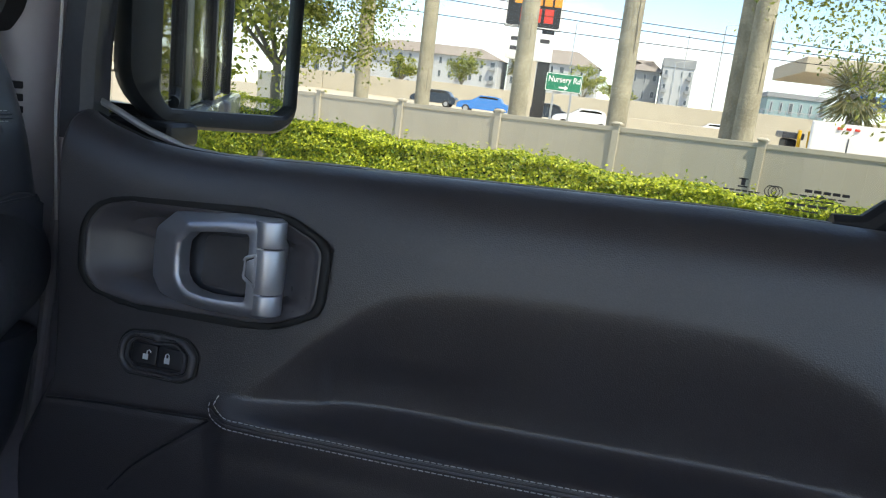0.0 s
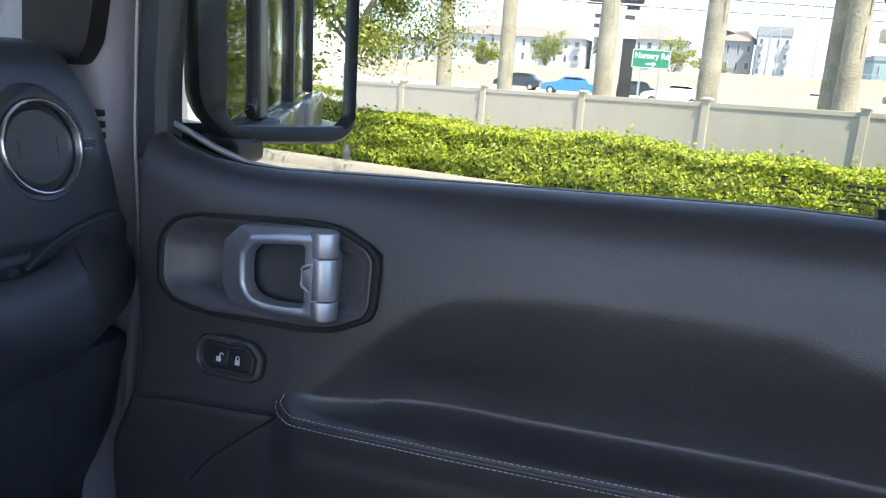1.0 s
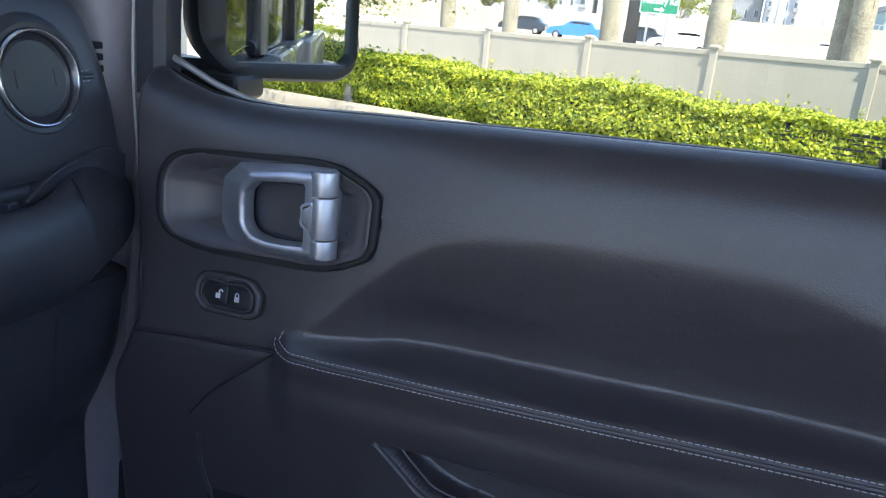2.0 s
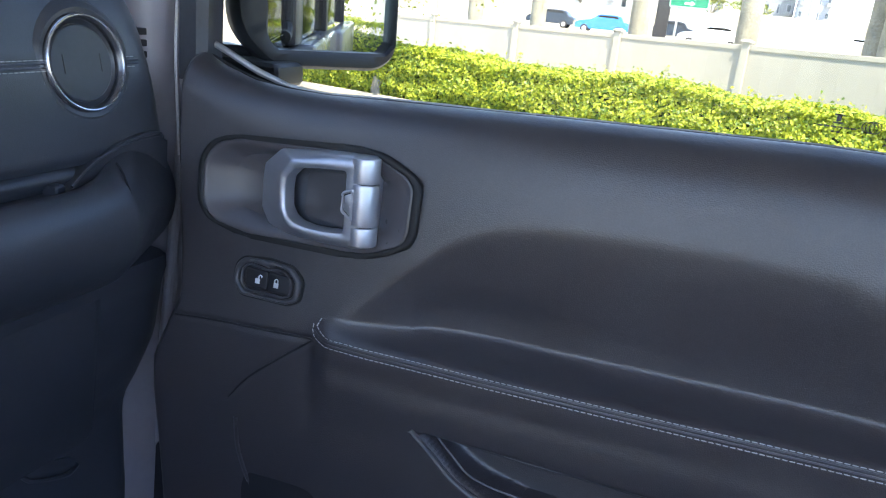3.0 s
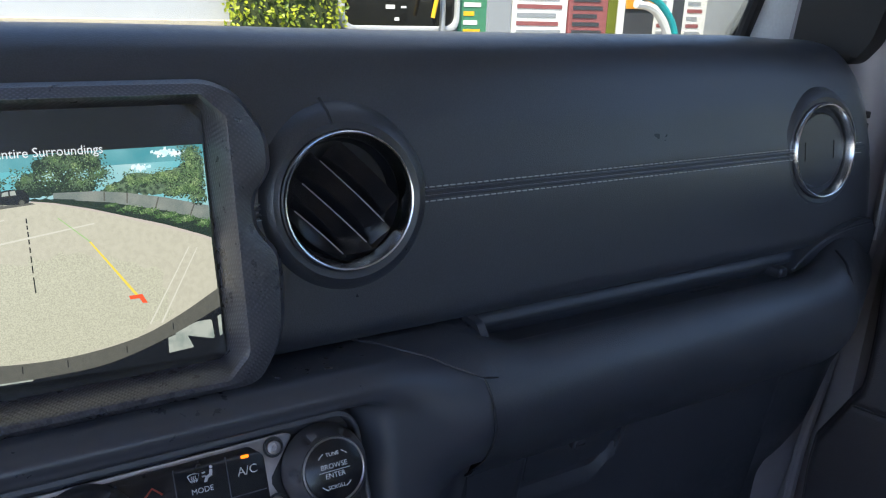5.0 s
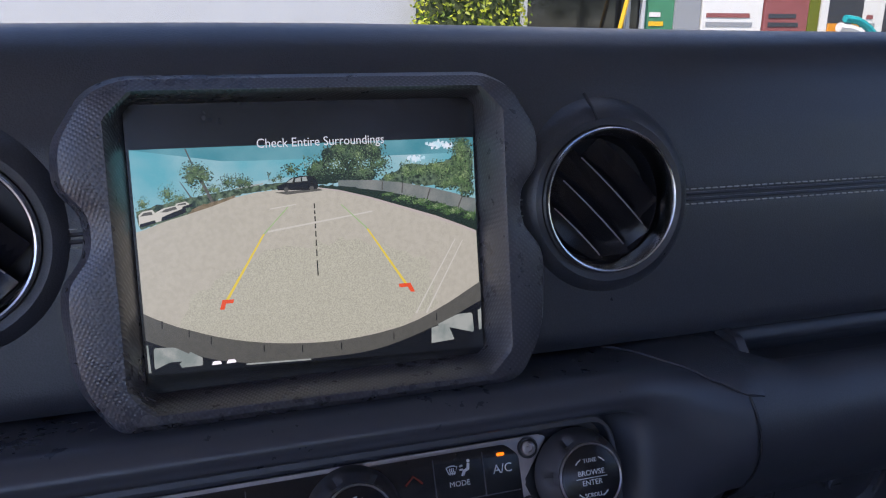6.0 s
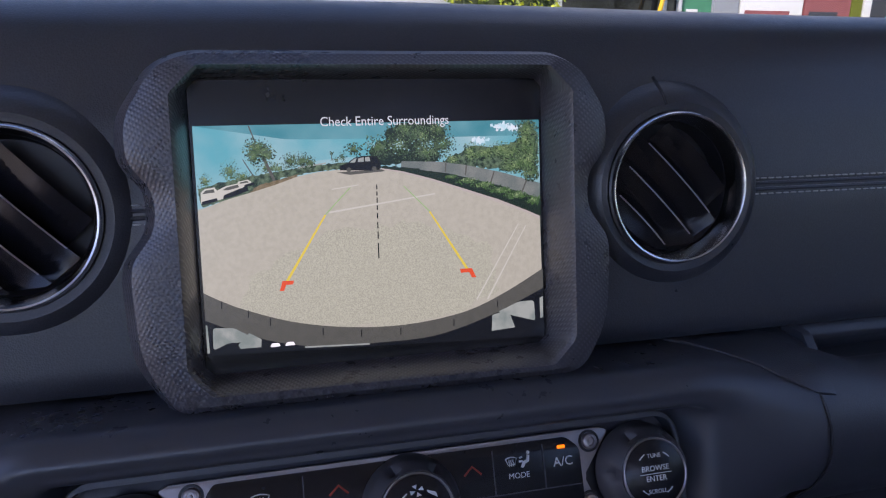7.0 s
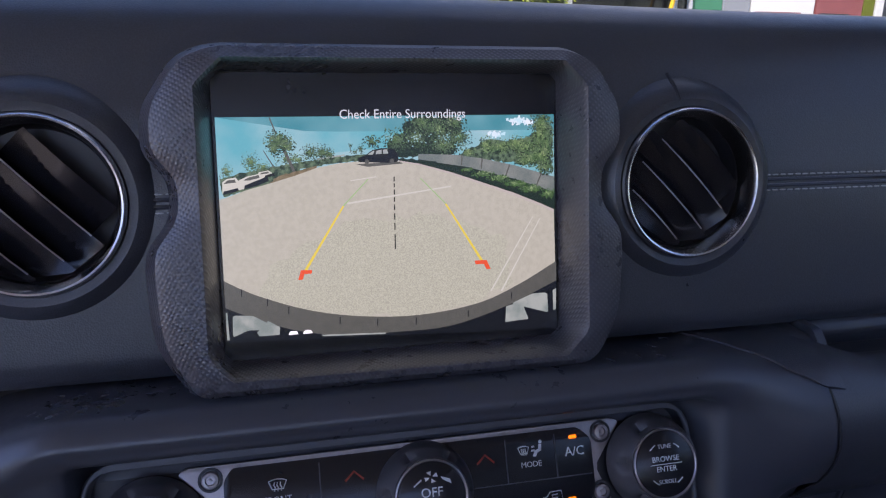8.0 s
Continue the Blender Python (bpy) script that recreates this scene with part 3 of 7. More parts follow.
part("latch_pull", prism(rounded([(-0.058, -0.002), (0.026, 0.002), (0.036, 0.026), (0.030, 0.040), (-0.057, 0.040)], 0.006), 0.0022, 0.001, 2, m=GB @ Matrix.Translation((0, 0, 0.0022))), PLASTIC, glove)
rows = []
for u in np.linspace(-0.062, 0.036, 18):
    tipk = 1.3 * ease((u - 0.012) / 0.024)
    rows.append([tuple(GB @ Vector((u, v0 + 0.014 * tipk, w))) for v0, w in ((-0.024, 0.001), (-0.024, 0.005), (-0.0215, 0.0080), (-0.0175, 0.0080), (-0.012, 0.005), (-0.005, 0.002))])
v, f = loft(rows)
raw("latch_lip", v, f, PLASTIC, glove, "rounded latch lip")
part("lock_cylinder", lathe([(0, 0.0065), (0.005, 0.0065), (0.006, 0.005), (0.0075, 0.005), (0.0075, 0.0)], 20, GB @ Matrix.Translation((-0.009, 0.026, 0.003))), PLASTIC, glove)
part("key_slot", box(-0.0045, 0.0045, -0.0006, 0.0006, 0.0094, 0.0100, m=GB @ Matrix.Translation((-0.009, 0.026, 0))), CHROME, glove)
SL = facing((0.597, 0.6525, 0.842), (1, 0, -0.42), (0.38, 0.10, 0.9))
part("lower_louvre", prism(rounded([(-0.038, 0.002), (-0.030, 0.009), (0.030, 0.009), (0.038, 0.002), (0.028, -0.009), (-0.028, -0.009)], 0.005), 0.003, 0.0018, 2, m=SL), PLASTIC, dash, "small moulded lower vent")
part("lower_louvre_lip", tube(spline([SL @ Vector(p) for p in ((-0.037, 0.000, 0.003), (-0.025, -0.008, 0.005), (0, -0.0095, 0.0065), (0.025, -0.008, 0.005), (0.037, 0.0, 0.003))], 0.005), 0.0026, 8), PLASTIC, dash)

# centre stack: ledge under the screen and its right shoulder
SHOULDER = [(0.608, 1.1675), (0.585, 1.1705), (0.560, 1.1685), (0.549, 1.1660), (0.540, 1.1610), (0.5335, 1.1545), (0.5285, 1.1470), (0.5235, 1.1330), (0.5235, 1.1190), (0.531, 1.1005), (0.548, 1.080), (0.575, 0.96), (0.62, 0.70), (0.66, 0.5)]
TOP_Y, TOP_Z = [p[0] for p in SHOULDER[5::-1]], [p[1] for p in SHOULDER[5::-1]]
rows = []
for x in np.r_[-np.arange(0.247, 0.16, -0.007), -0.157, -0.155, -0.153, -0.151, -0.149, -0.147, np.arange(-0.14, 0.1401, 0.02), 0.147, 0.149, 0.151, 0.153, 0.155, 0.157, np.arange(0.161, 0.2321, 0.0035)]:
    s = ease((-x - 0.155) / 0.090)
    crest_y, crest_z = 0.543 + 0.017 * s, 1.1755 - 0.030 * s
    back_y = 0.60 - 0.006 * s
    deep = 0.018 * (1 - ease((abs(x) - 0.147) / (0.022 if x > 0 else 0.010)))
    prof = [(back_y + 0.008, 1.1685 - 0.014 * s), (back_y - 0.013, 1.1712 - 0.02 * s), (crest_y + 0.010, crest_z + 0.001), (crest_y, crest_z - 0.001), (crest_y - 0.006 - 0.006 * s, crest_z - 0.0065), (crest_y - 0.007 - 0.014 * s, crest_z - 0.012), (crest_y - 0.0065 - 0.020 * s + deep * 0.06, crest_z - 0.0175), (crest_y - 0.006 - 0.023 * s + deep, crest_z - 0.0255 - 0.004 * s), (crest_y - 0.012 - 0.014 * s + deep, crest_z - 0.05), (crest_y - 0.024 + 0.040 * s + deep, crest_z - 0.09), (crest_y - 0.04 + 0.078 * s + deep, crest_z - 0.16), (crest_y + 0.068 * s, 0.90), (0.62, 0.70), (0.66, 0.5)]
    k = ease((x - 0.150) / 0.076)
    prof = [(a[0] * (1 - k) + b[0] * k, a[1] * (1 - k) + b[1] * k) for a, b in zip(prof, SHOULDER)]
    rows.append([(x, y, z) for y, z in even(prof, 70)])
n = 70
v, f = loft(rows)
f.append(tuple(range((len(rows) - 1) * n, len(rows) * n)))
f.append(tuple(range(n)))
raw("stack_moulding", v, f, STACK, dash, "matt black centre stack moulding", smooth=50)
part("stack_filler", box(0.215, 0.262, 0.592, 0.64, 1.02, 1.075, 0.004), PLASTIC, dash)
rows = []
for x in np.r_[0.168, np.arange(0.170, 0.2421, 0.004)]:
    y0 = float(np.interp(x, (0.168, 0.19, 0.210, 0.229, 0.242), (0.593, 0.560, 0.545, 0.5355, 0.5345)))
    k, lift = ease((x - 0.150) / 0.076), 0.0014 * ease((0.244 - x) / 0.012)
    row = []
    for q in np.linspace(0, 1, 14):
        y = y0 + (0.601 - y0) * q
        z = (1 - k) * np.interp(y, (0.536, 0.543, 0.553, 0.587, 0.608), (1.168, 1.1745, 1.1765, 1.1712, 1.1685)) + k * np.interp(y, TOP_Y, TOP_Z)
        row.append((x, y, float(z) + lift))
    rows.append([(x, y0 + 0.0008, row[0][2] - 0.004)] + row)
v, f = loft(rows)
raw("roll_tongue", v, f, VINYL_SMOOTH, dash, "tapered end of the padded roll", smooth=50)
# paler grey tube in place of the light caught on the tongue's rim
part("tongue_edge", tube(spline([(p[1][0], p[1][1] - 0.0002, p[1][2] + 0.0001) for p in rows[:-4]], 0.006), 0.0005, 6), PLASTIC_GREY, dash)
part("stack_edge", tube(spline([(0.2315, 0.5345, 1.1565), (0.2335, 0.528, 1.146), (0.234, 0.5235, 1.133), (0.234, 0.5235, 1.119), (0.232, 0.531, 1.1005), (0.228, 0.546, 1.081)], 0.006), 0.0007, 6), PLASTIC_DARK, dash)


# ---- round dash vents ----
def vent(at, open_slats, label):
    """A round vent of 41 mm radius that faces the seats."""
    ob = thing("air_vent", at, label, "air vent", "round dash vents")
    m = facing(at, (1, 0, 0), (0, 0.17, 1))
    part("collar", lathe([(0.060, -0.006), (0.0555, 0.001), (0.051, 0.0065), (0.0465, 0.0085), (0.0425, 0.0075), (0.0415, 0.003), (0.0415, -0.02)], 72, m), VINYL_SMOOTH, ob, "padded leatherette collar")
    part("ring", lathe([(0.0420, 0.000), (0.0419, 0.0090), (0.0414, 0.0112), (0.0406, 0.0121), (0.0397, 0.0118), (0.0391, 0.0106), (0.0376, 0.004), (0.0366, -0.006)], 72, m), CHROME, ob, "satin chrome ring")
    if open_slats:
        part("barrel", lathe([(0.0367, -0.002), (0.0358, -0.004), (0.0350, -0.013), (0.0, -0.0135)], 72, m), PLASTIC_DARK, ob, "deep black vent barrel")
        turn = m @ pose(0, 0, 0, 0, 0, -46)
        for k, v in enumerate((0.0235, 0.0065, -0.0105, -0.0255)):
            half = math.sqrt(0.0365**2 - v**2) - 0.001
            rows = []
            for q in np.linspace(-1, 1, 15):
                bow = 0.0035 * (1 - q * q)
                rows.append([tuple(turn @ Vector((q * min(half, math.sqrt(max(0.0, 0.0352**2 - max(v + d, -0.0345) ** 2))), max(v + d, -0.0345) + h, w + bow * (1 + d / 0.024)))) for d, h, w in ((-0.0185, 0.0005, -0.0050), (-0.002, 0.0010, -0.0008), (0, 0.0004, 0.0006), (-0.002, -0.0008, -0.0012), (-0.0185, -0.0006, -0.0060))])
            vv, ff = loft(rows, close=True)
            slat = raw("slat", vv, ff, GLOSS_BLACK, ob, "curved black slat")
            # a pale tube stands in for the highlight along the slat's front
            if k:
                part("slat_edge", tube([tuple(turn @ Vector((u, v + 0.0002, 0.0008 + 0.0035 * (1 - (u / half) ** 2)))) for u in np.linspace(-half * 0.8, half * 0.8, 13)], 0.00042, 6), STEEL, slat, "thin grey line for the highlight on the slat edge")
    else:
        part("disc", lathe([(0.0375, 0.003), (0.0345, 0.0005), (0.0335, 0.0002), (0.033, 0.0035), (0.0318, 0.0046), (0.0, 0.0046)], 64, m), PLASTIC, ob, "closed matt black disc")
        for s in (-1, 1):
            part("tab", tube([tuple(m @ Vector((s * 0.019 + 0.001 * s, v, 0.0047))) for v in (-0.008, -0.004, 0.004, 0.008)], 0.0007, 6), PLASTIC_DARK, ob)
    return ob


VENT_AT = [(0.1672, 0.600, 1.2603), (-0.1684, 0.600, 1.2603)]
for at in VENT_AT:
    vent(at, True, "round black dash vent with satin chrome ring, slats open")
    part("collar_seam", tube([(at[0] - 0.012, at[1] + 0.009, at[2] + 0.060), (at[0] - 0.009, at[1] + 0.004, at[2] + 0.053), (at[0] - 0.008, at[1] - 0.001, at[2] + 0.046)], 0.0009, 6), PLASTIC_DARK, dash)
vent((0.6215, 0.604, 1.2588), False, "round dash vent closed by a matt disc, chrome ring")

# ---- centre screen ----
TILT = math.atan(0.193)
SC = facing((0, 0.600, 1.300), (1, 0, 0), (0, math.sin(TILT), math.cos(TILT)))
screen = thing("centre_screen", (0, 0.60, 1.17), "dash touch screen in knurled bezel showing the reversing camera", "display")
half = [(0.0, 0.0325), (0.088, 0.0325), (0.103, 0.026), (0.1165, 0.005), (0.1185, -0.003), (0.1185, -0.017), (0.1085, -0.029), (0.1072, -0.038), (0.1085, -0.048), (0.1190, -0.062), (0.1200, -0.072), (0.1180, -0.107), (0.1020, -0.1325), (0.0, -0.1340)]
loop = half[1:-1] + [(-u, v) for u, v in half[-2:0:-1]]
outer = rounded(loop, [0.006, 0.012, 0.014, 0.006, 0.006, 0.006, 0.004, 0.006, 0.006, 0.006, 0.012, 0.010] * 2, 5)
front = rounded([(u * 0.885 if abs(u) > 0.104 else u * 0.92, v * (0.955 if v < 0 else 0.76)) for u, v in loop], [0.006, 0.012, 0.014, 0.006, 0.006, 0.006, 0.004, 0.006, 0.006, 0.006, 0.012, 0.010] * 2, 5)


def hole_like(loop_, hu, v0, v1, cut):
    """Points of an eight-sided opening met by rays from its middle through the loop's points."""
    poly = [(hu - cut, v1), (hu, v1 - cut), (hu, v0 + cut), (hu - cut, v0), (-hu + cut, v0), (-hu, v0 + cut), (-hu, v1 - cut), (-hu + cut, v1)]
    mid, out = Vector((0, (v0 + v1) / 2)), []
    for p in loop_:
        d = Vector(p) - mid
        best = None
        for a, b in zip(poly, poly[1:] + poly[:1]):
            a_, e = Vector(a) - mid, Vector(b) - Vector(a)
            den = d.x * e.y - d.y * e.x
            if abs(den) < 1e-12:
                continue
            t, s = (a_.x * e.y - a_.y * e.x) / den, (a_.x * d.y - a_.y * d.x) / den
            if t > 0 and -1e-6 <= s <= 1 + 1e-6 and (best is None or t < best):
                best = t
        out.append(tuple(mid + d * best))
    return out


rings = [(outer, -0.012), (outer, 0.010), ([(a[0] * 0.6 + b[0] * 0.4, a[1] * 0.6 + b[1] * 0.4) for a, b in zip(outer, front)], 0.0215), (front, 0.0255),
         (hole_like(front, 0.0935, -0.1240, 0.0240, 0.012), 0.0262), (hole_like(front, 0.0918, -0.1222, 0.0230, 0.011), 0.0240), (hole_like(front, 0.0875, -0.1185, 0.0205, 0.004), 0.0), (hole_like(front, 0.087, -0.118, 0.020, 0.004), -0.006)]
bm = bmesh.new()
rv = [[bm.verts.new(SC @ Vector((u, v, w))) for u, v in lp] for lp, w in rings]
for a, b in zip(rv, rv[1:]):
    for i in range(len(a)):
        bm.faces.new((a[i], a[(i + 1) % len(a)], b[(i + 1) % len(a)], b[i]))
bmesh.ops.recalc_face_normals(bm, faces=bm.faces)
part("bezel", bm, KNURLED, screen, "knurled black plastic bezel", smooth=32)
panel = part("display", prism([(-0.0872, -0.1185), (0.0872, -0.1185), (0.0872, 0.0205), (-0.0872, 0.0205)], 0.003, m=SC @ Matrix.Translation((0, 0, -0.0032))), GLOSS_BLACK, screen, "glossy black display glass")


def mm(points):
    return [(u / 1000, v / 1000) for u, v in points]


def lit(name, points, mat, layer, label=""):
    return flat(name, mm(points), SC, mat, panel, label, w=0.00012 * layer)


def ragged(points, step, amount, seed):
    """The outline with a torn, leafy edge."""
    r = random.Random(seed)
    out = []
    for a, b in zip(points, points[1:] + points[:1]):
        n = max(1, int(math.dist(a, b) / step))
        for k in range(n):
            t = k / n
            j = amount if k else 0
            out.append((a[0] + (b[0] - a[0]) * t + r.uniform(-j, j), a[1] + (b[1] - a[1]) * t + r.uniform(-j, j)))
    return out


G_SKY = glow("lit_sky", (0.11, 0.47, 0.53), 0.262, second=(0.36, 0.62, 0.64), second_scale=24)
G_SKY_TOP = glow("lit_sky_band", (0.06, 0.36, 0.42), 0.212, second=(0.16, 0.50, 0.55), second_scale=40)
G_CLOUD = glow("lit_cloud", (0.75, 0.85, 0.88), 0.303, second=(0.45, 0.75, 0.8), second_scale=200)
G_GROUND = glow("lit_ground", (0.50, 0.525, 0.405), 0.297, second=(0.37, 0.39, 0.30), second_scale=1500)
G_GROUND_FAR = glow("lit_far_ground", (0.50, 0.51, 0.41), 0.282, second=(0.455, 0.465, 0.37), second_scale=420)
G_TREE = glow("lit_trees", (0.02, 0.045, 0.03), 0.254, second=(0.14, 0.23, 0.13), second_scale=420)
G_TREE_LIGHT = glow("lit_light_trees", (0.025, 0.07, 0.025), 0.254, second=(0.18, 0.31, 0.12), second_scale=420)
G_LEAF = glow("lit_leaves", (0.20, 0.34, 0.13), 0.254, second=(0.34, 0.46, 0.22), second_scale=300)
G_SHADE = glow("lit_leaf_shade", (0.012, 0.030, 0.020), 0.252)
G_MID = glow("lit_leaf_green", (0.07, 0.15, 0.06), 0.252, second=(0.11, 0.20, 0.09), second_scale=300)
G_MULCH = glow("lit_mulch", (0.17, 0.14, 0.07), 0.254, second=(0.28, 0.23, 0.13), second_scale=400)
G_HAZE = glow("lit_haze", (0.24, 0.56, 0.60), 0.26, second=(0.38, 0.63, 0.65), second_scale=45)
G_HEDGE = glow("lit_hedge", (0.02, 0.06, 0.02), 0.254, second=(0.10, 0.24, 0.06), second_scale=500)
G_FENCE = glow("lit_fence", (0.17, 0.22, 0.20), 0.254, second=(0.25, 0.29, 0.26), second_scale=150)
G_KERB = glow("lit_kerb", (0.55, 0.52, 0.46), 0.254)
G_LINE = glow("lit_line", (0.62, 0.65, 0.55), 0.268)
G_TYRE = glow("lit_tyre", (0.10, 0.108, 0.092), 0.254, second=(0.115, 0.122, 0.104), second_scale=400)
G_BLACK = glow("lit_black", (0.006, 0.008, 0.012), 0.254)
G_YELLOW = glow("lit_yellow", (0.75, 0.62, 0.08), 0.282)
G_GREEN = glow("lit_green", (0.35, 0.60, 0.25), 0.254)
G_RED = glow("lit_red", (0.75, 0.09, 0.03), 0.303)
G_WHITE = glow("lit_white", (0.8, 0.82, 0.82), 0.381)
G_TEXT = glow("lit_text", (0.66, 0.70, 0.72), 0.297)
G_GLARE = glow("lit_grey", (0.25, 0.32, 0.29), 0.254, second=(0.42, 0.48, 0.43), second_scale=120)

lit("camera_sky", [(-85.8, -40), (85.8, -40), (85.8, -0.6), (-85.8, -0.6)], G_SKY, 1, "blue sky on the display")
lit("header_band", [(-85.8, -0.6), (85.8, -0.6), (85.8, -8.4), (30, -8.4), (-28, -8.0), (-44, -7.6)], G_SKY_TOP, 2)
lit("camera_horizon", [(-85.8, -40), (30, -40), (30, -17.5), (-14, -17), (-40, -19), (-85.8, -33)], G_HAZE, 1.5, "pale sky near the skyline")
def crown(blobs, mats, count, size, layer, seed):
    """A tree on the display: ragged clumps of small flecks, each tone a layer of its own."""
    r = random.Random(seed)
    for k, (mat, share) in enumerate(mats):
        bm = bmesh.new()
        total = sum(b[2] * b[3] for b in blobs)
        for cu, cv, ru, rv in blobs:
            for _ in range(int(count * share * ru * rv / total)):
                a, q = r.uniform(0, 6.283), min(1.25, abs(r.gauss(0, 0.62)))
                u, v = cu + ru * q * math.cos(a) + r.gauss(0, 0.10 * ru), cv + rv * q * math.sin(a) + 0.10 * rv * k + r.gauss(0, 0.10 * rv)
                if abs(u) > 85.2 or v > -0.9:
                    continue
                b0, z = r.uniform(0, 6.283), size * r.uniform(0.5, 1.5) * (1 - 0.14 * k)
                bm.faces.new([bm.verts.new(SC @ Vector(((u + z * math.cos(b0 + b) * w) / 1000, (v + z * math.sin(b0 + b) * w) / 1000, 0.00012 * (layer + 0.12 * k)))) for b, w in ((0, 1.0), (1.3, 0.6), (2.6, 0.9), (4.2, 0.7))])
        part("camera_foliage", bm, mat, panel, smooth=0)


DARK_TREE = ((G_SHADE, 1.0), (G_TREE, 0.7), (G_MID, 0.5), (G_LEAF, 0.10))
GREEN_TREE = ((G_SHADE, 0.6), (G_MID, 1.0), (G_TREE_LIGHT, 0.6), (G_LEAF, 0.35))
crown(((66, -3.6, 5.0, 1.5), (72, -4.6, 3.5, 1.3), (54, -10.6, 4.0, 1.3)), ((G_CLOUD, 1.0),), 220, 0.8, 2.5, 59)
lit("camera_verge", ragged([(-85.4, -29.6), (-74.1, -26.9), (-58.6, -24.3), (-45.7, -22.5), (-32.1, -20.5), (-19.2, -19.4), (-2.5, -19.6), (-2.5, -23.0), (-19.2, -22.6), (-32.1, -23.7), (-45.7, -25.6), (-58.6, -32.1), (-83.6, -38.2)], 1.2, 0.4, 17), G_TREE, 3, "low planting on the display")
lit("camera_bed", ragged([(-62.0, -32.0), (-56.8, -28.7), (-48.3, -26.8), (-38.9, -24.4), (-39.3, -25.9), (-48.3, -29.0), (-57.7, -31.5)], 1.4, 0.35, 27), G_MULCH, 5, "mulched bed on the display")
lit("camera_roof", [(-38.9, -20.9), (-25.2, -19.2), (-25.1, -19.8), (-32.1, -20.8), (-38.7, -21.7)], G_GLARE, 3.4)
crown(((-70.2, -22.7, 3.8, 4.3), (-64.6, -24.6, 4.5, 2.0), (-81.9, -26.7, 2.9, 3.4), (-52.6, -21.4, 5.5, 2.5), (-47.9, -21.8, 3.6, 2.1)), GREEN_TREE, 520, 0.40, 3.5, 61)
crown(((-42.3, -18.2, 3.6, 3.2), (-36.3, -18.6, 4.6, 3.6), (-32.5, -19.3, 2.5, 2.3)), DARK_TREE, 520, 0.36, 3.6, 62)
crown(((-22.2, -15.1, 1.2, 1.0), (-20.1, -18.1, 2.1, 1.2), (-17.0, -17.1, 1.8, 2.5)), DARK_TREE, 120, 0.29, 3.6, 63)
lit("camera_palm_trunk", [(-22.5, -15.6), (-22.1, -15.6), (-22.1, -18.4), (-22.4, -18.4)], G_TYRE, 4)
lit("camera_lamp_post", [(-61.0, -0.8), (-60.3, -0.9), (-57.5, -8.7), (-58.2, -8.7)], G_TYRE, 3.2)
lit("camera_lamp_post", [(-64.4, -16.5), (-63.9, -16.6), (-59.2, -24.7), (-59.9, -24.7)], G_TYRE, 3.2)
lit("camera_palm_trunk", [(-55.5, -15.7), (-53.8, -15.7), (-49.1, -27.6), (-50.4, -27.9)], G_TYRE, 4.2)
crown(((-57.3, -12.6, 5.4, 4.3), (-53.4, -14.9, 3.8, 3.4), (-59.4, -16.1, 2.7, 2.7)), ((G_SHADE, 1.0), (G_TREE, 0.9), (G_MID, 0.7), (G_LEAF, 0.2)), 460, 0.54, 4.4, 64)
for k in range(22):
    a, reach = 0.3 * k, (5.6, 7.0, 6.3)[k % 3]
    du, dv = reach * math.cos(a), 0.85 * reach * math.sin(a) - 0.05 * reach * reach * abs(math.cos(a))
    lit("camera_palm", [(-56.4 - 0.3, -12.9), (-56.4 + 0.55 * du, -12.9 + 0.65 * dv + 0.5), (-56.4 + du, -12.9 + dv), (-56.4 + 0.5 * du, -12.9 + 0.5 * dv - 0.3)], G_TREE if k % 2 else G_MID, 4.9 + 0.02 * k)
lit("camera_tree", ragged([(-3.5, -20.0), (-2.5, -12.4), (3.3, -9.8), (5.2, -4.4), (12.0, -0.9), (29.3, -1.1), (35.5, -5.8), (33.5, -12.3), (31.4, -20.6), (18.7, -22.0)], 1.4, 0.9, 7), G_SHADE, 3, "dark trees on the display")
crown(((0.4, -13.4, 6.2, 4.9), (11.0, -13.2, 6.2, 6.2), (14.8, -4.6, 7.6, 4.0), (23.5, -8.4, 7.1, 5.8), (31.4, -4.9, 5.4, 4.0), (33.5, -12.3, 6.2, 4.0), (25.4, -16.3, 8.0, 4.5), (-11.4, -13.6, 3.6, 2.7)), DARK_TREE, 2200, 0.54, 3.6, 65)
crown(((11.0, -11.8, 5.4, 3.6), (26.4, -12.1, 6.2, 3.6), (-3.5, -11.5, 4.5, 2.2)), ((G_HAZE, 1.0),), 92, 0.40, 4.2, 66)
lit("camera_tree", ragged([(33.5, -22.5), (36.5, -18.4), (43.8, -16.2), (50.0, -13.1), (58.2, -14.2), (68.6, -13.1), (84.0, -6.7), (84.0, -26.9)], 1.4, 0.8, 8), G_TREE, 3.2, "light green trees on the display")
crown(((48.4, -16.8, 3.6, 4.0), (56.2, -17.5, 5.4, 3.1), (64.4, -15.8, 5.4, 3.1), (38.6, -19.8, 3.6, 2.2), (70.6, -18.8, 6.2, 4.5)), GREEN_TREE, 1240, 0.50, 3.8, 67)
lit("camera_fence", [(12.0, -19.8), (31.4, -20.6), (45.8, -22.8), (63.4, -26.7), (85.6, -33.3), (85.6, -41.5), (63.4, -33.8), (36.5, -26.7), (12.0, -22.9)], G_FENCE, 4.6, "beige fence on the display")
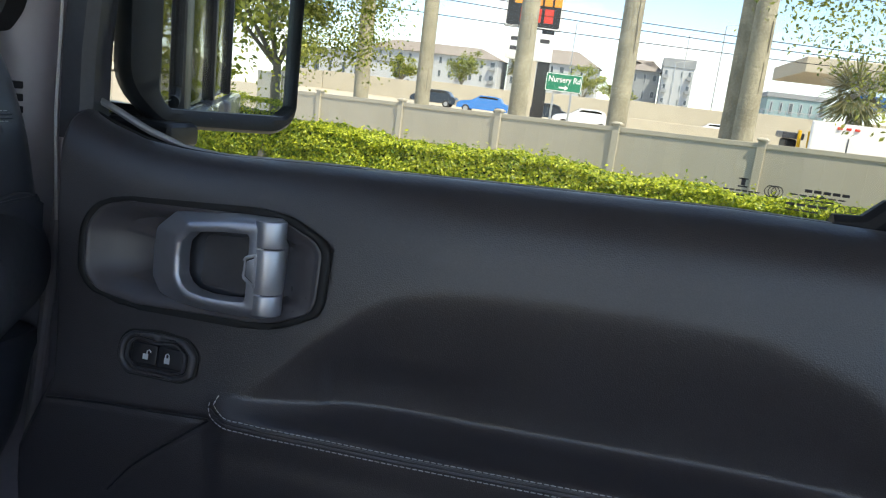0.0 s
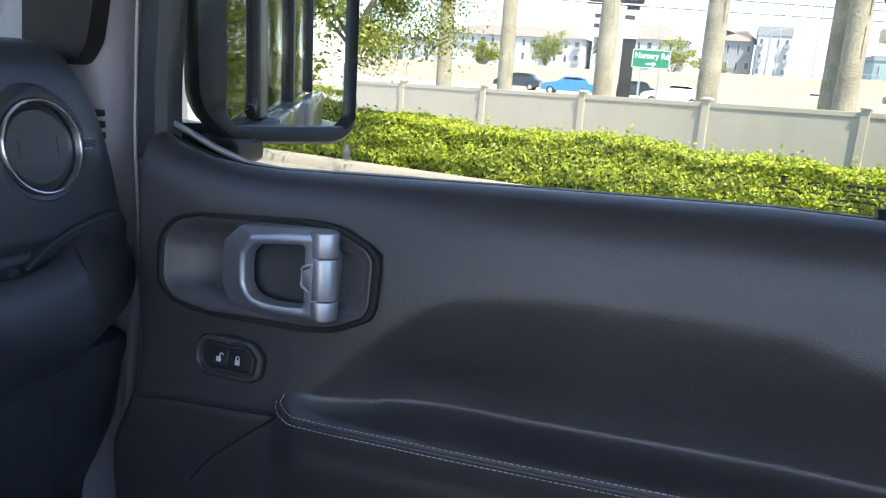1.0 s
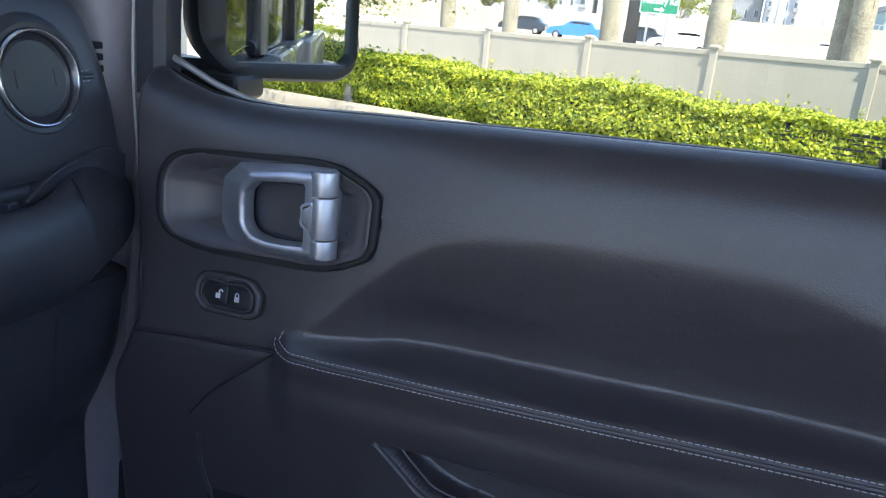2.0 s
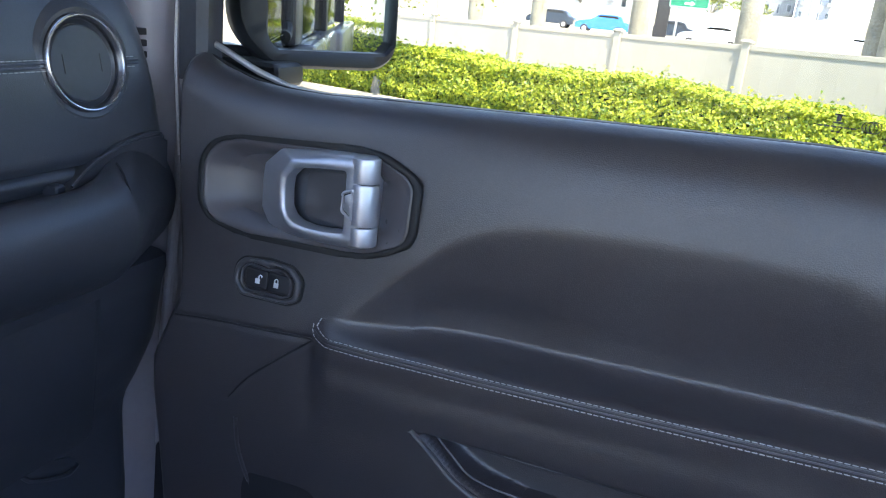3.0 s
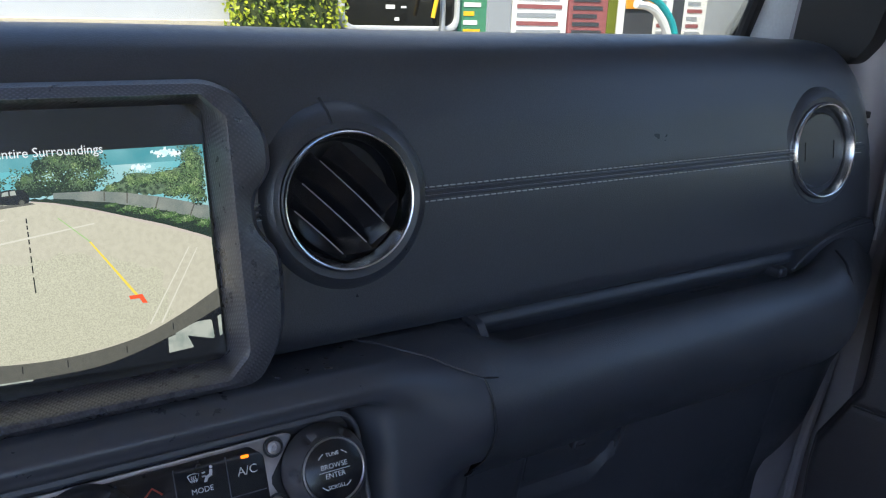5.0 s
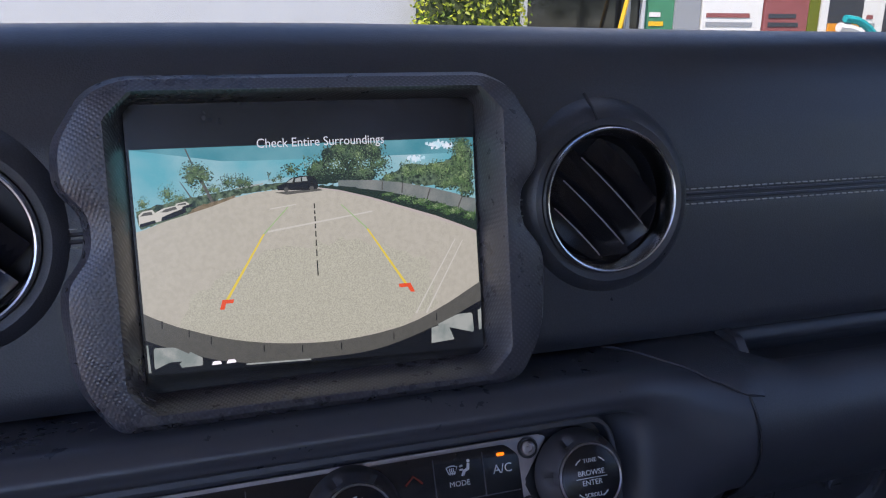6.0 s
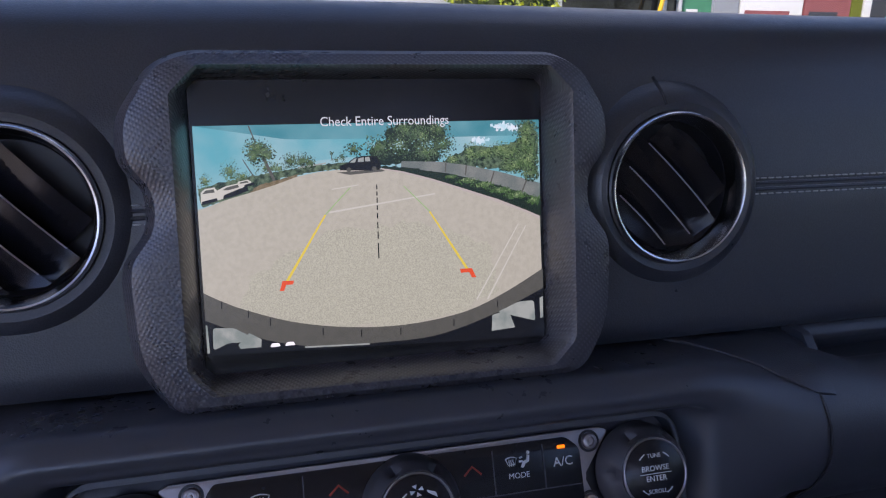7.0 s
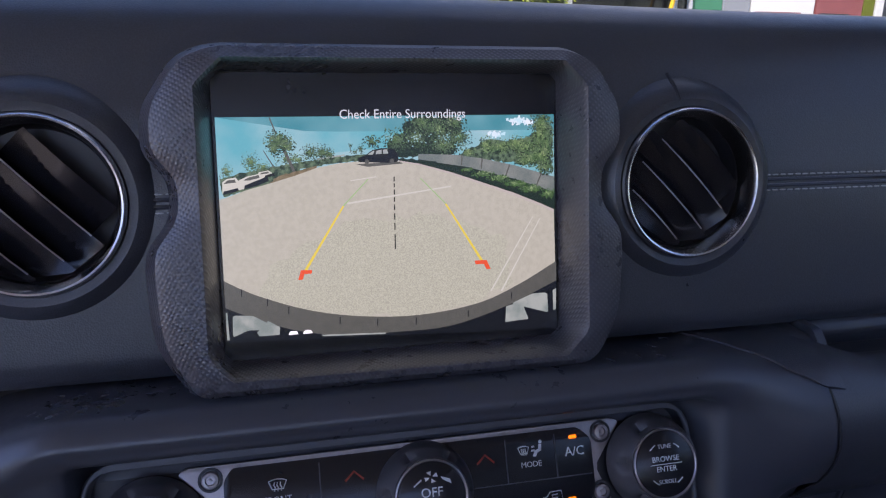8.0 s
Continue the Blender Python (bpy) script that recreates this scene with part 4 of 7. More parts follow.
for fence_post in ([(34.7, -21.4), (35.4, -21.6), (35.0, -26.0), (34.3, -26.0)], [(45.4, -22.8), (46.2, -23.0), (45.5, -28.0), (44.8, -28.0)], [(60.3, -26.3), (61.0, -26.5), (59.0, -31.9), (58.2, -31.9)], [(77.9, -31.5), (78.6, -31.7), (75.3, -39.1), (74.5, -39.0)]):
    lit("camera_fence_post", fence_post, G_TYRE, 4.7)
crown(((78.9, -7.5, 5.4, 7.1), (81.0, -17.2, 5.4, 8.0), (74.8, -22.8, 5.4, 4.5), (81.0, -27.8, 4.5, 3.6), (68.6, -24.5, 4.0, 2.7)), DARK_TREE, 1800, 0.65, 5, 68)
crown(((70.6, -24.6, 5.4, 3.1), (78.9, -22.9, 4.9, 6.2), (77.9, -12.3, 4.0, 5.4)), GREEN_TREE, 520, 0.58, 5.6, 69)
lit("camera_bank", [(5, -23.2), (24, -22), (50, -26), (70, -31), (85.7, -36), (85.7, -60), (53, -44), (30, -34), (5, -26)], G_SHADE, 4.5, "shade under the hedge on the display")
lit("camera_hedge", ragged([(0.4, -21.5), (13.9, -22.8), (35.5, -27.0), (54.1, -32.0), (72.7, -37.5), (85.6, -41.9), (85.6, -49.2), (64.4, -40.5), (41.7, -32.5), (23.5, -27.2), (2.3, -22.9)], 1.6, 0.5, 10), G_SHADE, 6, "hedge on the display")
crown(((37.6, -28.4, 2.7, 0.9), (45.8, -30.8, 4.9, 1.2), (54.1, -33.0, 4.9, 1.3), (63.4, -36.2, 5.4, 1.6), (72.7, -39.0, 5.4, 1.8), (82.0, -42.3, 3.6, 2.0)), ((G_HEDGE, 1.0), (G_MID, 0.5), (G_LEAF, 0.12)), 1040, 0.50, 6.6, 70)
lit("camera_kerb", [(0.4, -22.6), (12.0, -24.6), (28.3, -29.2), (43.8, -34.5), (62.4, -40.9), (77.9, -47.3), (85.1, -50.6), (85.1, -52.3), (76.8, -48.3), (60.3, -41.9), (43.8, -35.9), (28.3, -30.4), (12.0, -25.5), (0.4, -23.1)], G_KERB, 9)
lit("camera_far_ground", [(-85.8, -39.3), (-83.5, -38.9), (-72.4, -35.1), (-61.2, -32.2), (-50.0, -29.1), (-38.9, -25.4), (-28.7, -23.6), (-18.2, -22.8), (0.4, -22.9), (12.0, -25.3), (28.3, -30.3), (43.8, -35.6), (62.4, -42.0), (77.9, -48.4), (85.1, -51.9)] + [(85.8, -104), (-85.8, -104)], G_GROUND_FAR, 8, "pale car park on the display")
lit("camera_ground", ragged([(-60, -70), (-20, -52), (20, -50), (55, -62), (62, -88), (40, -99), (11, -103), (-18, -102), (-46, -97), (-70, -88)], 5, 2.5, 12), G_GROUND, 9, "gravelly tarmac on the display")
lit("camera_suv", [(-18.5, -23.2), (-18.5, -21.0), (-14.8, -19.8), (-11.4, -17.4), (-6.9, -16.5), (-0.1, -17.0), (1.6, -20.2), (1.7, -22.6), (0.9, -23.5), (-2.5, -23.9)], G_BLACK, 10, "black car on the display")
for window in ([(-13.8, -19.6), (-11.1, -17.7), (-10.2, -17.7), (-11.2, -19.7)], [(-9.8, -19.5), (-9.4, -17.8), (-6.8, -17.2), (-6.8, -19.4)], [(-6.1, -19.3), (-6.1, -17.3), (-4.0, -17.1), (-3.5, -19.3)]):
    lit("camera_car_window", window, G_GLARE, 11)
for u, v in ((-14.3, -23.1), (-1.7, -23.0)):
    lit("camera_wheel", [(u + 1.2 * math.cos(a), v + 1.2 * math.sin(a)) for a in np.linspace(0, 5.9, 12)], G_TYRE, 11)
for body, roof, shade in (([(-84.1, -36.5), (-84.0, -31.3), (-81.9, -29.7), (-77.6, -29.1), (-76.0, -31.6), (-76.5, -35.0)], [(-83.3, -32.0), (-81.6, -30.4), (-78.1, -30.0), (-77.6, -31.5)], [(-83.8, -37.2), (-83.6, -35.6), (-76.9, -34.1), (-76.4, -35.5)]), ([(-79.7, -35.8), (-79.5, -32.8), (-75.9, -30.3), (-72.4, -28.7), (-66.3, -27.6), (-64.4, -28.9), (-64.8, -30.9), (-74.1, -34.7)], [(-74.1, -30.6), (-71.9, -29.3), (-67.0, -28.2), (-66.5, -29.5), (-71.5, -30.7)], [(-74.1, -34.9), (-73.7, -33.0), (-68.5, -31.0), (-62.7, -29.0), (-62.2, -31.2), (-68.1, -33.4)]), ([(-67.6, -28.4), (-66.8, -26.9), (-62.4, -26.1), (-60.7, -27.2), (-61.2, -28.6), (-64.4, -29.4)], [(-66.3, -27.9), (-65.8, -27.2), (-62.5, -26.6), (-62.0, -27.5)], [(-64.2, -29.5), (-63.9, -28.5), (-59.6, -27.3), (-59.4, -28.8)])):
    lit("camera_parked_car", body, G_LINE, 10)
    lit("camera_car_window", roof, G_TYRE, 11)
    lit("camera_car_shadow", shade, G_BLACK, 10.5)
lit("camera_car_shadow", [(-20, -24.2), (2, -23.4), (4, -24.4), (-14, -25.6)], G_TYRE, 9.5)
lit("parking_line", [(-24.9, -43.0), (28.7, -36.2), (28.7, -36.9), (-24.9, -43.9)], G_LINE, 10)
lit("parking_line", [(-23, -32.0), (-10, -30.4), (-10, -30.9), (-23, -32.5)], G_LINE, 10)
lit("parking_line", [(72.6, -54), (73.2, -54.1), (49.4, -92.4), (48.6, -92.0)], G_LINE, 10)
lit("parking_line", [(76.7, -55), (77.3, -55.1), (55.2, -92.8), (54.4, -92.4)], G_LINE, 10)
lit("guide_line", [(-47.8, -76), (-46.2, -76), (-26.3, -44.5), (-27.3, -44.5)], G_YELLOW, 12, "yellow reversing guide")
lit("guide_line", [(45.4, -76.3), (43.8, -76.3), (25.0, -45.4), (26.0, -45.4)], G_YELLOW, 12)
lit("guide_line", [(-27.2, -44.5), (-26.4, -44.5), (-13.8, -31.7), (-14.4, -31.7)], G_GREEN, 12)
lit("guide_line", [(26.0, -45.4), (25.2, -45.4), (12.4, -32.1), (13.0, -32.1)], G_GREEN, 12)
lit("guide_mark", [(-50.6, -80.2), (-49, -75.4), (-43.5, -75.6), (-44, -77.4), (-47.4, -77.4), (-48.4, -80.2)], G_RED, 13, "red guide corner")
lit("guide_mark", [(49.0, -80.6), (46.8, -75.6), (40.3, -75.6), (40.8, -77.6), (45.2, -77.6), (46.6, -80.4)], G_RED, 13)
for k, (a, b) in enumerate(((30.8, 33.2), (34.2, 36.2), (37.2, 39.8), (41, 43.4), (44.8, 47.6), (49.2, 52.4), (54, 57.6), (59.6, 67.5))):
    c = -0.9 - 0.6 * (a - 30.8) / 36.7
    lit("guide_dash", [(c - 0.28, -a), (c + 0.28, -a), (c + 0.26, -b), (c - 0.34, -b)], G_BLACK, 12)
lit("camera_bumper", [(-85.8, -90), (-75, -95.5), (-54, -103.5), (-32, -107.5), (-3, -109), (26, -108), (57, -99.5), (85.8, -87), (85.8, -114.8), (-85.8, -109)], G_BLACK, 12)
up_ = [(-85.8, -78.5), (-71.9, -86.1), (-45.4, -95.7), (-17.5, -100.8), (11.7, -102.0), (42.2, -98.0), (64.3, -89.6), (85.8, -78.4)]
lo_ = [(85.8, -88.8), (57.7, -100.6), (26.5, -109.0), (-3.4, -110.0), (-32.1, -109.2), (-54.1, -104.9), (-75.2, -96.9), (-85.8, -91.7)]
lit("camera_tyre", [tuple(p) for p in spline(up_, 6)] + [tuple(p) for p in spline(lo_, 6)], G_TYRE, 13, "spare tyre edge on the display")
for u, v in ((-78, -85), (-66, -90.4), (-56, -95.2), (-31, -102), (-12, -104.5), (8, -105.4), (36, -103.5), (60, -95.5)):
    lit("tyre_groove", [(u, v + 2), (u + 0.5, v + 2), (u + 0.3, v - 1.6), (u - 0.2, v - 1.6)], G_BLACK, 14)
lit("camera_reflector", rounded([(-82.6, -95.6), (-73, -96.4), (-65, -101.4), (-70.5, -103.8), (-75.5, -103.4), (-83, -106.4)], 1.5, 3), G_GLARE, 14)
lit("camera_reflector", [(-71.5, -104.8), (-66, -99.4), (-60.5, -103), (-60.8, -106.8), (-70.5, -106.8)], G_GLARE, 14)
lit("camera_reflector", rounded([(60, -99.6), (72, -95), (80.4, -95), (81, -106), (73, -103.6)], 1.5, 3), G_GLARE, 14)
lit("camera_reflector", [(56.5, -109.4), (57, -101), (66, -98.8), (69.5, -108.6)], G_GLARE, 14)
lit("camera_reflector", [(-85.8, -94), (-85.0, -94), (-84.6, -107.6), (-85.8, -107.6)], G_GLARE, 14)
lit("camera_reflector", [(83.6, -94), (85.6, -93), (85.4, -104.5), (83.8, -105)], G_GLARE, 14)
for u in (-54, -47):
    lit("camera_glint", rounded([(u - 2.6, -107.3), (u - 1.6, -105.4), (u + 1.6, -105.5), (u + 2.4, -107.2)], 0.6, 3), G_WHITE, 15)
lit("camera_glint", [(-40, -108.4), (-8, -109.8), (-8, -110.6), (-40, -109.2)], G_GLARE, 15)
lettering("screen_message", "Check Entire Surroundings", 0.0064, SC @ Matrix.Translation((0.0048, 0.0000, 0.0022)), G_TEXT, panel, "white words on the display", depth=0.00002, stretch=0.92)

# ---- climate panel ----
PT = radians(25)
CP = facing((0, 0.549, 1.139), (1, 0, 0), (0, math.sin(PT), math.cos(PT)))
climate = thing("climate_panel", (0, 0.545, 1.12), "black climate panel with round knobs and bolted metal plate", "controls")
hood = rounded([(-0.152, -0.075), (0.152, -0.075), (0.152, 0.0105), (-0.152, 0.0105)], [0.01, 0.01, 0.016, 0.016], 7)
part("panel_rim", prism(hood, 0.015, 0.0022, 3, m=CP @ Matrix.Translation((0, 0, -0.009)), hole=scaled(hood, 0.0034)), PLASTIC, climate, "raised black rim")
part("panel_base", prism(scaled(hood, 0.002), 0.006, m=CP @ Matrix.Translation((0, 0, -0.010))), PLASTIC_DARK, climate)
plate = rounded([(-0.108, 0.0045), (-0.111, 0.002), (-0.094, -0.014), (-0.092, -0.040), (0.092, -0.044), (0.105, -0.036), (0.097, -0.018), (0.1135, 0.0035), (0.109, 0.0055)], 0.002, 3)
part("metal_plate", prism(plate, 0.004, 0.0006, 2, m=CP @ Matrix.Translation((0, 0, -0.0035))), STEEL, climate, "brushed metal plate")
face = rounded([(-0.0865, 0.0028), (0.0885, 0.0032), (0.0955, -0.003), (0.0955, -0.030), (0.088, -0.040), (-0.084, -0.040), (-0.0905, -0.030), (-0.0905, -0.003)], 0.002, 3)
keys = part("button_face", prism(face, 0.003, 0.0006, 2, m=CP @ Matrix.Translation((0, 0, -0.0012))), GLOSS_BLACK, climate, "black button panel")
for u in (0.0482, 0.0752, -0.046):
    part("button_gap", box(u - 0.0003, u + 0.0003, -0.021 if u > 0 else -0.03, 0.001, 0.0017, 0.0021, m=CP), PLASTIC_GREY, keys)
part("button_gap", box(0.028, 0.0945, -0.0213, -0.0208, 0.0017, 0.0021, m=CP), PLASTIC_GREY, keys)


def screw(u, v):
    m = CP @ Matrix.Translation((u, v, 0))
    ob = part("screw", lathe([(0.0042, 0.0), (0.0042, 0.0016), (0.0036, 0.0026), (0.0024, 0.0028), (0.0021, 0.0014), (0.0, 0.0014)], 20, m), STEEL, climate, "recessed plate screw")
    part("screw_ring", lathe([(0.0058, 0.0004), (0.0056, 0.0012), (0.0046, 0.0012), (0.0044, 0.0004)], 24, m, close=True), PLASTIC_DARK, ob)
    part("screw_pin", lathe([(0.0, 0.0024), (0.0008, 0.0022), (0.001, 0.001), (0.001, 0.0)], 10, m), STEEL, ob)


for u, v in ((0.1018, -0.0006), (0.099, -0.031), (-0.0963, -0.0016), (-0.094, -0.031)):
    screw(u, v)


def knob(u, v, r, label):
    """A round knob with six finger notches and a dark cap."""
    m = CP @ Matrix.Translation((u, v, 0))
    bm, n = bmesh.new(), 72
    rings = []
    for rad, w, notch in ((1.27, 0.0, 0), (1.25, 0.004, 0), (1.18, 0.0085, 0.2), (1.12, 0.0115, 0.8), (1.02, 0.0135, 1.0), (0.985, 0.0165, 0.35), (0.95, 0.0172, 0.0), (0.90, 0.0165, 0)):
        ring = []
        for i in range(n):
            a = 2 * math.pi * i / n
            cut = notch * 0.10 * max(0.0, math.cos(6 * a + 0.4)) ** 3
            ring.append(bm.verts.new(m @ Vector((r * (rad - cut) * math.cos(a), r * (rad - cut) * math.sin(a), w - 0.004 * cut / 0.1 * (notch > 0)))))
        rings.append(ring)
    for a, b in zip(rings, rings[1:]):
        for i in range(n):
            bm.faces.new((a[i], a[(i + 1) % n], b[(i + 1) % n], b[i]))
    bm.faces.new(rings[-1])
    bmesh.ops.recalc_face_normals(bm, faces=bm.faces)
    ob = part("knob", bm, PLASTIC_GREY, climate, label, smooth=40)
    part("knob_ring", lathe([(r * 0.91, 0.0165), (r * 0.91, 0.0180), (r * 0.885, 0.0183), (r * 0.86, 0.0178), (r * 0.86, 0.0165)], 48, m, close=True), STEEL, ob, "thin silver ring")
    part("knob_cap", lathe([(r * 0.86, 0.0168), (r * 0.85, 0.0178), (r * 0.82, 0.0181), (0.0, 0.0181)], 48, m), GLOSS_BLACK, ob, "gloss black cap")
    return ob, m @ Matrix.Translation((0, 0, 0.0183))


kr, mr = knob(0.1285, -0.0185, 0.0195, "round tuning knob with notched rim")
lettering("word", "BROWSE", 0.0039, mr @ Matrix.Translation((0, 0.0025, 0)), MARK_WHITE, kr)
lettering("word", "ENTER", 0.0039, mr @ Matrix.Translation((0, -0.0025, 0)), MARK_WHITE, kr)
lettering("word", "TUNE", 0.0030, mr @ Matrix.Translation((0, 0.0088, 0)), MARK_WHITE, kr)
lettering("word", "SCROLL", 0.0029, mr @ Matrix.Translation((0, -0.0088, 0)), MARK_WHITE, kr)
flat("word_line", [(-0.009, -0.00018), (0.009, -0.00018), (0.009, 0.00018), (-0.009, 0.00018)], mr, MARK_WHITE, kr, w=0.0002)
for s in (-1, 1):
    for q in (-1, 1):
        part("arc_mark", tube([tuple(mr @ Vector((0.0112 * math.cos(a), 0.0112 * math.sin(a), 0.0001))) for a in (radians(90 * (1 - q) / 1 * 0 + 90 * q + s * d) for d in (28, 38, 48))], 0.0003, 5), MARK_WHITE, kr)
km, mk = knob(0.0048, -0.0195, 0.0195, "round fan knob with notched rim")
lettering("word", "OFF", 0.0062, mk @ Matrix.Translation((0, 0.0022, 0)), MARK_WHITE, km)
for k in range(4):
    a = radians(90 * k + 20)
    flat("fan_blade", [(0.0007 * math.cos(a), 0.0095 + 0.0007 * math.sin(a)), (0.0034 * math.cos(a - 0.4), 0.0095 + 0.0028 * math.sin(a - 0.4)), (0.0036 * math.cos(a + 0.35), 0.0095 + 0.003 * math.sin(a + 0.35))], mk, MARK_WHITE, km, w=0.0002)
flat("fan_bar", [(-0.0088, 0.0062), (-0.0084, 0.0056), (-0.0045, 0.0084), (-0.0049, 0.0090)], mk, MARK_WHITE, km, w=0.0002)
flat("fan_bar", [(0.0046, 0.0094), (0.0092, 0.0078), (0.0098, 0.0054), (0.0056, 0.0078)], mk, MARK_WHITE, km, w=0.0002)
kl, ml = knob(-0.1225, -0.0215, 0.0195, "round volume knob with notched rim")
for u, v in ((0.0371, -0.0075), (-0.0295, -0.0075)):
    part("temperature_arrow", tube([tuple(CP @ Vector(p)) for p in ((u - 0.0045, v - 0.002, 0.0021), (u, v + 0.0022, 0.0021), (u + 0.0045, v - 0.002, 0.0021))], 0.0006, 5), MARK_RED, keys, "red chevron")
lettering("word", "MODE", 0.0040, CP @ Matrix.Translation((0.0614, -0.0128, 0.0021)), MARK_WHITE, keys)
lettering("word", "A/C", 0.0066, CP @ Matrix.Translation((0.0857, -0.0089, 0.0021)), MARK_WHITE, keys)
lettering("word", "FRONT", 0.0040, CP @ Matrix.Translation((-0.0661, -0.0140, 0.0021)), MARK_WHITE, keys)
AMBER = glow("amber_indicator", (1.0, 0.20, 0.0), 0.55)
for u, v in ((0.0854, -0.0014), (0.0818, -0.0325)):
    part("indicator_lamp", box(u - 0.0021, u + 0.0021, v - 0.0009, v + 0.0009, 0.0014, 0.0024, 0.0003, 1, m=CP), AMBER, keys, "lit amber indicator")


def line_icon(name, strokes, m, r=0.00032):
    bm = bmesh.new()
    for s in strokes:
        tube([tuple(m @ Vector((u / 1000, v / 1000, 0.0021))) for u, v in s], r, 5, bm)
    return part(name, bm, MARK_WHITE, keys, "white printed symbol")


shield = [[(-4.2, 2.2), (-2, 2.9), (0, 3.1), (2, 2.9), (4.2, 2.2), (2.6, -1.6), (-2.6, -1.6), (-4.2, 2.2)], [(-1.4, 1.6), (-1.8, 0.2), (-1.2, -0.8), (-1.6, -2.6)], [(0, 1.6), (-0.4, 0.2), (0.2, -0.8), (0, -2.6)], [(1.4, 1.6), (1.2, 0.2), (1.8, -0.8), (1.6, -2.6)]]
line_icon("demist_symbol", shield, CP @ Matrix.Translation((-0.0659, -0.0075, 0)))
line_icon("demist_symbol", [[(u * 0.7, v * 0.8) for u, v in s] for s in shield], CP @ Matrix.Translation((0.0578, -0.0058, 0)))
line_icon("seat_symbol", [[(5.8, 2.8), (5.2, 0.2), (3.2, -0.6), (2.0, -3.2)], [(6.4, 2.6), (5.9, -0.3), (3.8, -1.2), (2.8, -3.2)], [(1.2, 1.6), (2.8, 1.9)], [(1.0, -0.2), (2.8, -0.1)]], CP @ Matrix.Translation((0.0610, -0.0058, 0)), 0.0005)
part("seat_symbol_head", lathe([(0, 0.0023), (0.0009, 0.0021), (0.0009, 0.0015)], 12, CP @ Matrix.Translation((0.0672, -0.0020, 0))), MARK_WHITE, keys)
line_icon("recirculate_symbol", [[(-6, -2.2), (-5.4, 0), (-2.4, 0.6), (-0.6, 2.8), (5.6, 3.0), (6.2, -2.2), (-6, -2.2)], [(3.6, 1.4), (0.4, 1.3), (0.2, -0.3), (3.4, -0.3)]], CP @ Matrix.Translation((0.0705, -0.0305, 0)), 0.0003)
line_icon("wiper_symbol", [[(-4.4, -1.5), (-2.4, 1.3), (2.4, 1.5), (3.4, -0.6)], [(0.6, 0.8), (2.0, -2.2)]], ml @ Matrix.Translation((0.002, 0.009, -0.002)), 0.0003)

# start button at the column's side
sb = facing((-0.1945, 0.5385, 1.118), (1, 0, 0), (0, 0.35, 1))
start = thing("start_button", (-0.1945, 0.54, 1.1), "round black start button with orange lettering", "button")
part("button_rim", lathe([(0.0215, 0.0), (0.0215, 0.004), (0.020, 0.006), (0.018, 0.006), (0.0175, 0.003)], 40, sb, close=True), GLOSS_BLACK, start)
part("button_cap", lathe([(0.0178, 0.0), (0.0174, 0.0035), (0.0, 0.0042)], 40, sb), GLOSS_BLACK, start)
lettering("word", "RUN", 0.0062, sb @ Matrix.Translation((0.0095, 0.006, 0.0045)) @ pose(0, 0, 0, 0, 0, -52), glow("orange_lettering", (0.9, 0.12, 0.02), 0.5), start)


# ---- passenger door ----
door = thing("passenger_door", (0.73, 0.1, 0.5), "closed black leatherette car door with silver pull handle", "car door")
rib = [(0.760, 1.2480), (0.752, 1.2515), (0.742, 1.2525), (0.732, 1.2505), (0.721, 1.2455), (0.711, 1.237), (0.7035, 1.2255), (0.698, 1.210), (0.6935, 1.19), (0.6885, 1.165), (0.6825, 1.125), (0.678, 1.09), (0.6745, 1.068), (0.670, 1.045), (0.667, 1.02), (0.666, 0.98), (0.668, 0.92), (0.674, 0.84), (0.680, 0.74), (0.690, 0.62), (0.70, 0.5)]
rib = spline(rib, 0.0024)
SEAM_A = [(0.545, 1.0185), (0.50, 1.024), (0.44, 1.0285), (0.385, 1.033)]
SEAM_B = [(0.385, 1.033), (0.42, 1.005), (0.455, 0.975), (0.480, 0.945)]

PLATE_EDGE = [(-0.1180, -0.032), (-0.1200, 0.010), (-0.107, 0.030), (-0.081, 0.0385), (0.044, 0.0475), (0.073, 0.045), (0.1045, 0.0305), (0.1115, 0.021), (0.1120, -0.0215), (0.1070, -0.0325), (0.077, -0.0475), (0.050, -0.0525), (-0.062, -0.0555), (-0.104, -0.0475)]


def sill_rise(y):
    return np.interp(y, (-0.45, 0.0, 0.20, 0.35, 0.43, 0.474, 0.513, 0.549, 0.568, 0.585), (0.013, 0.012, 0.004, -0.003, -0.007, -0.0065, -0.003, 0.007, 0.015, 0.019))


def stitch_z(y):
    return np.interp(y, (-0.45, -0.034, 0.022, 0.084, 0.128, 0.174, 0.223, 0.275, 0.329, 0.36), (1.0715, 1.0545, 1.052, 1.049, 1.047, 1.045, 1.043, 1.0415, 1.0395, 1.0395))


def seam_depth(y, z, seam):
    best = 1.0
    for (y0, z0), (y1, z1) in zip(seam, seam[1:]):
        dy, dz = y1 - y0, z1 - z0
        t = np.clip(((y - y0) * dy + (z - z0) * dz) / (dy * dy + dz * dz), 0, 1)
        best = min(best, math.hypot(y - y0 - t * dy, z - z0 - t * dz))
    return 0.0026 * math.exp(-((best / 0.0022) ** 2))


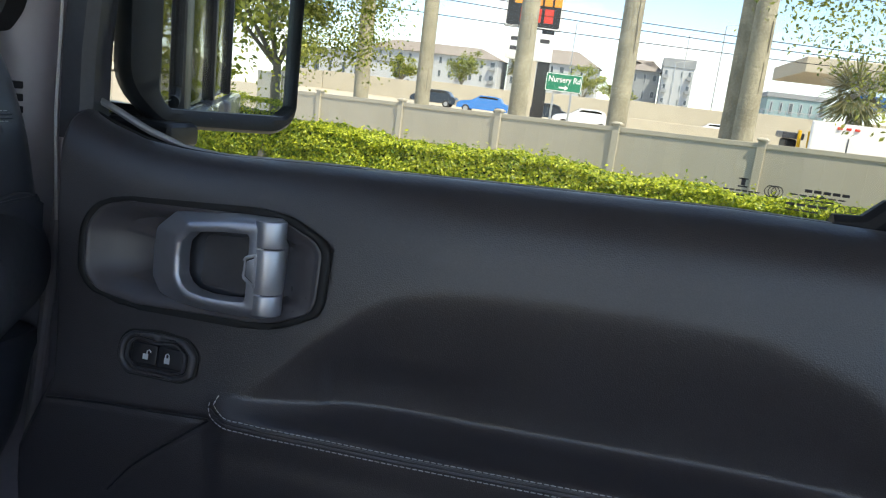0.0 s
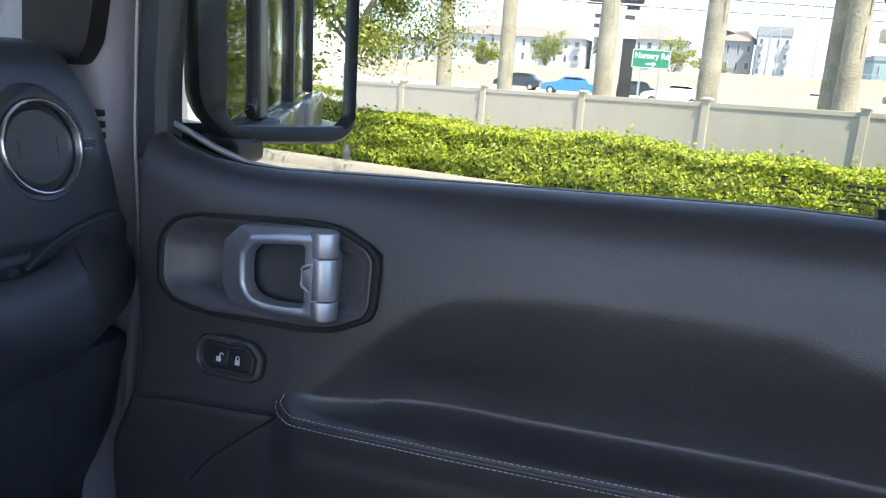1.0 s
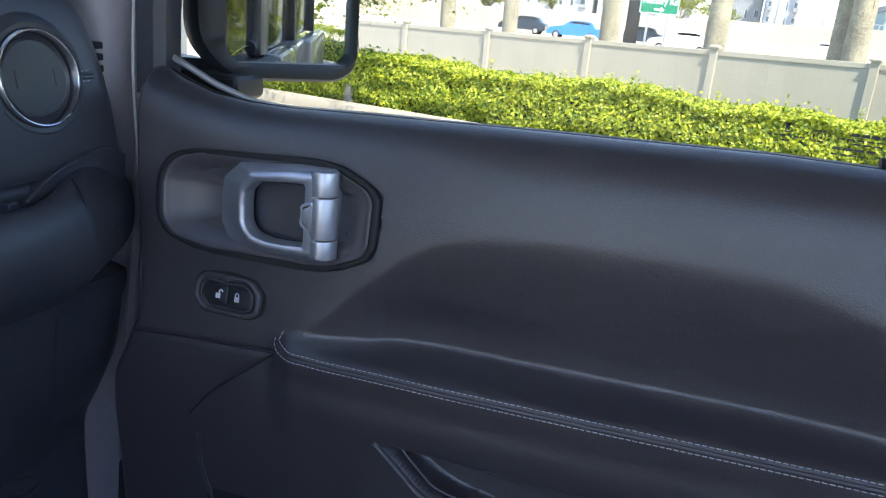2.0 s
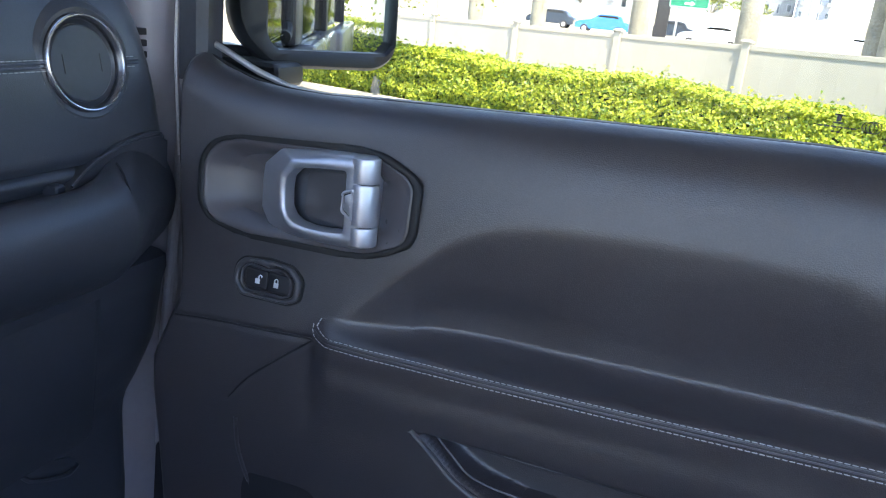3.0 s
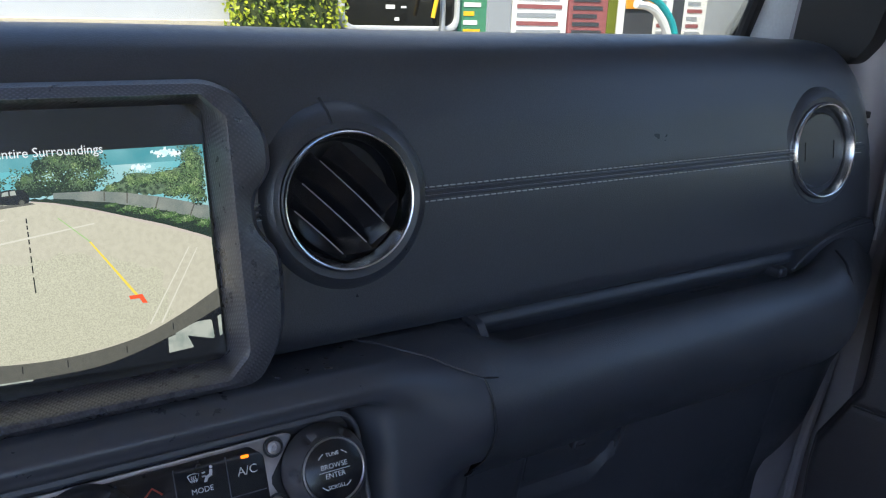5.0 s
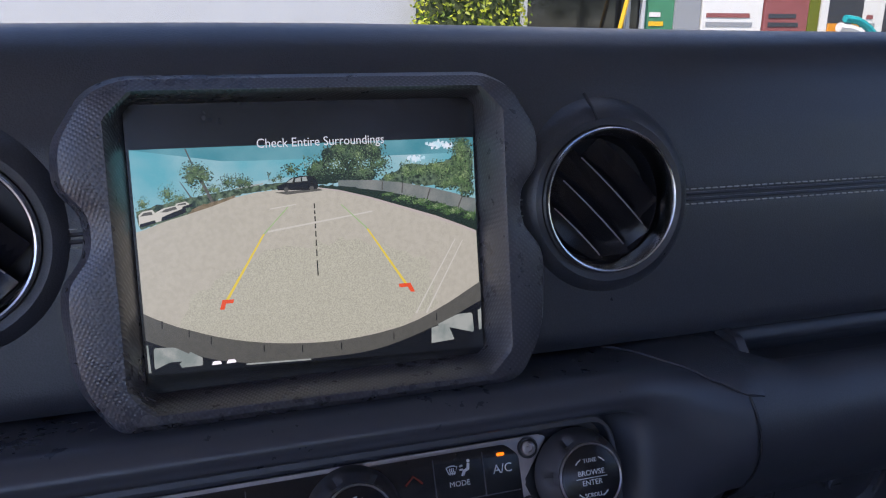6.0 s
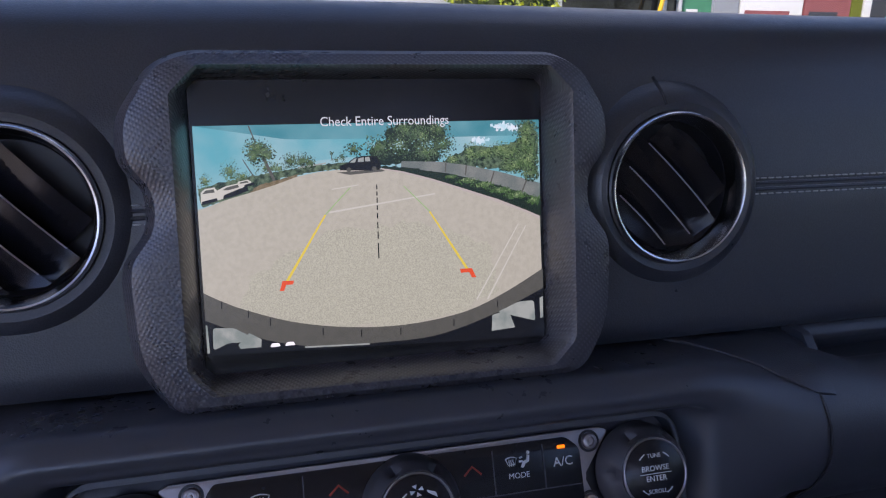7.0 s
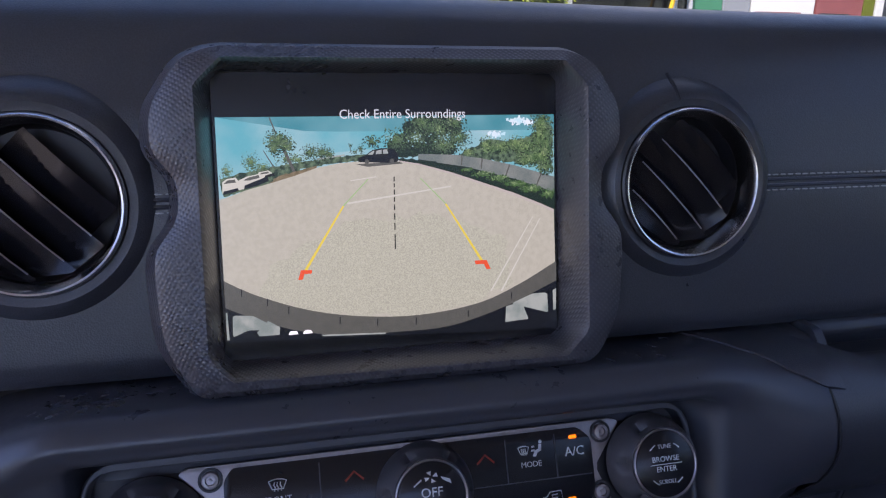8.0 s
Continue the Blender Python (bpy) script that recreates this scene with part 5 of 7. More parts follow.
def door_offset(y, z):
    """How far the door skin stands out (to +x) from its plain rib at (y, z)."""
    top = np.interp(y, (-0.30, -0.22, -0.16, -0.10, -0.035, 0.042, 0.144, 0.204, 0.242, 0.27, 0.305, 0.347, 0.378, 0.41), (1.02, 1.06, 1.12, 1.160, 1.177, 1.180, 1.178, 1.172, 1.162, 1.145, 1.114, 1.070, 1.040, 1.00))
    base = float(stitch_z(y))
    d = top - z
    ramp = min(1.0, 0.5 * (math.sqrt(d * d + 0.005**2) + d) / 0.112)
    crest = float(np.interp(y, (0.0, 0.15, 0.30, 0.36), (0.016, 0.015, 0.013, 0.012)))
    k = float(np.clip((z - base - 0.2 * crest) / 0.018, 0.0, 1.0))
    hollow = 0.031 * ramp * (1 - (1 - k) ** 2) * ease(k / 0.4)
    pull = 0.004 * ease((0.296 - y) / 0.007) * ease((y - 0.15) / 0.08) * ease((z - base - 0.8 * crest) / 0.010) * ease((base + 0.070 - z) / 0.03)
    front = ease((0.392 - y) / 0.03)
    swell = 1 - ease(max(0.0, z - base) / (crest + 0.008))
    bolster = -0.011 * front * swell * (1 - 0.75 * ease((base - 0.035 - z) / 0.06)) * (0.62 + 0.38 * ease((z - base + 0.030) / 0.034))
    lip_z = np.interp(y, (-0.1, 0.10, 0.17, 0.205, 0.224, 0.236, 0.255, 0.264, 0.277, 0.29), (0.925, 0.920, 0.921, 0.926, 0.933, 0.940, 0.957, 0.965, 0.977, 0.99))
    pocket = 0.034 * ease((0.978 + 0.02 * (0.28 - y) - z) / 0.012) * ease((z - lip_z) / 0.010)
    seams = 0.0
    if 0.375 < y < 0.55 and 0.94 < z < 1.04:
        seams = max(seam_depth(y, z, SEAM_A), seam_depth(y, z, SEAM_B))
    inset = 1.0
    for (u0, v0), (u1, v1) in zip(PLATE_EDGE, PLATE_EDGE[1:] + PLATE_EDGE[:1]):
        inset = min(inset, ((v1 - v0) * (0.409 - y - u0) - (u1 - u0) * (z - 1.1675 - v0)) / math.hypot(u1 - u0, v1 - v0))
    well = 0.026 * ease((inset - 0.0032) / 0.004)
    return hollow + pull + bolster + pocket + seams + well


rows = []
for q in np.r_[np.linspace(0, 0.98, 260), np.linspace(0.984, 1.0, 8)]:
    row = []
    for x, z in rib:
        fy = float(np.interp(z, (0.5, 0.93, 0.965, 1.0, 1.034, 1.045, 1.10, 1.20, 1.27), (0.586, 0.586, 0.583, 0.566, 0.550, 0.5495, 0.556, 0.570, 0.582)))
        y = -0.40 + (fy + 0.40) * q
        curl = 0.016 * ease((q - 0.983) / 0.017) ** 2
        zz = z + float(sill_rise(y)) * ease((z - 1.15) / 0.08)
        row.append((x + door_offset(y, z) + curl, y, zz))
    rows.append(row)
v, f = loft(rows)
raw("door_panel", v, f, VINYL, door, "black grained leatherette door panel", smooth=60)


def door_skin(y, z):
    x = float(np.interp(-z, [-p[1] for p in rib[6:]], [p[0] for p in rib[6:]]))
    return x + door_offset(y, z)


for dz in (0.0034, -0.0044):
    front_end = [(0.378, dz * 1.4 + 0.012), (0.381, dz * 0.9 + 0.006)] if dz > 0 else [(0.385, 0.010), (0.3855, 0.004), (0.382, -0.001)]
    path = [(y, float(stitch_z(y)) + o) for y, o in front_end] + [(y, float(stitch_z(y)) + dz) for y in np.r_[0.366, 0.35, np.arange(0.33, -0.36, -0.02)]]
    stitches("armrest_stitching", [(door_skin(y, z) - 0.0008, y, z) for y, z in spline(path, 0.006)], door)
for dz in (0.0010, -0.0020):
    path = spline([(0.383, float(stitch_z(0.36)) + 0.004), (0.376, float(stitch_z(0.36)) + dz * 0.6 + 0.001)] + [(y, float(stitch_z(y)) + dz) for y in np.r_[0.362, np.arange(0.34, -0.36, -0.02)]], 0.008)
    part("armrest_welt", tube([(door_skin(y, z) + 0.0002, y, z) for y, z in path], 0.0013, 6), VINYL, door)
lip = spline([(0.277, 0.976), (0.264, 0.964), (0.255, 0.956), (0.236, 0.939), (0.224, 0.932), (0.205, 0.925), (0.17, 0.920), (0.10, 0.919), (0.0, 0.920), (-0.1, 0.924)], 0.01)
part("pocket_lip", tube([(door_skin(y, z - 0.003) - 0.001, y, z) for y, z in lip], 0.0028, 8), PLASTIC_GREY, door, "map pocket lip")
lip = spline([(0.262, 0.975), (0.246, 0.960), (0.227, 0.943), (0.219, 0.939), (0.205, 0.936), (0.179, 0.934), (0.12, 0.934)], 0.01)
part("pocket_liner", tube([(0.676, y, z) for y, z in lip], 0.0013, 6), PLASTIC_GREY, door)
part("pocket_rib", tube([(0.689, y, z) for y, z in spline([(0.215, 0.964), (0.194, 0.963), (0.178, 0.963), (0.142, 0.964), (0.109, 0.968)], 0.01)], [0.0012] + [0.0026] * (len(spline([(0.215, 0.964), (0.194, 0.963), (0.178, 0.963), (0.142, 0.964), (0.109, 0.968)], 0.01)) - 2) + [0.001], 8), PLASTIC_GREY, door, "grey rib in the pocket")
for seam in (SEAM_A, SEAM_B):
    part("panel_seam", tube([(door_skin(y, z) - 0.0004, y, z) for y, z in spline(seam, 0.008)], 0.0011, 6), PLASTIC_DARK, door, "dark panel seam")
arc = spline([(0.470, 0.925), (0.468, 0.885), (0.452, 0.842), (0.42, 0.805), (0.38, 0.785)], 0.01)
part("speaker_rim", tube([(door_skin(y, z) + 0.0008, y, z) for y, z in arc], 0.0030, 8), VINYL, door)
part("speaker_grille", lathe([(0.072, 0.0), (0.071, 0.003), (0.066, 0.004), (0.0, 0.005)], 40, facing((0.675, 0.395, 0.835), (0, -1, 0), (0.05, 0, 1))), PLASTIC_DARK, door)
part("check_strap", prism(rounded([(-0.02, -0.05), (0.012, -0.05), (0.012, 0.05), (-0.012, 0.055)], 0.006), 0.012, 0.002, m=facing((0.712, 0.592, 0.78), (0, -1, 0), (0, 0, 1))), PLASTIC_DARK, door)
part("outer_skin", box(0.775, 0.815, -0.22, 0.60, 0.52, 1.236, 0.012, 3), BODY, door, "grey painted outer door skin")
part("belt_strip", tube([(0.760, y, 1.2478 + float(sill_rise(y))) for y in np.linspace(-0.13, 0.575, 40)], 0.0036, 8), RUBBER, door, "black belt line seal")
felt = [(0.7655, y, float(np.interp(y, (0.30, 0.359, 0.439, 0.482, 0.523, 0.556, 0.579), (1.2505, 1.2480, 1.2435, 1.2450, 1.2560, 1.2700, 1.2785))) if y > 0.30 else 1.2512 + float(sill_rise(y)) - 0.0007) for y in np.linspace(-0.13, 0.579, 60)]
part("belt_dust_line", tube(felt, [0.0014 + 0.0022 * float(ease((p[1] - 0.44) / 0.08)) for p in felt], 8), GALV, door, "pale window felt edge")
part("sill_top", box(0.760, 0.815, -0.22, 0.60, 1.20, 1.237, 0.006), RUBBER, door)
rows = [[(0.739, 0.597 - k, z), (0.741, 0.578 - k, z), (0.752, 0.572 - k, z), (0.776, 0.573 - k, z), (0.785, 0.585 - k, z), (0.776, 0.604 - k, z)] for z, k in ((1.24, 0.0), (1.32, 0.002), (1.42, 0.012), (1.60, 0.040), (1.80, 0.075))]
v, f = loft(rows, close=True)
raw("window_frame_front", v, f, PLASTIC, door, "black window frame upright", smooth=30)
part("window_frame_rear", tube(spline([(0.768, -0.075, 1.2585), (0.768, -0.100, 1.262), (0.768, -0.116, 1.278), (0.768, -0.123, 1.32), (0.768, -0.128, 1.5), (0.766, -0.13, 1.79)], 0.012), 0.012, 10), RUBBER, door, "black rear window channel")
part("window_frame_rear", box(0.735, 0.785, -0.235, -0.128, 1.24, 1.80, 0.008), PLASTIC, door)
part("window_frame_top", box(0.735, 0.785, -0.22, 0.52, 1.775, 1.81, 0.008), PLASTIC, door)
pane = part("window_glass", box(0.7665, 0.7700, -0.13, 0.565, 1.23, 1.79), GLASS, door, "clear side window glass")
pane.visible_shadow = False
GM = facing((0.7662, 0.0155, -0.0165), (0, -1, 0), (0, 0, 1))
for u0, u1, v0, h, words in ((0.0200, 0.0232, 1.2985, 0.0056, 1), (0.0180, 0.0252, 1.3030, 0.0011, 1), (0.0180, 0.0252, 1.2970, 0.0011, 1), (0.0078, 0.0358, 1.2937, 0.0012, 6), (0.018, 0.025, 1.2900, 0.0013, 2), (0.0665, 0.0998, 1.2998, 0.0024, 5), (0.0567, 0.0976, 1.2966, 0.0011, 6), (0.068, 0.090, 1.2936, 0.0011, 3), (0.055, 0.0865, 1.2888, 0.0020, 4), (0.055, 0.080, 1.2848, 0.0011, 4)):
    for k in range(words):
        w = (u1 - u0) / words
        ua, ub = u0 + w * k, u0 + w * (k + 0.80 if words > 1 else k + 1)
        flat("glass_print", [(ua, v0), (ub, v0), (ub, v0 + h), (ua, v0 + h)], GM, MARK_BLACK, pane, "small black glass marking")
for u, v, r in ((0.0422, 1.2970, 0.0042), (0.0447, 1.2970, 0.0042), (0.0472, 1.2970, 0.0042), (0.094, 1.2895, 0.0034), (0.103, 1.2915, 0.0026)):
    part("glass_print", tube([tuple(GM @ Vector((u + r * math.cos(a), v + r * math.sin(a), 0.0003))) for a in np.linspace(0, 6.2, 18)], 0.00035, 4), MARK_BLACK, pane)

# pull handle in its recessed plate
DB = facing((0.6885, 0.409, 1.1675), (0, -1, 0), (0.135, 0, 1))
plate = PLATE_EDGE
plate = rounded(plate, 0.010, 4)
part("handle_surround", prism(plate, 0.006, 0.0025, 3, m=DB @ Matrix.Translation((0, 0, -0.001)), hole=scaled(plate, 0.0078)), RUBBER, door, "black surround of the handle plate")
inner = scaled(plate, 0.0072)
bm = bmesh.new()
levels = [(inner, 0.0042), (scaled(inner, 0.0012), 0.0048), (scaled(inner, 0.0028), 0.0046), ([(u * 0.955, v * 0.88) for u, v in inner], 0.0030), ([(u * 0.93, v * 0.83) for u, v in inner], 0.0020)]
levels += [([(u * k, v * k) for u, v in levels[-1][0]], w) for k, w in ((0.92, 0.0012), (0.82, -0.0060), (0.3, -0.0070))]
rv = [[bm.verts.new(DB @ Vector((u, v, w - (0.005 * ease((0.01 - u) / 0.05) * ease((0.0030 - w) / 0.0018) * (1 - 0.6 * ease((-0.085 - u) / 0.02)))))) for u, v in lp] for lp, w in levels]
for a, b in zip(rv, rv[1:]):
    for i in range(len(a)):
        bm.faces.new((a[i], a[(i + 1) % len(a)], b[(i + 1) % len(a)], b[i]))
bm.faces.new(rv[-1])
bmesh.ops.recalc_face_normals(bm, faces=bm.faces)
part("handle_plate", bm, PLATE, door, "dark grey moulded handle plate", smooth=40)
HB = facing((0.6885, 0.409, 1.1675), (0, -1, 0), (0.06, 0, 1))
grip_out = rounded([(-0.047, 0.0), (-0.0455, 0.0175), (-0.0285, 0.0335), (0.030, 0.0405), (0.0680, 0.0422), (0.0705, 0.039), (0.0710, 0.010), (0.0715, -0.034), (0.0700, -0.0385), (0.0587, -0.0430), (0.0324, -0.0445), (0.0042, -0.0450), (-0.022, -0.0440), (-0.0385, -0.0375), (-0.0465, -0.0240)], 0.003, 4)
grip_front = rounded([(-0.0205, 0.0), (-0.0200, 0.0165), (-0.0085, 0.0295), (0.030, 0.0360), (0.0660, 0.0390), (0.0690, 0.037), (0.0695, 0.010), (0.0700, -0.031), (0.0690, -0.034), (0.0587, -0.0355), (0.0324, -0.0365), (0.0120, -0.0365), (-0.0030, -0.0350), (-0.0130, -0.0280), (-0.0195, -0.0190)], 0.003, 4)
grip_in = rounded([(-0.0115, 0.0), (-0.0105, 0.0120), (-0.0015, 0.0220), (0.025, 0.0260), (0.0480, 0.0280), (0.0500, 0.026), (0.0505, 0.008), (0.0510, -0.022), (0.0500, -0.0262), (0.045, -0.0270), (0.030, -0.0285), (0.014, -0.0290), (0.0010, -0.0268), (-0.0060, -0.0225), (-0.0105, -0.0150)], 0.002, 4)
bm = bmesh.new()


def pull_out(u):
    return 0.0225 + 0.002 * ease(u / 0.05) - 0.003 * ease((-u) / 0.03)


def between(one, other, k, drop):
    return [(a[0] * (1 - k) + b[0] * k, a[1] * (1 - k) + b[1] * k, pull_out(a[0]) - drop) for a, b in zip(one, other)]


levels = [[(u, v, -0.010) for u, v in grip_out], [(u, v, 0.0015) for u, v in grip_out], between(grip_out, grip_front, 0.22, 0.0150), between(grip_out, grip_front, 0.60, 0.0080), between(grip_out, grip_front, 1.0, 0.0030), between(grip_front, grip_in, 0.25, 0.0010), between(grip_front, grip_in, 0.5, 0.0001), between(grip_front, grip_in, 0.8, 0.0004), between(grip_front, grip_in, 0.96, 0.0016), [(u, v, pull_out(u) - 0.0045) for u, v in grip_in], [(u, v, 0.004) for u, v in grip_in]]
rv = [[bm.verts.new(HB @ Vector(p)) for p in lp] for lp in levels]
for a, b in zip(rv, rv[1:]):
    for i in range(len(a)):
        bm.faces.new((a[i], a[(i + 1) % len(a)], b[(i + 1) % len(a)], b[i]))
bmesh.ops.recalc_face_normals(bm, faces=bm.faces)
handle = part("pull_handle", bm, SILVER, door, "satin silver pull handle", smooth=38)
BAR = HB @ Matrix.Translation((0.0652, 0.0, 0.0136)) @ pose(0, 0, 0, 0, 0, 2.0)
for v0, v1 in ((-0.0350, -0.0182), (-0.0174, 0.0187), (0.0195, 0.0408)):
    h = v1 - v0
    part("hinge_barrel", lathe([(0.0, 0.0), (0.0116, 0.0), (0.0123, 0.0005), (0.0125, 0.0014), (0.0125, h - 0.0014), (0.0123, h - 0.0005), (0.0116, h), (0.0, h)], 36, BAR @ Matrix.Translation((0, v0, 0)) @ pose(0, 0, 0, -90, 0, 0)), SILVER, handle, "satin silver hinge barrel")
part("hinge_pin", lathe([(0.0, 0.0), (0.0100, 0.0), (0.0100, 0.07), (0.0, 0.07)], 24, BAR @ Matrix.Translation((0, -0.031, 0)) @ pose(0, 0, 0, -90, 0, 0)), PLASTIC_DARK, handle)
tab = rounded([(0.0492, -0.0075), (0.0604, -0.0135), (0.0600, 0.0150), (0.0490, 0.0112)], 0.0018, 3)
part("release_tab", prism(tab, 0.0075, 0.0018, 3, m=HB @ Matrix.Translation((0, 0, 0.0190)), hole=scaled(tab, 0.0030)), SILVER, handle)
part("tab_gap", prism(scaled(tab, 0.0026), 0.001, m=HB @ Matrix.Translation((0, 0, 0.0235))), PLASTIC_DARK, handle)
part("tab_face", prism(scaled(tab, 0.0042), 0.002, 0.0006, 2, m=HB @ Matrix.Translation((0, 0, 0.0238))), SILVER, handle)
part("finger_cup", prism(scaled(grip_in, -0.003), 0.002, m=HB @ Matrix.Translation((0, 0, -0.0045))), PLASTIC, door, "deep black finger cup")
part("cup_insert", prism(rounded([(-0.002, -0.024), (0.044, -0.027), (0.048, 0.0225), (0.0, 0.0185)], 0.006, 4), 0.003, 0.001, 2, m=HB @ Matrix.Translation((0, 0, -0.0028))), PLASTIC_GREY, door, "grey finger cup insert")

# lock switch
LK = facing((0.6745, 0.437, 1.0795), (0, -1, 0), (0.17, 0, 1))
lk = rounded([(-0.0400, -0.0100), (-0.0390, 0.0065), (-0.0310, 0.0155), (-0.002, 0.0185), (0.0240, 0.0165), (0.0355, 0.0050), (0.0345, -0.0140), (0.0225, -0.0210), (-0.0295, -0.0220)], 0.005, 4)
part("lock_gap", prism(scaled(lk, -0.0012), 0.0012, m=LK @ Matrix.Translation((0, 0, -0.0010))), RUBBER, door)
frame_ = part("lock_frame", prism(scaled(lk, 0.0012), 0.0050, 0.0026, 3, m=LK @ Matrix.Translation((0, 0, -0.0005)), hole=scaled(lk, 0.0072)), PLASTIC_GREY, door, "dark grey lock switch frame")
part("lock_rim", prism(scaled(lk, 0.0088), 0.0044, 0.0012, 3, m=LK @ Matrix.Translation((0, 0, 0.0002)), hole=scaled(lk, 0.0108)), PLASTIC_GREY, frame_)
part("lock_well", prism(scaled(lk, 0.007), 0.001, m=LK), PLASTIC_DARK, frame_)
for u0, u1 in ((-0.0245, -0.0003), (0.0001, 0.0245)):
    key = rounded([(u0, -0.0110), (u1, -0.0110), (u1, 0.0070), (u0, 0.0070)], 0.003, 3)
    part("lock_key", prism(key, 0.0040, 0.0012, 3, m=LK @ Matrix.Translation((0, 0, 0.0003))), PLASTIC_DARK, frame_, "black lock rocker")
for u, open_ in ((-0.0105, True), (0.0100, False)):
    w = 0.0047
    flat("lock_symbol", [(u - 0.0028, -0.0062), (u + 0.0024, -0.0062), (u + 0.0024, -0.0014), (u - 0.0028, -0.0014)], LK, MARK_WHITE, frame_, "white padlock symbol", w=w)
    d = 0.0028 if open_ else 0.0
    part("lock_symbol", tube([tuple(LK @ Vector((u + p + d, q, w))) for p, q in ((-0.0019, -0.0016), (-0.0019, 0.0010), (-0.0002, 0.0024), (0.0015, 0.0010), (0.0015, -0.0016 if not open_ else 0.0002))], 0.0006, 5), MARK_WHITE, frame_)

# wing mirror, set for the driver
MG = facing((0.8785, 0.5068, 1.352), (0.857, -0.515, 0.0), (0.006, 0.010, 1.0))
gl = rounded([(-0.062, -0.078), (0.062, -0.076), (0.067, 0.095), (-0.062, 0.095)], [0.010, 0.012, 0.02, 0.02], 6)
so = rounded([(-0.112, -0.060), (-0.072, -0.0975), (0.060, -0.0985), (0.083, -0.083), (0.085, 0.10), (0.064, 0.120), (-0.085, 0.120), (-0.112, 0.10)], [0.03, 0.02, 0.02, 0.02, 0.02, 0.02, 0.02, 0.02], 5)
so = [p for p in so]
mr_ = len(so)
gi = hole_like(so, 0.0775, -0.0785, 0.105, 0.012)
bm = bmesh.new()
levels = [([(u * 0.55, v * 0.6) for u, v in so], -0.075), ([(u * 0.85, v * 0.88) for u, v in so], -0.058), (so, -0.022), (so, 0.004), (scaled(so, 0.004), 0.010), (scaled(gi, -0.004), 0.011), (gi, 0.008), (gi, -0.006)]
rv = [[bm.verts.new(MG @ Vector((u, v, w))) for u, v in lp] for lp, w in levels]
for a, b in zip(rv, rv[1:]):
    for i in range(len(a)):
        bm.faces.new((a[i], a[(i + 1) % len(a)], b[(i + 1) % len(a)], b[i]))
bm.faces.new(rv[0])
bmesh.ops.recalc_face_normals(bm, faces=bm.faces)
mirror = part("side_mirror", bm, PLASTIC_DARK, door, "black wing mirror housing", smooth=45)
part("mirror_glass", prism(hole_like(so, 0.0775, -0.0785, 0.105, 0.012), 0.001, m=MG @ Matrix.Translation((0, 0, -0.0035))), MIRROR, mirror, "silvered mirror glass")
part("mirror_arm", prism(rounded([(-0.02, -0.065), (0.055, -0.060), (0.058, -0.040), (-0.02, -0.036)], 0.008), 0.05, 0.006, 3, m=facing((0.800, 0.640, 1.312), (0.9, -0.35, 0), (0, 0, 1))), PLASTIC_DARK, mirror)
part("mirror_foot", box(0.79, 0.845, 0.515, 0.60, 1.236, 1.262, 0.010, 3), PLASTIC_DARK, mirror)

# the car's side behind the door, as the mirror shows it
side = thing("car_side", (0.79, -1.4, 0.5), "grey car side with dark rear windows", "car side", kind="structure")
part("rear_door", box(0.775, 0.815, -1.22, -0.24, 0.52, 1.24, 0.014, 3), BODY, side, "grey painted rear door")
part("rear_fender", box(0.775, 0.835, -2.9, -1.24, 0.55, 1.24, 0.02, 3), BODY, side, "grey painted rear fender")
part("rear_window", box(0.762, 0.772, -1.15, -0.30, 1.24, 1.74, 0.004), DARK_GLASS, side, "dark rear window")
part("quarter_window", box(0.755, 0.765, -2.75, -1.30, 1.24, 1.72, 0.004), DARK_GLASS, side)
for y in (-1.225, -0.262, -2.82):
    part("window_post", box(0.74, 0.782, y - 0.04, y + 0.04, 1.23, 1.80, 0.008), PLASTIC_DARK, side)
part("roof_rail", box(0.70, 0.775, -2.86, 0.50, 1.76, 1.87, 0.02, 3), BODY, side)
part("door_pull", box(0.812, 0.832, -1.08, -0.92, 1.09, 1.12, 0.006), PLASTIC, side)


# ---- outside: ground, kerb, hedge, fence ----
def land(x, y):
    """Height of the ground: the car park is level, then it falls to the road."""
    return float(np.interp(x, (-900, 8.2, 8.9, 10.0, 13.0, 30, 70, 84, 92, 1500), (-0.03, -0.03, 0.06, 0.0, -0.5, -0.6, -0.6, -0.5, -0.3, -0.3)))


xs = [-900, -300, -100, -40, -15, -5, 0, 4, 7, 8.2, 8.6, 9.2, 10, 11.5, 13, 16, 22, 30, 45, 60, 70, 78, 84, 88, 92, 110, 150, 260, 500, 1500]
ys = [-900, -400, -150, -60, -30, -15, -8, -4, 0, 4, 8, 15, 30, 60, 150, 400, 900]
v, f = loft([[(x + 0.16 * max(-10, min(y, 10)) * (4 < x < 20), y, land(x, y) - 0.02) for y in ys] for x in xs])
tagged(raw("ground", v, f, SAND, None, smooth=0), "sandy ground falling gently to the road", "ground", kind="structure")


def along(name, x_at, x_wide, y0, y1, z, mat, label, category, n=12, kind="structure"):
    """A level strip that runs beside the car."""
    rows = [[(x_at(y) + d, y, z(x_at(y) + d) if callable(z) else z) for d in np.linspace(0, x_wide, 8)] for y in np.linspace(y0, y1, n)]
    vv, ff = loft(rows)
    return tagged(raw(name, vv, ff, mat, None, smooth=0), label, category, kind=kind)


def hedge_x(y):
    return 8.85 + 0.13 * (y - 4.35) + 0.27 * min(0.0, y + 1.0)


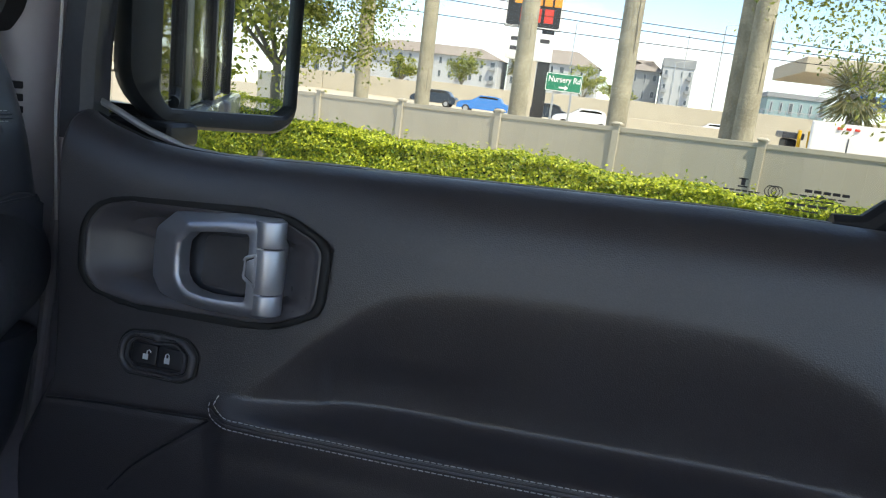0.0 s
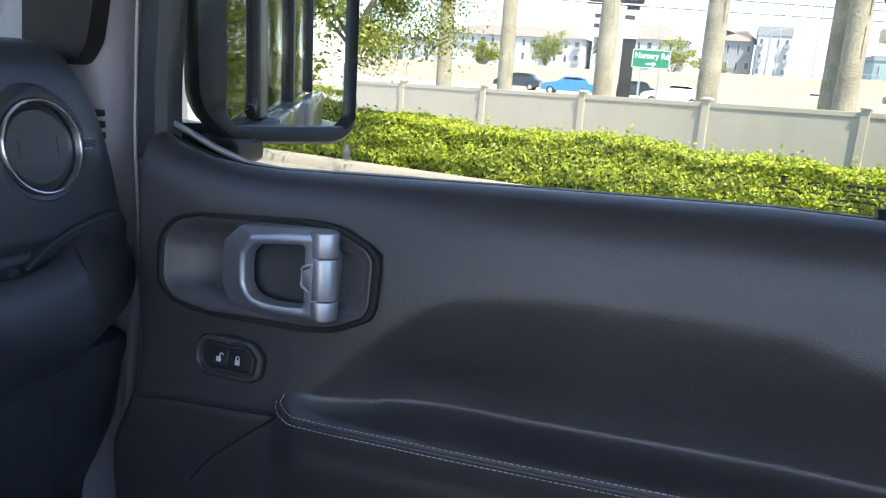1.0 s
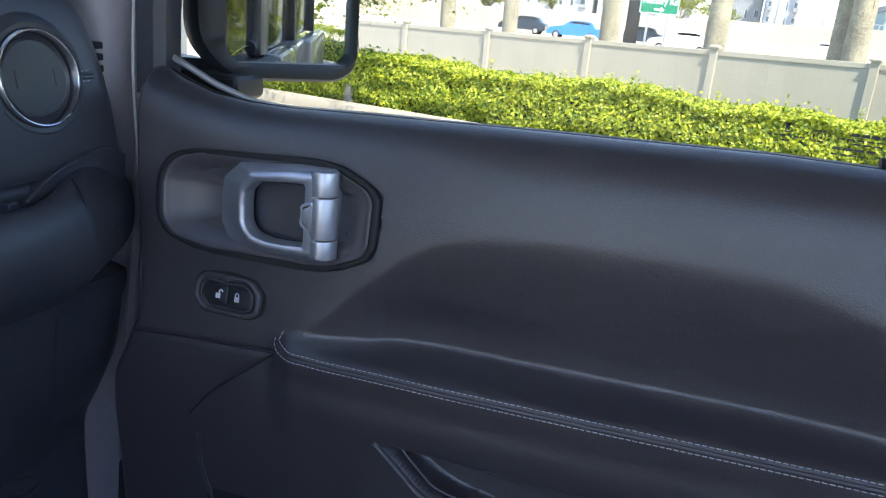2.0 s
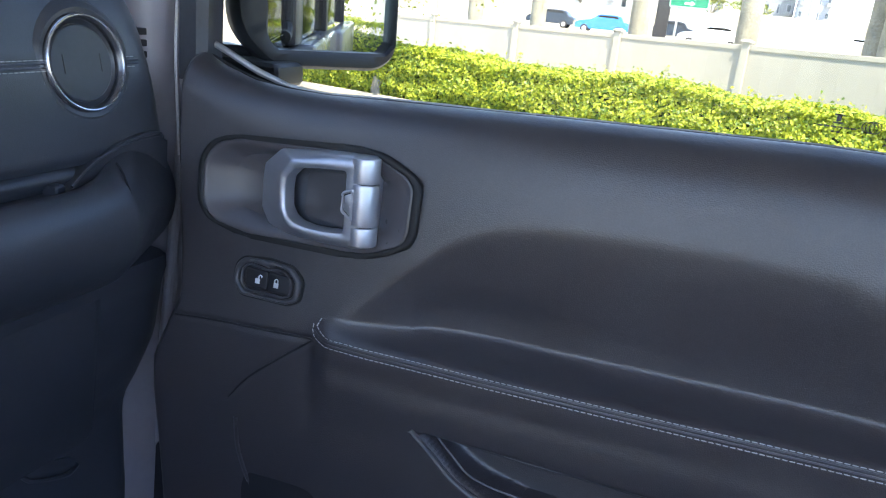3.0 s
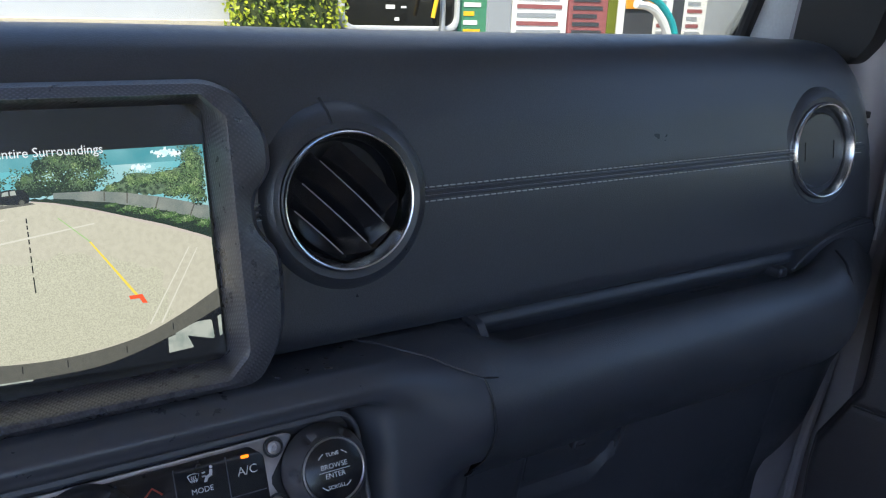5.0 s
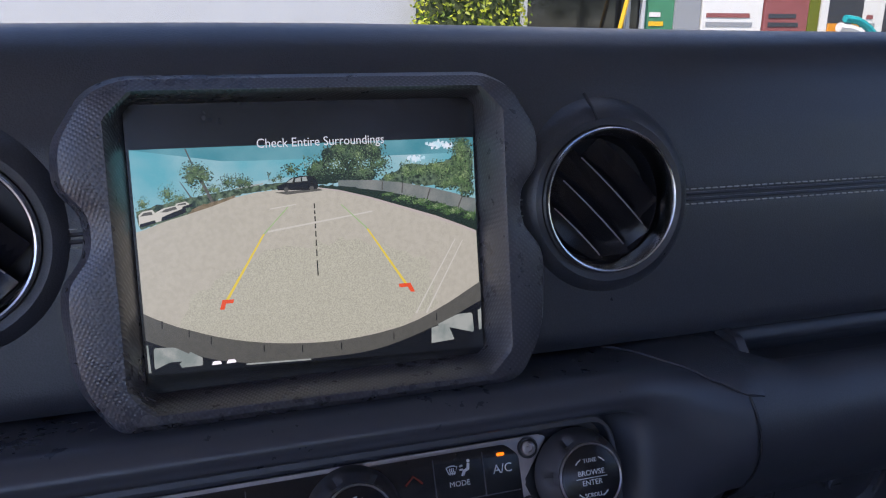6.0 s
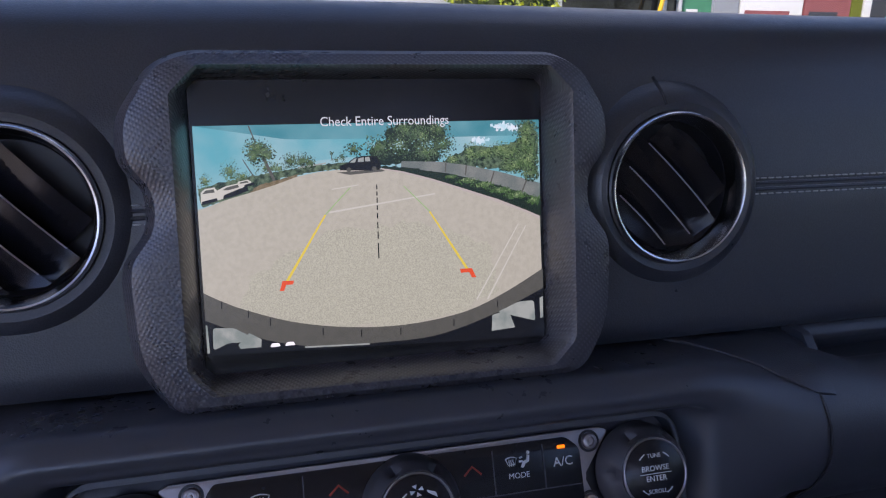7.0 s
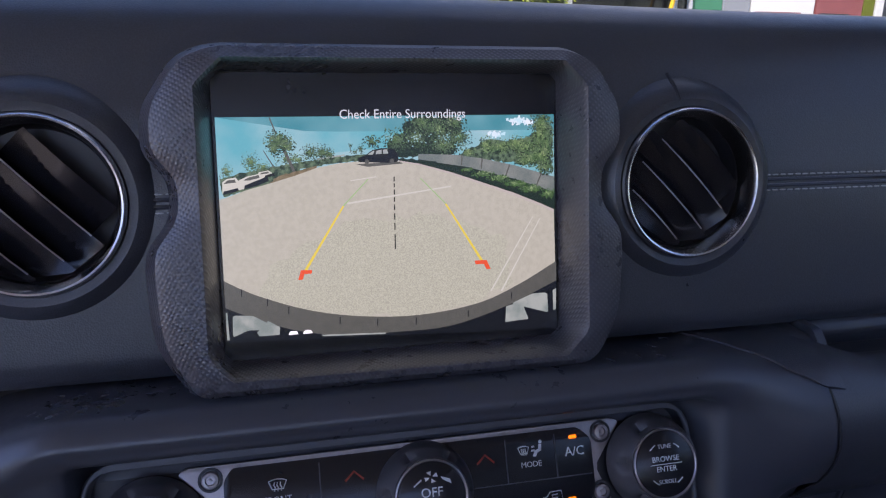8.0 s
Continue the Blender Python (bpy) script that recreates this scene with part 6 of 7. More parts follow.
along("car_park", lambda y: -14.0, 20.0, -40, 30, -0.03, ASPHALT, "pale worn tarmac car park", "car park")
along("car_park_edge", lambda y: hedge_x(y) - 3.0, 2.76, -24, 12, -0.026, ASPHALT, "pale worn tarmac beside the kerb", "car park")
along("lawn", lambda y: hedge_x(y) + 0.02, 5.2, -24, 11, lambda x: land(x, 0) + 0.02, LAWN, "dry grass strip behind the hedge", "grass")
rows = []
for y in np.linspace(-24, 11, 48):
    x = hedge_x(y)
    rows.append([(x + a, y, z) for a, z in ((-0.26, -0.03), (-0.25, 0.08), (-0.235, 0.10), (-0.10, 0.104), (-0.09, 0.04))])
v, f = loft(rows)
tagged(raw("kerb", v, f, KERB, None, smooth=40), "pale concrete kerb along the hedge", "kerb", kind="structure")
for k in range(9):
    y = -9 + 2.75 * k
    flat_line = box(hedge_x(y) - 5.2, hedge_x(y) - 0.5, y - 0.05, y + 0.05, -0.0235, -0.0225)
    tagged(part("parking_line", flat_line, MARK_WHITE, None), "white painted parking line on tarmac", "parking line", "parking lines", "structure")


def leaves(count, place, size, seed, droop=0.3):
    """Verts and faces of small folded leaves; place(r) gives a point and the way that the leaf faces."""
    r = np.random.RandomState(seed)
    verts, faces = [], []
    for i in range(count):
        p, out = place(r)
        d = np.array(out) + r.normal(0, 0.55, 3)
        d /= np.linalg.norm(d) + 1e-9
        a = np.cross(d, r.normal(0, 1, 3))
        a /= np.linalg.norm(a) + 1e-9
        b = np.cross(d, a)
        s = size * r.uniform(0.6, 1.3)
        n = len(verts)
        verts += [p - a * s * 0.5, p + b * s * 0.28 + d * s * 0.08, p + a * s * 0.5, p - b * s * 0.28 + d * s * 0.08]
        faces.append((n, n + 1, n + 2, n + 3))
    return verts, faces


def hedge_place(y0, y1):
    def place(r):
        y = r.uniform(y0, y1)
        x0 = hedge_x(y)
        lump = 0.09 * noise.noise((y * 0.9, 0.3, 1.7)) + 0.05 * noise.noise((y * 3.1, 5.0, 2.0))
        top = 0.64 + lump + 0.012 * (y < 0) * -y
        k = r.uniform()
        if k < 0.52:
            z = r.uniform(0.08, top)
            p, o = (x0 + 0.05 - 0.05 * math.sin(math.pi * z / top) + 0.05 * noise.noise((y * 4, z * 5, 0)) + abs(r.normal(0, 0.03)), y, z), (-1, 0, 0.35)
        else:
            a = r.uniform(0, 1.05)
            p, o = (x0 + a, y, top + 0.06 * noise.noise((x0 + a * 3, y * 3, 4)) - abs(r.normal(0, 0.035)) + (0.10 * r.uniform() if r.uniform() < 0.03 else 0)), (-0.25, 0, 1)
        return np.array(p), o
    return place


hedge = thing("hedge", (8.0, 1.0, 0.0), "clipped sunlit yellow-green hedge along the kerb", "hedge", kind="stuff")
# a dark solid inside stands in for the shade between the leaves
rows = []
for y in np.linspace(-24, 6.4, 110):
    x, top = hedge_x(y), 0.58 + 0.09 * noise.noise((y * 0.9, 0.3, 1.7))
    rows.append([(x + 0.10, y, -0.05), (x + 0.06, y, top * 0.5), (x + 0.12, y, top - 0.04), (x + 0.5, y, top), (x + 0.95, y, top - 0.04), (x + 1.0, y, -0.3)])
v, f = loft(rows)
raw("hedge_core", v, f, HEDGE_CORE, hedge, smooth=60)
v, f = leaves(52000, hedge_place(-2.6, 6.4), 0.052, 11)
raw("hedge_leaves", v, f, HEDGE_LEAF, hedge, smooth=0)
v, f = leaves(20000, hedge_place(-24, -2.6), 0.07, 12)
raw("hedge_leaves", v, f, HEDGE_LEAF, hedge, smooth=0)
r_ = random.Random(4)
for k in range(16):
    y = r_.uniform(-2.2, 5.8)
    x, h = hedge_x(y) + r_.uniform(0.15, 0.7), r_.uniform(0.08, 0.2)
    top = 0.62 + 0.09 * noise.noise((y * 0.9, 0.3, 1.7))
    pts = [(x, y, top - 0.05), (x + r_.uniform(-0.02, 0.02), y + r_.uniform(-0.03, 0.03), top + h * 0.6), (x + r_.uniform(-0.03, 0.03), y + r_.uniform(-0.05, 0.05), top + h)]
    v, f = leaves(16, lambda r: (np.array(pts[0]) + (np.array(pts[2]) - np.array(pts[0])) * r.uniform(0.2, 1.0) + r.normal(0, 0.012, 3), (0, 0, 1)), 0.045, 40 + k)
    raw("hedge_shoot", v, f, HEDGE_LEAF, hedge, smooth=0)

# fence of vinyl panels between capped posts
FENCE0, FENCE_STEP = Vector((16.63, 7.223, 0.961)), Vector((-0.923, -2.254, 0.0533))
fence = thing("fence", FENCE0 + Vector((0, 0, -2.5)), "tall beige vinyl panel fence with capped posts", "fence", kind="structure")
along_f = Vector((FENCE_STEP.x, FENCE_STEP.y, 0)).normalized()
for k in range(-3, 17):
    p = FENCE0 + FENCE_STEP * k
    m = facing((p.x, p.y, p.z), along_f, (0, 0, 1))
    part("fence_post", box(-0.063, 0.063, -2.2, -0.035, -0.063, 0.063, 0.006, 1, m=m), VINYL_FENCE, fence)
    part("post_cap", box(-0.085, 0.085, -0.04, -0.008, -0.085, 0.085, 0.010, 2, m=m), VINYL_FENCE, fence)
    part("post_cap", prism([(-0.06, -0.06), (0.06, -0.06), (0.06, 0.06), (-0.06, 0.06)], 0.022, 0.015, 1, m=facing((p.x, p.y, p.z - 0.010), along_f, (-along_f.y, along_f.x, 0))), VINYL_FENCE, fence)
    n_ = FENCE0 + FENCE_STEP * (k + 1)
    L = (n_ - p).length
    mp = facing((p.x, p.y, p.z), (n_ - p), (0, 0, 1))
    part("top_rail", box(0.063, L - 0.063, -0.155, -0.075, -0.028, 0.028, 0.005, 1, m=mp), VINYL_FENCE, fence)
    for j in range(8):
        a, b = 0.066 + (L - 0.132) * j / 8, 0.066 + (L - 0.132) * (j + 1) / 8
        part("fence_board", box(a + 0.0006, b - 0.0006, -2.1, -0.15, -0.014, 0.014, 0.0012, 1, m=mp), VINYL_FENCE, fence)


# wooden utility poles
def pole(x, y, r, top, lean=(0, 0), z0=-0.6):
    ob = thing("utility_pole", (x, y, z0), "tall weathered wooden utility pole behind the fence", "utility pole", "utility poles")
    pts = [(x + lean[0] * k / 6, y + lean[1] * k / 6, z0 + (top - z0) * k / 6) for k in range(7)]
    part("shaft", tube(pts, [r * (1.06 - 0.2 * k / 6) for k in range(7)], 16), WOOD_POLE, ob)
    rr = random.Random(int(x * 100))
    for k in range(5):
        a = rr.uniform(2.2, 4.0)
        z = rr.uniform(0.6, 3.2)
        part("split", box(-0.004, 0.004, -0.25, 0.25, r * 0.93, r * 1.0, m=facing((x, y, z), (-math.sin(a), math.cos(a), 0), (0, 0, 1))), BARK, ob)
    return ob


for x, y, r, top in ((17.2, 6.45, 0.17, 9.5), (17.0, 4.907, 0.165, 10), (16.0, 2.566, 0.185, 10.5), (15.0, 0.517, 0.185, 10.5), (14.0, -1.62, 0.175, 10), (14.5, -1.45, 0.17, 10)):
    pole(x, y, r, top, (0.0, 0.08))
wires = thing("overhead_wires", (16, 0, 6.0), "thin black overhead wires between poles", "wires")
for z0, z1, sag in ((5.1, 3.8, 0.5), (4.8, 3.65, 0.5), (6.1, 5.5, 0.4), (4.05, 3.4, 0.3)):
    pts = [(26 - 0.2 * t, 14 - 34 * t, z0 + (z1 - z0) * t - 4 * sag * t * (1 - t)) for t in np.linspace(0, 1, 20)]
    part("wire", tube(pts, 0.014, 5), RUBBER, wires)


# ---- trees ----
def tree(name, at, height, r, crown_at, crown_r, count, leaf, mat, label, seed, limbs=7, group=""):
    ob = thing(name, at, label, "tree", group)
    rr = random.Random(seed)
    base, c = Vector(at), Vector(crown_at)
    fork = base + Vector((0.03, 0.05, height))
    bm = tube([base, base.lerp(fork, 0.3) + Vector((0.02, -0.02, 0)), base.lerp(fork, 0.7) + Vector((-0.02, 0.03, 0)), fork], [r * 1.25, r, r * 0.9, r * 0.75], 12)
    clumps = []
    for k in range(limbs):
        a = 2 * math.pi * k / limbs + rr.uniform(-0.4, 0.4)
        e = c + Vector((crown_r[0] * 0.72 * math.cos(a), crown_r[1] * 0.72 * math.sin(a), crown_r[2] * rr.uniform(-0.5, 0.7)))
        mid = fork.lerp(e, 0.5) + Vector((0, 0, 0.15))
        tube([fork - Vector((0, 0, 0.05)), mid, e], [r * 0.5, r * 0.28, r * 0.08], 7, bm)
        for j in range(4):
            q = mid.lerp(e, rr.uniform(0.2, 1.2)) + Vector((rr.uniform(-0.4, 0.4) * crown_r[0], rr.uniform(-0.4, 0.4) * crown_r[1], rr.uniform(-0.45, 0.45) * crown_r[2]))
            tube([mid.lerp(e, 0.4), (mid.lerp(e, 0.6) + q) / 2, q], [r * 0.16, r * 0.1, r * 0.03], 5, bm)
            clumps.append((q, rr.uniform(0.22, 0.42)))
    part("trunk", bm, BARK, ob, smooth=60)
    for k in range(int(limbs * 6)):
        d = Vector((rr.gauss(0, 1), rr.gauss(0, 1), rr.gauss(0, 1))).normalized() * rr.uniform(0.35, 1.0)
        clumps.append((c + Vector((d.x * crown_r[0], d.y * crown_r[1], d.z * crown_r[2])), rr.uniform(0.14, 0.34)))
    size = sum(crown_r) / 3

    def place(g):
        q, s = clumps[g.randint(len(clumps))]
        o = g.normal(0, 0.5, 3) * s * size
        o[2] *= 0.75
        return np.array(q) + o, o / (np.linalg.norm(o) + 1e-6) + (0, 0, 0.4)
    v, f = leaves(count, place, leaf, seed)
    raw("crown", v, f, mat, ob, smooth=0)
    return ob


tree("tree", (8.98, 4.60, 0.03), 1.65, 0.085, (9.3, 4.50, 2.65), (1.6, 1.75, 1.55), 40000, 0.052, OAK_LEAF, "young oak tree with open crown in the hedge", 21)
tree("tree", (9.4, -4.0, 0.0), 2.2, 0.10, (9.2, -3.25, 2.95), (1.7, 2.0, 1.65), 18000, 0.058, OAK_LEAF, "oak tree with hanging twigs above the hedge", 22)
tree("tree", (6.2, -8.6, 0.0), 1.7, 0.11, (6.1, -8.6, 2.35), (1.7, 1.9, 1.6), 20000, 0.075, OAK_LEAF, "oak tree beside the car park kerb", 23, group="trees behind the car")
tree("tree", (7.2, -6.0, 0.0), 1.3, 0.10, (7.2, -6.0, 2.3), (1.4, 1.5, 1.4), 24000, 0.055, OAK_LEAF, "oak tree beside the car park kerb", 31, group="trees behind the car")
tree("tree", (3.7, -13.6, 0.0), 1.5, 0.12, (3.4, -13.4, 2.5), (1.8, 2.0, 1.9), 12000, 0.12, OAK_LEAF, "oak tree beside the car park kerb", 24, group="trees behind the car")
tree("tree", (1.4, -20, 0.0), 1.8, 0.14, (1.2, -20, 4.0), (2.8, 2.6, 2.6), 7000, 0.2, OAK_LEAF, "broad tree at the end of the car park", 25, group="trees behind the car")
tree("tree", (97.5, 23.0, -0.3), 2.4, 0.2, (97.5, 23.0, 4.2), (2.1, 2.2, 2.0), 2600, 0.28, LIME_LEAF, "round yellow-green roadside tree", 27, 5, "roadside trees")
tree("tree", (95.4, 30.5, -0.3), 2.0, 0.2, (95.4, 30.5, 3.3), (1.8, 2.2, 1.5), 2200, 0.28, OAK_LEAF, "dull green roadside tree", 28, 5, "roadside trees")
tree("tree", (99.8, 7.8, -0.3), 2.4, 0.2, (99.8, 7.8, 4.6), (2.3, 2.8, 1.9), 2600, 0.28, OAK_LEAF, "green roadside tree behind the road sign", 29, 5, "roadside trees")
tree("tree", (96.0, 3.4, -0.3), 2.0, 0.2, (96.0, 3.4, 3.2), (2.0, 2.0, 1.3), 1500, 0.28, LIME_LEAF, "small yellow-green roadside tree", 30, 5, "roadside trees")


def palm(at, height, r, seed, label, leaf=1.4):
    ob = thing("palm_tree", at, label, "palm tree", "palms")
    rr = random.Random(seed)
    b = Vector(at)
    top = b + Vector((0.1, 0.1, height))
    part("trunk", tube([b, b.lerp(top, 0.5), top], [r, r * 0.85, r * 0.8], 10), BARK, ob)
    verts, faces = [], []
    for k in range(95):
        a, e = rr.uniform(0, 6.28), rr.uniform(-0.9, 1.2)
        d = Vector((math.cos(a) * math.cos(e), math.sin(a) * math.cos(e), math.sin(e)))
        s = d.cross(Vector((0, 0, 1))).normalized()
        tip = top + d * leaf * rr.uniform(0.7, 1.1)
        for j in range(9):
            w = (j - 4) / 4
            q = top + d * leaf * 0.35
            t = tip + s * w * leaf * 0.42 - Vector((0, 0, abs(w) * 0.25 * leaf + 0.1)) - d * abs(w) * leaf * 0.25
            n = len(verts)
            verts += [q + s * 0.02, q - s * 0.02, t - s * 0.022, t + s * 0.022]
            faces.append((n, n + 1, n + 2, n + 3))
    raw("fronds", verts, faces, PALM_LEAF, ob, smooth=0)


palm((24.6, -5.8, -0.5), 3.1, 0.16, 5, "shaggy cabbage palm beyond the fence", 1.25)
palm((110, 18.5, -0.3), 5.8, 0.2, 6, "small palm in front of the apartments", 1.6)

# ---- road, barrier, signs and cars ----
rows = [[(x, y, -0.42 + 0.002 * (x - 60)) for x in np.linspace(56, 82, 6)] for y in np.linspace(-250, 250, 12)]
v, f = loft(rows)
tagged(raw("road", v, f, CONCRETE, None, smooth=0), "pale concrete highway below the car park", "road", kind="structure")
barrier = thing("road_barrier", (88, 20, -0.4), "long pale concrete barrier beside the highway", "barrier", kind="structure")
for k in range(26):
    y = -130 + 12 * k
    part("barrier_panel", box(88, 88.35, y + 0.03, y + 11.97, -0.5, 1.66 + 0.022 * max(0.0, 30.0 - y), 0.02, 1), CONCRETE, barrier)
wall2 = thing("ramp_wall", (84, -30, -0.4), "low pale ramp wall with railing", "wall", kind="structure")
part("ramp_panel", box(76, 76.3, -60, 2.0, -0.5, 0.75, 0.02, 1), CONCRETE, wall2)
for k in range(16):
    part("ramp_railing_post", box(88.1, 88.2, -9.6 - 0.6 * k, -9.53 - 0.6 * k, 2.4, 3.3), GALV, wall2)
part("ramp_rail", box(88.1, 88.2, -19.6, -9.1, 3.26, 3.34), GALV, wall2)

sign = thing("road_sign", (39.9, 4.2, -0.5), "green direction sign on two steel posts", "road sign")
SG = facing((39.9, 4.18, 2.33), (0.12, -0.99, 0), (0, 0, 1))
part("sign_panel", prism(rounded([(-0.92, -0.46), (0.92, -0.46), (0.92, 0.46), (-0.92, 0.46)], 0.08), 0.03, m=SG), SIGN_GREEN, sign, "green sign sheet")
o_, i_ = rounded([(-0.90, -0.44), (0.90, -0.44), (0.90, 0.44), (-0.90, 0.44)], 0.08), rounded([(-0.865, -0.405), (0.865, -0.405), (0.865, 0.405), (-0.865, 0.405)], 0.06)
part("sign_border", prism(o_, 0.006, m=SG @ Matrix.Translation((0, 0, 0.03)), hole=i_), MARK_WHITE, sign)
lettering("word", "Nursery Rd", 0.40, SG @ Matrix.Translation((0.02, 0.14, 0.036)), MARK_WHITE, sign, depth=0.003, stretch=0.86, bold=0.008)
flat("arrow", [(-0.22, -0.20), (0.08, -0.20), (0.08, -0.11), (0.27, -0.245), (0.08, -0.38), (0.08, -0.29), (-0.22, -0.29)], SG, MARK_WHITE, sign, w=0.036)
for s in (-0.45, 0.45):
    p = SG @ Vector((s, 0, -0.04))
    part("sign_post", box(p.x - 0.05, p.x + 0.05, p.y - 0.05, p.y + 0.05, -0.55, 2.75), GALV, sign)

motel = thing("pylon_sign", (44.6, 6.9, -0.5), "tall roadside pylon sign with black and white panels", "sign")
MS = facing((44.6, 6.90, 5.22), (0.16, -0.987, 0), (0, 0, 1))
part("sign_box", box(-1.6, 1.6, 0.0, 3.0, -0.5, 0.0, 0.12, 3, m=MS), SIGN_BLACK, motel, "black sign box with coloured blocks")
o_, i_ = rounded([(-1.58, 0.02), (1.58, 0.02), (1.58, 2.98), (-1.58, 2.98)], 0.15), rounded([(-1.50, 0.10), (1.50, 0.10), (1.50, 2.90), (-1.50, 2.90)], 0.12)
part("sign_trim", prism(o_, 0.03, m=MS @ Matrix.Translation((0, 0, 0.0)), hole=i_), SIGN_WHITE, motel)
for k in range(5):
    u = -1.15 + 0.56 * k
    part("sign_block", box(u, u + 0.44, 1.28, 1.95, 0.004, 0.03, 0.02, 1, m=MS), SIGN_ORANGE, motel, "orange block")
for k in range(3):
    u = -0.75 + 0.68 * k
    part("sign_block", box(u, u + 0.50, 0.36, 1.12, 0.004, 0.03, 0.02, 1, m=MS), SIGN_RED, motel, "red block")
part("reader_board", box(-1.35, 1.35, -1.75, -0.22, -0.4, 0.0, 0.03, 2, m=MS), SIGN_WHITE, motel, "white reader board")
for u0, u1, v0 in ((-1.1, -0.1, -0.62), (0.55, 1.1, -0.62), (-1.1, 0.2, -1.15)):
    part("board_bar", box(u0, u1, v0 - 0.11, v0 + 0.11, 0.002, 0.012, m=MS), MARK_BLACK, motel)
part("sign_shaft", box(0.6, 1.3, -5.75, 0.1, -0.45, -0.05, 0.03, 1, m=MS), SIGN_BLACK, motel)
part("sign_column", box(-0.55, 0.55, -5.75, -1.7, -0.42, -0.02, 0.03, 1, m=MS), CONCRETE, motel, "beige sign column")


def car(name, at, turn, paint, label):
    """A small car seen from afar: body, glass, four wheels, lamps."""
    ob = thing(name, at, label, "car", "cars on the highway")
    m = pose(*at, 0, 0, turn)
    prof = [(-2.2, 0.35), (-2.25, 0.75), (-2.1, 0.95), (-1.75, 1.02), (-1.45, 1.42), (-0.9, 1.52), (0.25, 1.50), (0.95, 1.05), (1.9, 0.90), (2.2, 0.70), (2.22, 0.35)]
    rows = []
    for x, k in ((-0.86, 0.0), (-0.84, 0.02), (-0.70, 0.04), (0.70, 0.04), (0.84, 0.02), (0.86, 0.0)):
        rows.append([tuple(m @ Vector((x * (0.86 if z > 1.1 else 1.0), y, z + (k if z > 0.5 else 0)))) for y, z in prof])
    vv, ff = loft(rows)
    n = len(prof)
    ff += [tuple(range(n)), tuple(range(5 * n, 6 * n))]
    body = raw("body", vv, ff, paint, ob, smooth=30)
    for s in (-1, 1):
        part("side_glass", prism([(-1.40, 1.06), (-1.25, 1.40), (-0.85, 1.47), (0.2, 1.45), (0.72, 1.06)], 0.02, m=m @ facing((s * 0.785, 0, 0), (0, 1, 0), (0, 0, 1)) @ Matrix.Translation((0, 0, -0.01))), DARK_GLASS, body)
    for x in (-0.80, 0.80):
        for y in (-1.35, 1.4):
            mw = m @ facing((x, y, 0.33), (0, 1, 0), (0, 0, 1))
            w = part("wheel", lathe([(0.0, -0.1), (0.30, -0.1), (0.33, -0.08), (0.33, 0.08), (0.30, 0.1), (0.0, 0.1)], 20, mw), RUBBER, ob)
            part("rim", lathe([(0.0, 0.115 if x > 0 else -0.115), (0.2, 0.11 if x > 0 else -0.11), (0.21, 0.09 if x > 0 else -0.09)], 14, mw), GALV, w)
    part("screen_glass", prism([(-0.62, 0), (0.62, 0), (0.56, 0.70), (-0.56, 0.70)], 0.02, m=m @ facing((0, 0.93, 1.10), (1, 0, 0), (0, -0.83, 0.56))), DARK_GLASS, body)
    part("rear_glass", prism([(-0.60, 0), (0.60, 0), (0.55, 0.42), (-0.55, 0.42)], 0.02, m=m @ facing((0, -1.74, 1.07), (-1, 0, 0), (0, 0.62, 0.78))), DARK_GLASS, body)
    return ob


car("car", (65.8, 13.4, -0.4), 4, BLUE_PAINT, "small blue hatchback on the highway")
car("car", (69.0, 8.7, -0.4), 2, BLACK_PAINT, "dark saloon car on the highway")
car("car", (58.0, 4.3, -0.42), 8, WHITE_PAINT, "white car on the highway by the sign")
car("car", (72.0, 19.5, -0.4), 2, BLACK_PAINT, "black car on the far lane")
car("car", (79.0, -6.5, -0.38), 2, WHITE_PAINT, "white car on the far lane")


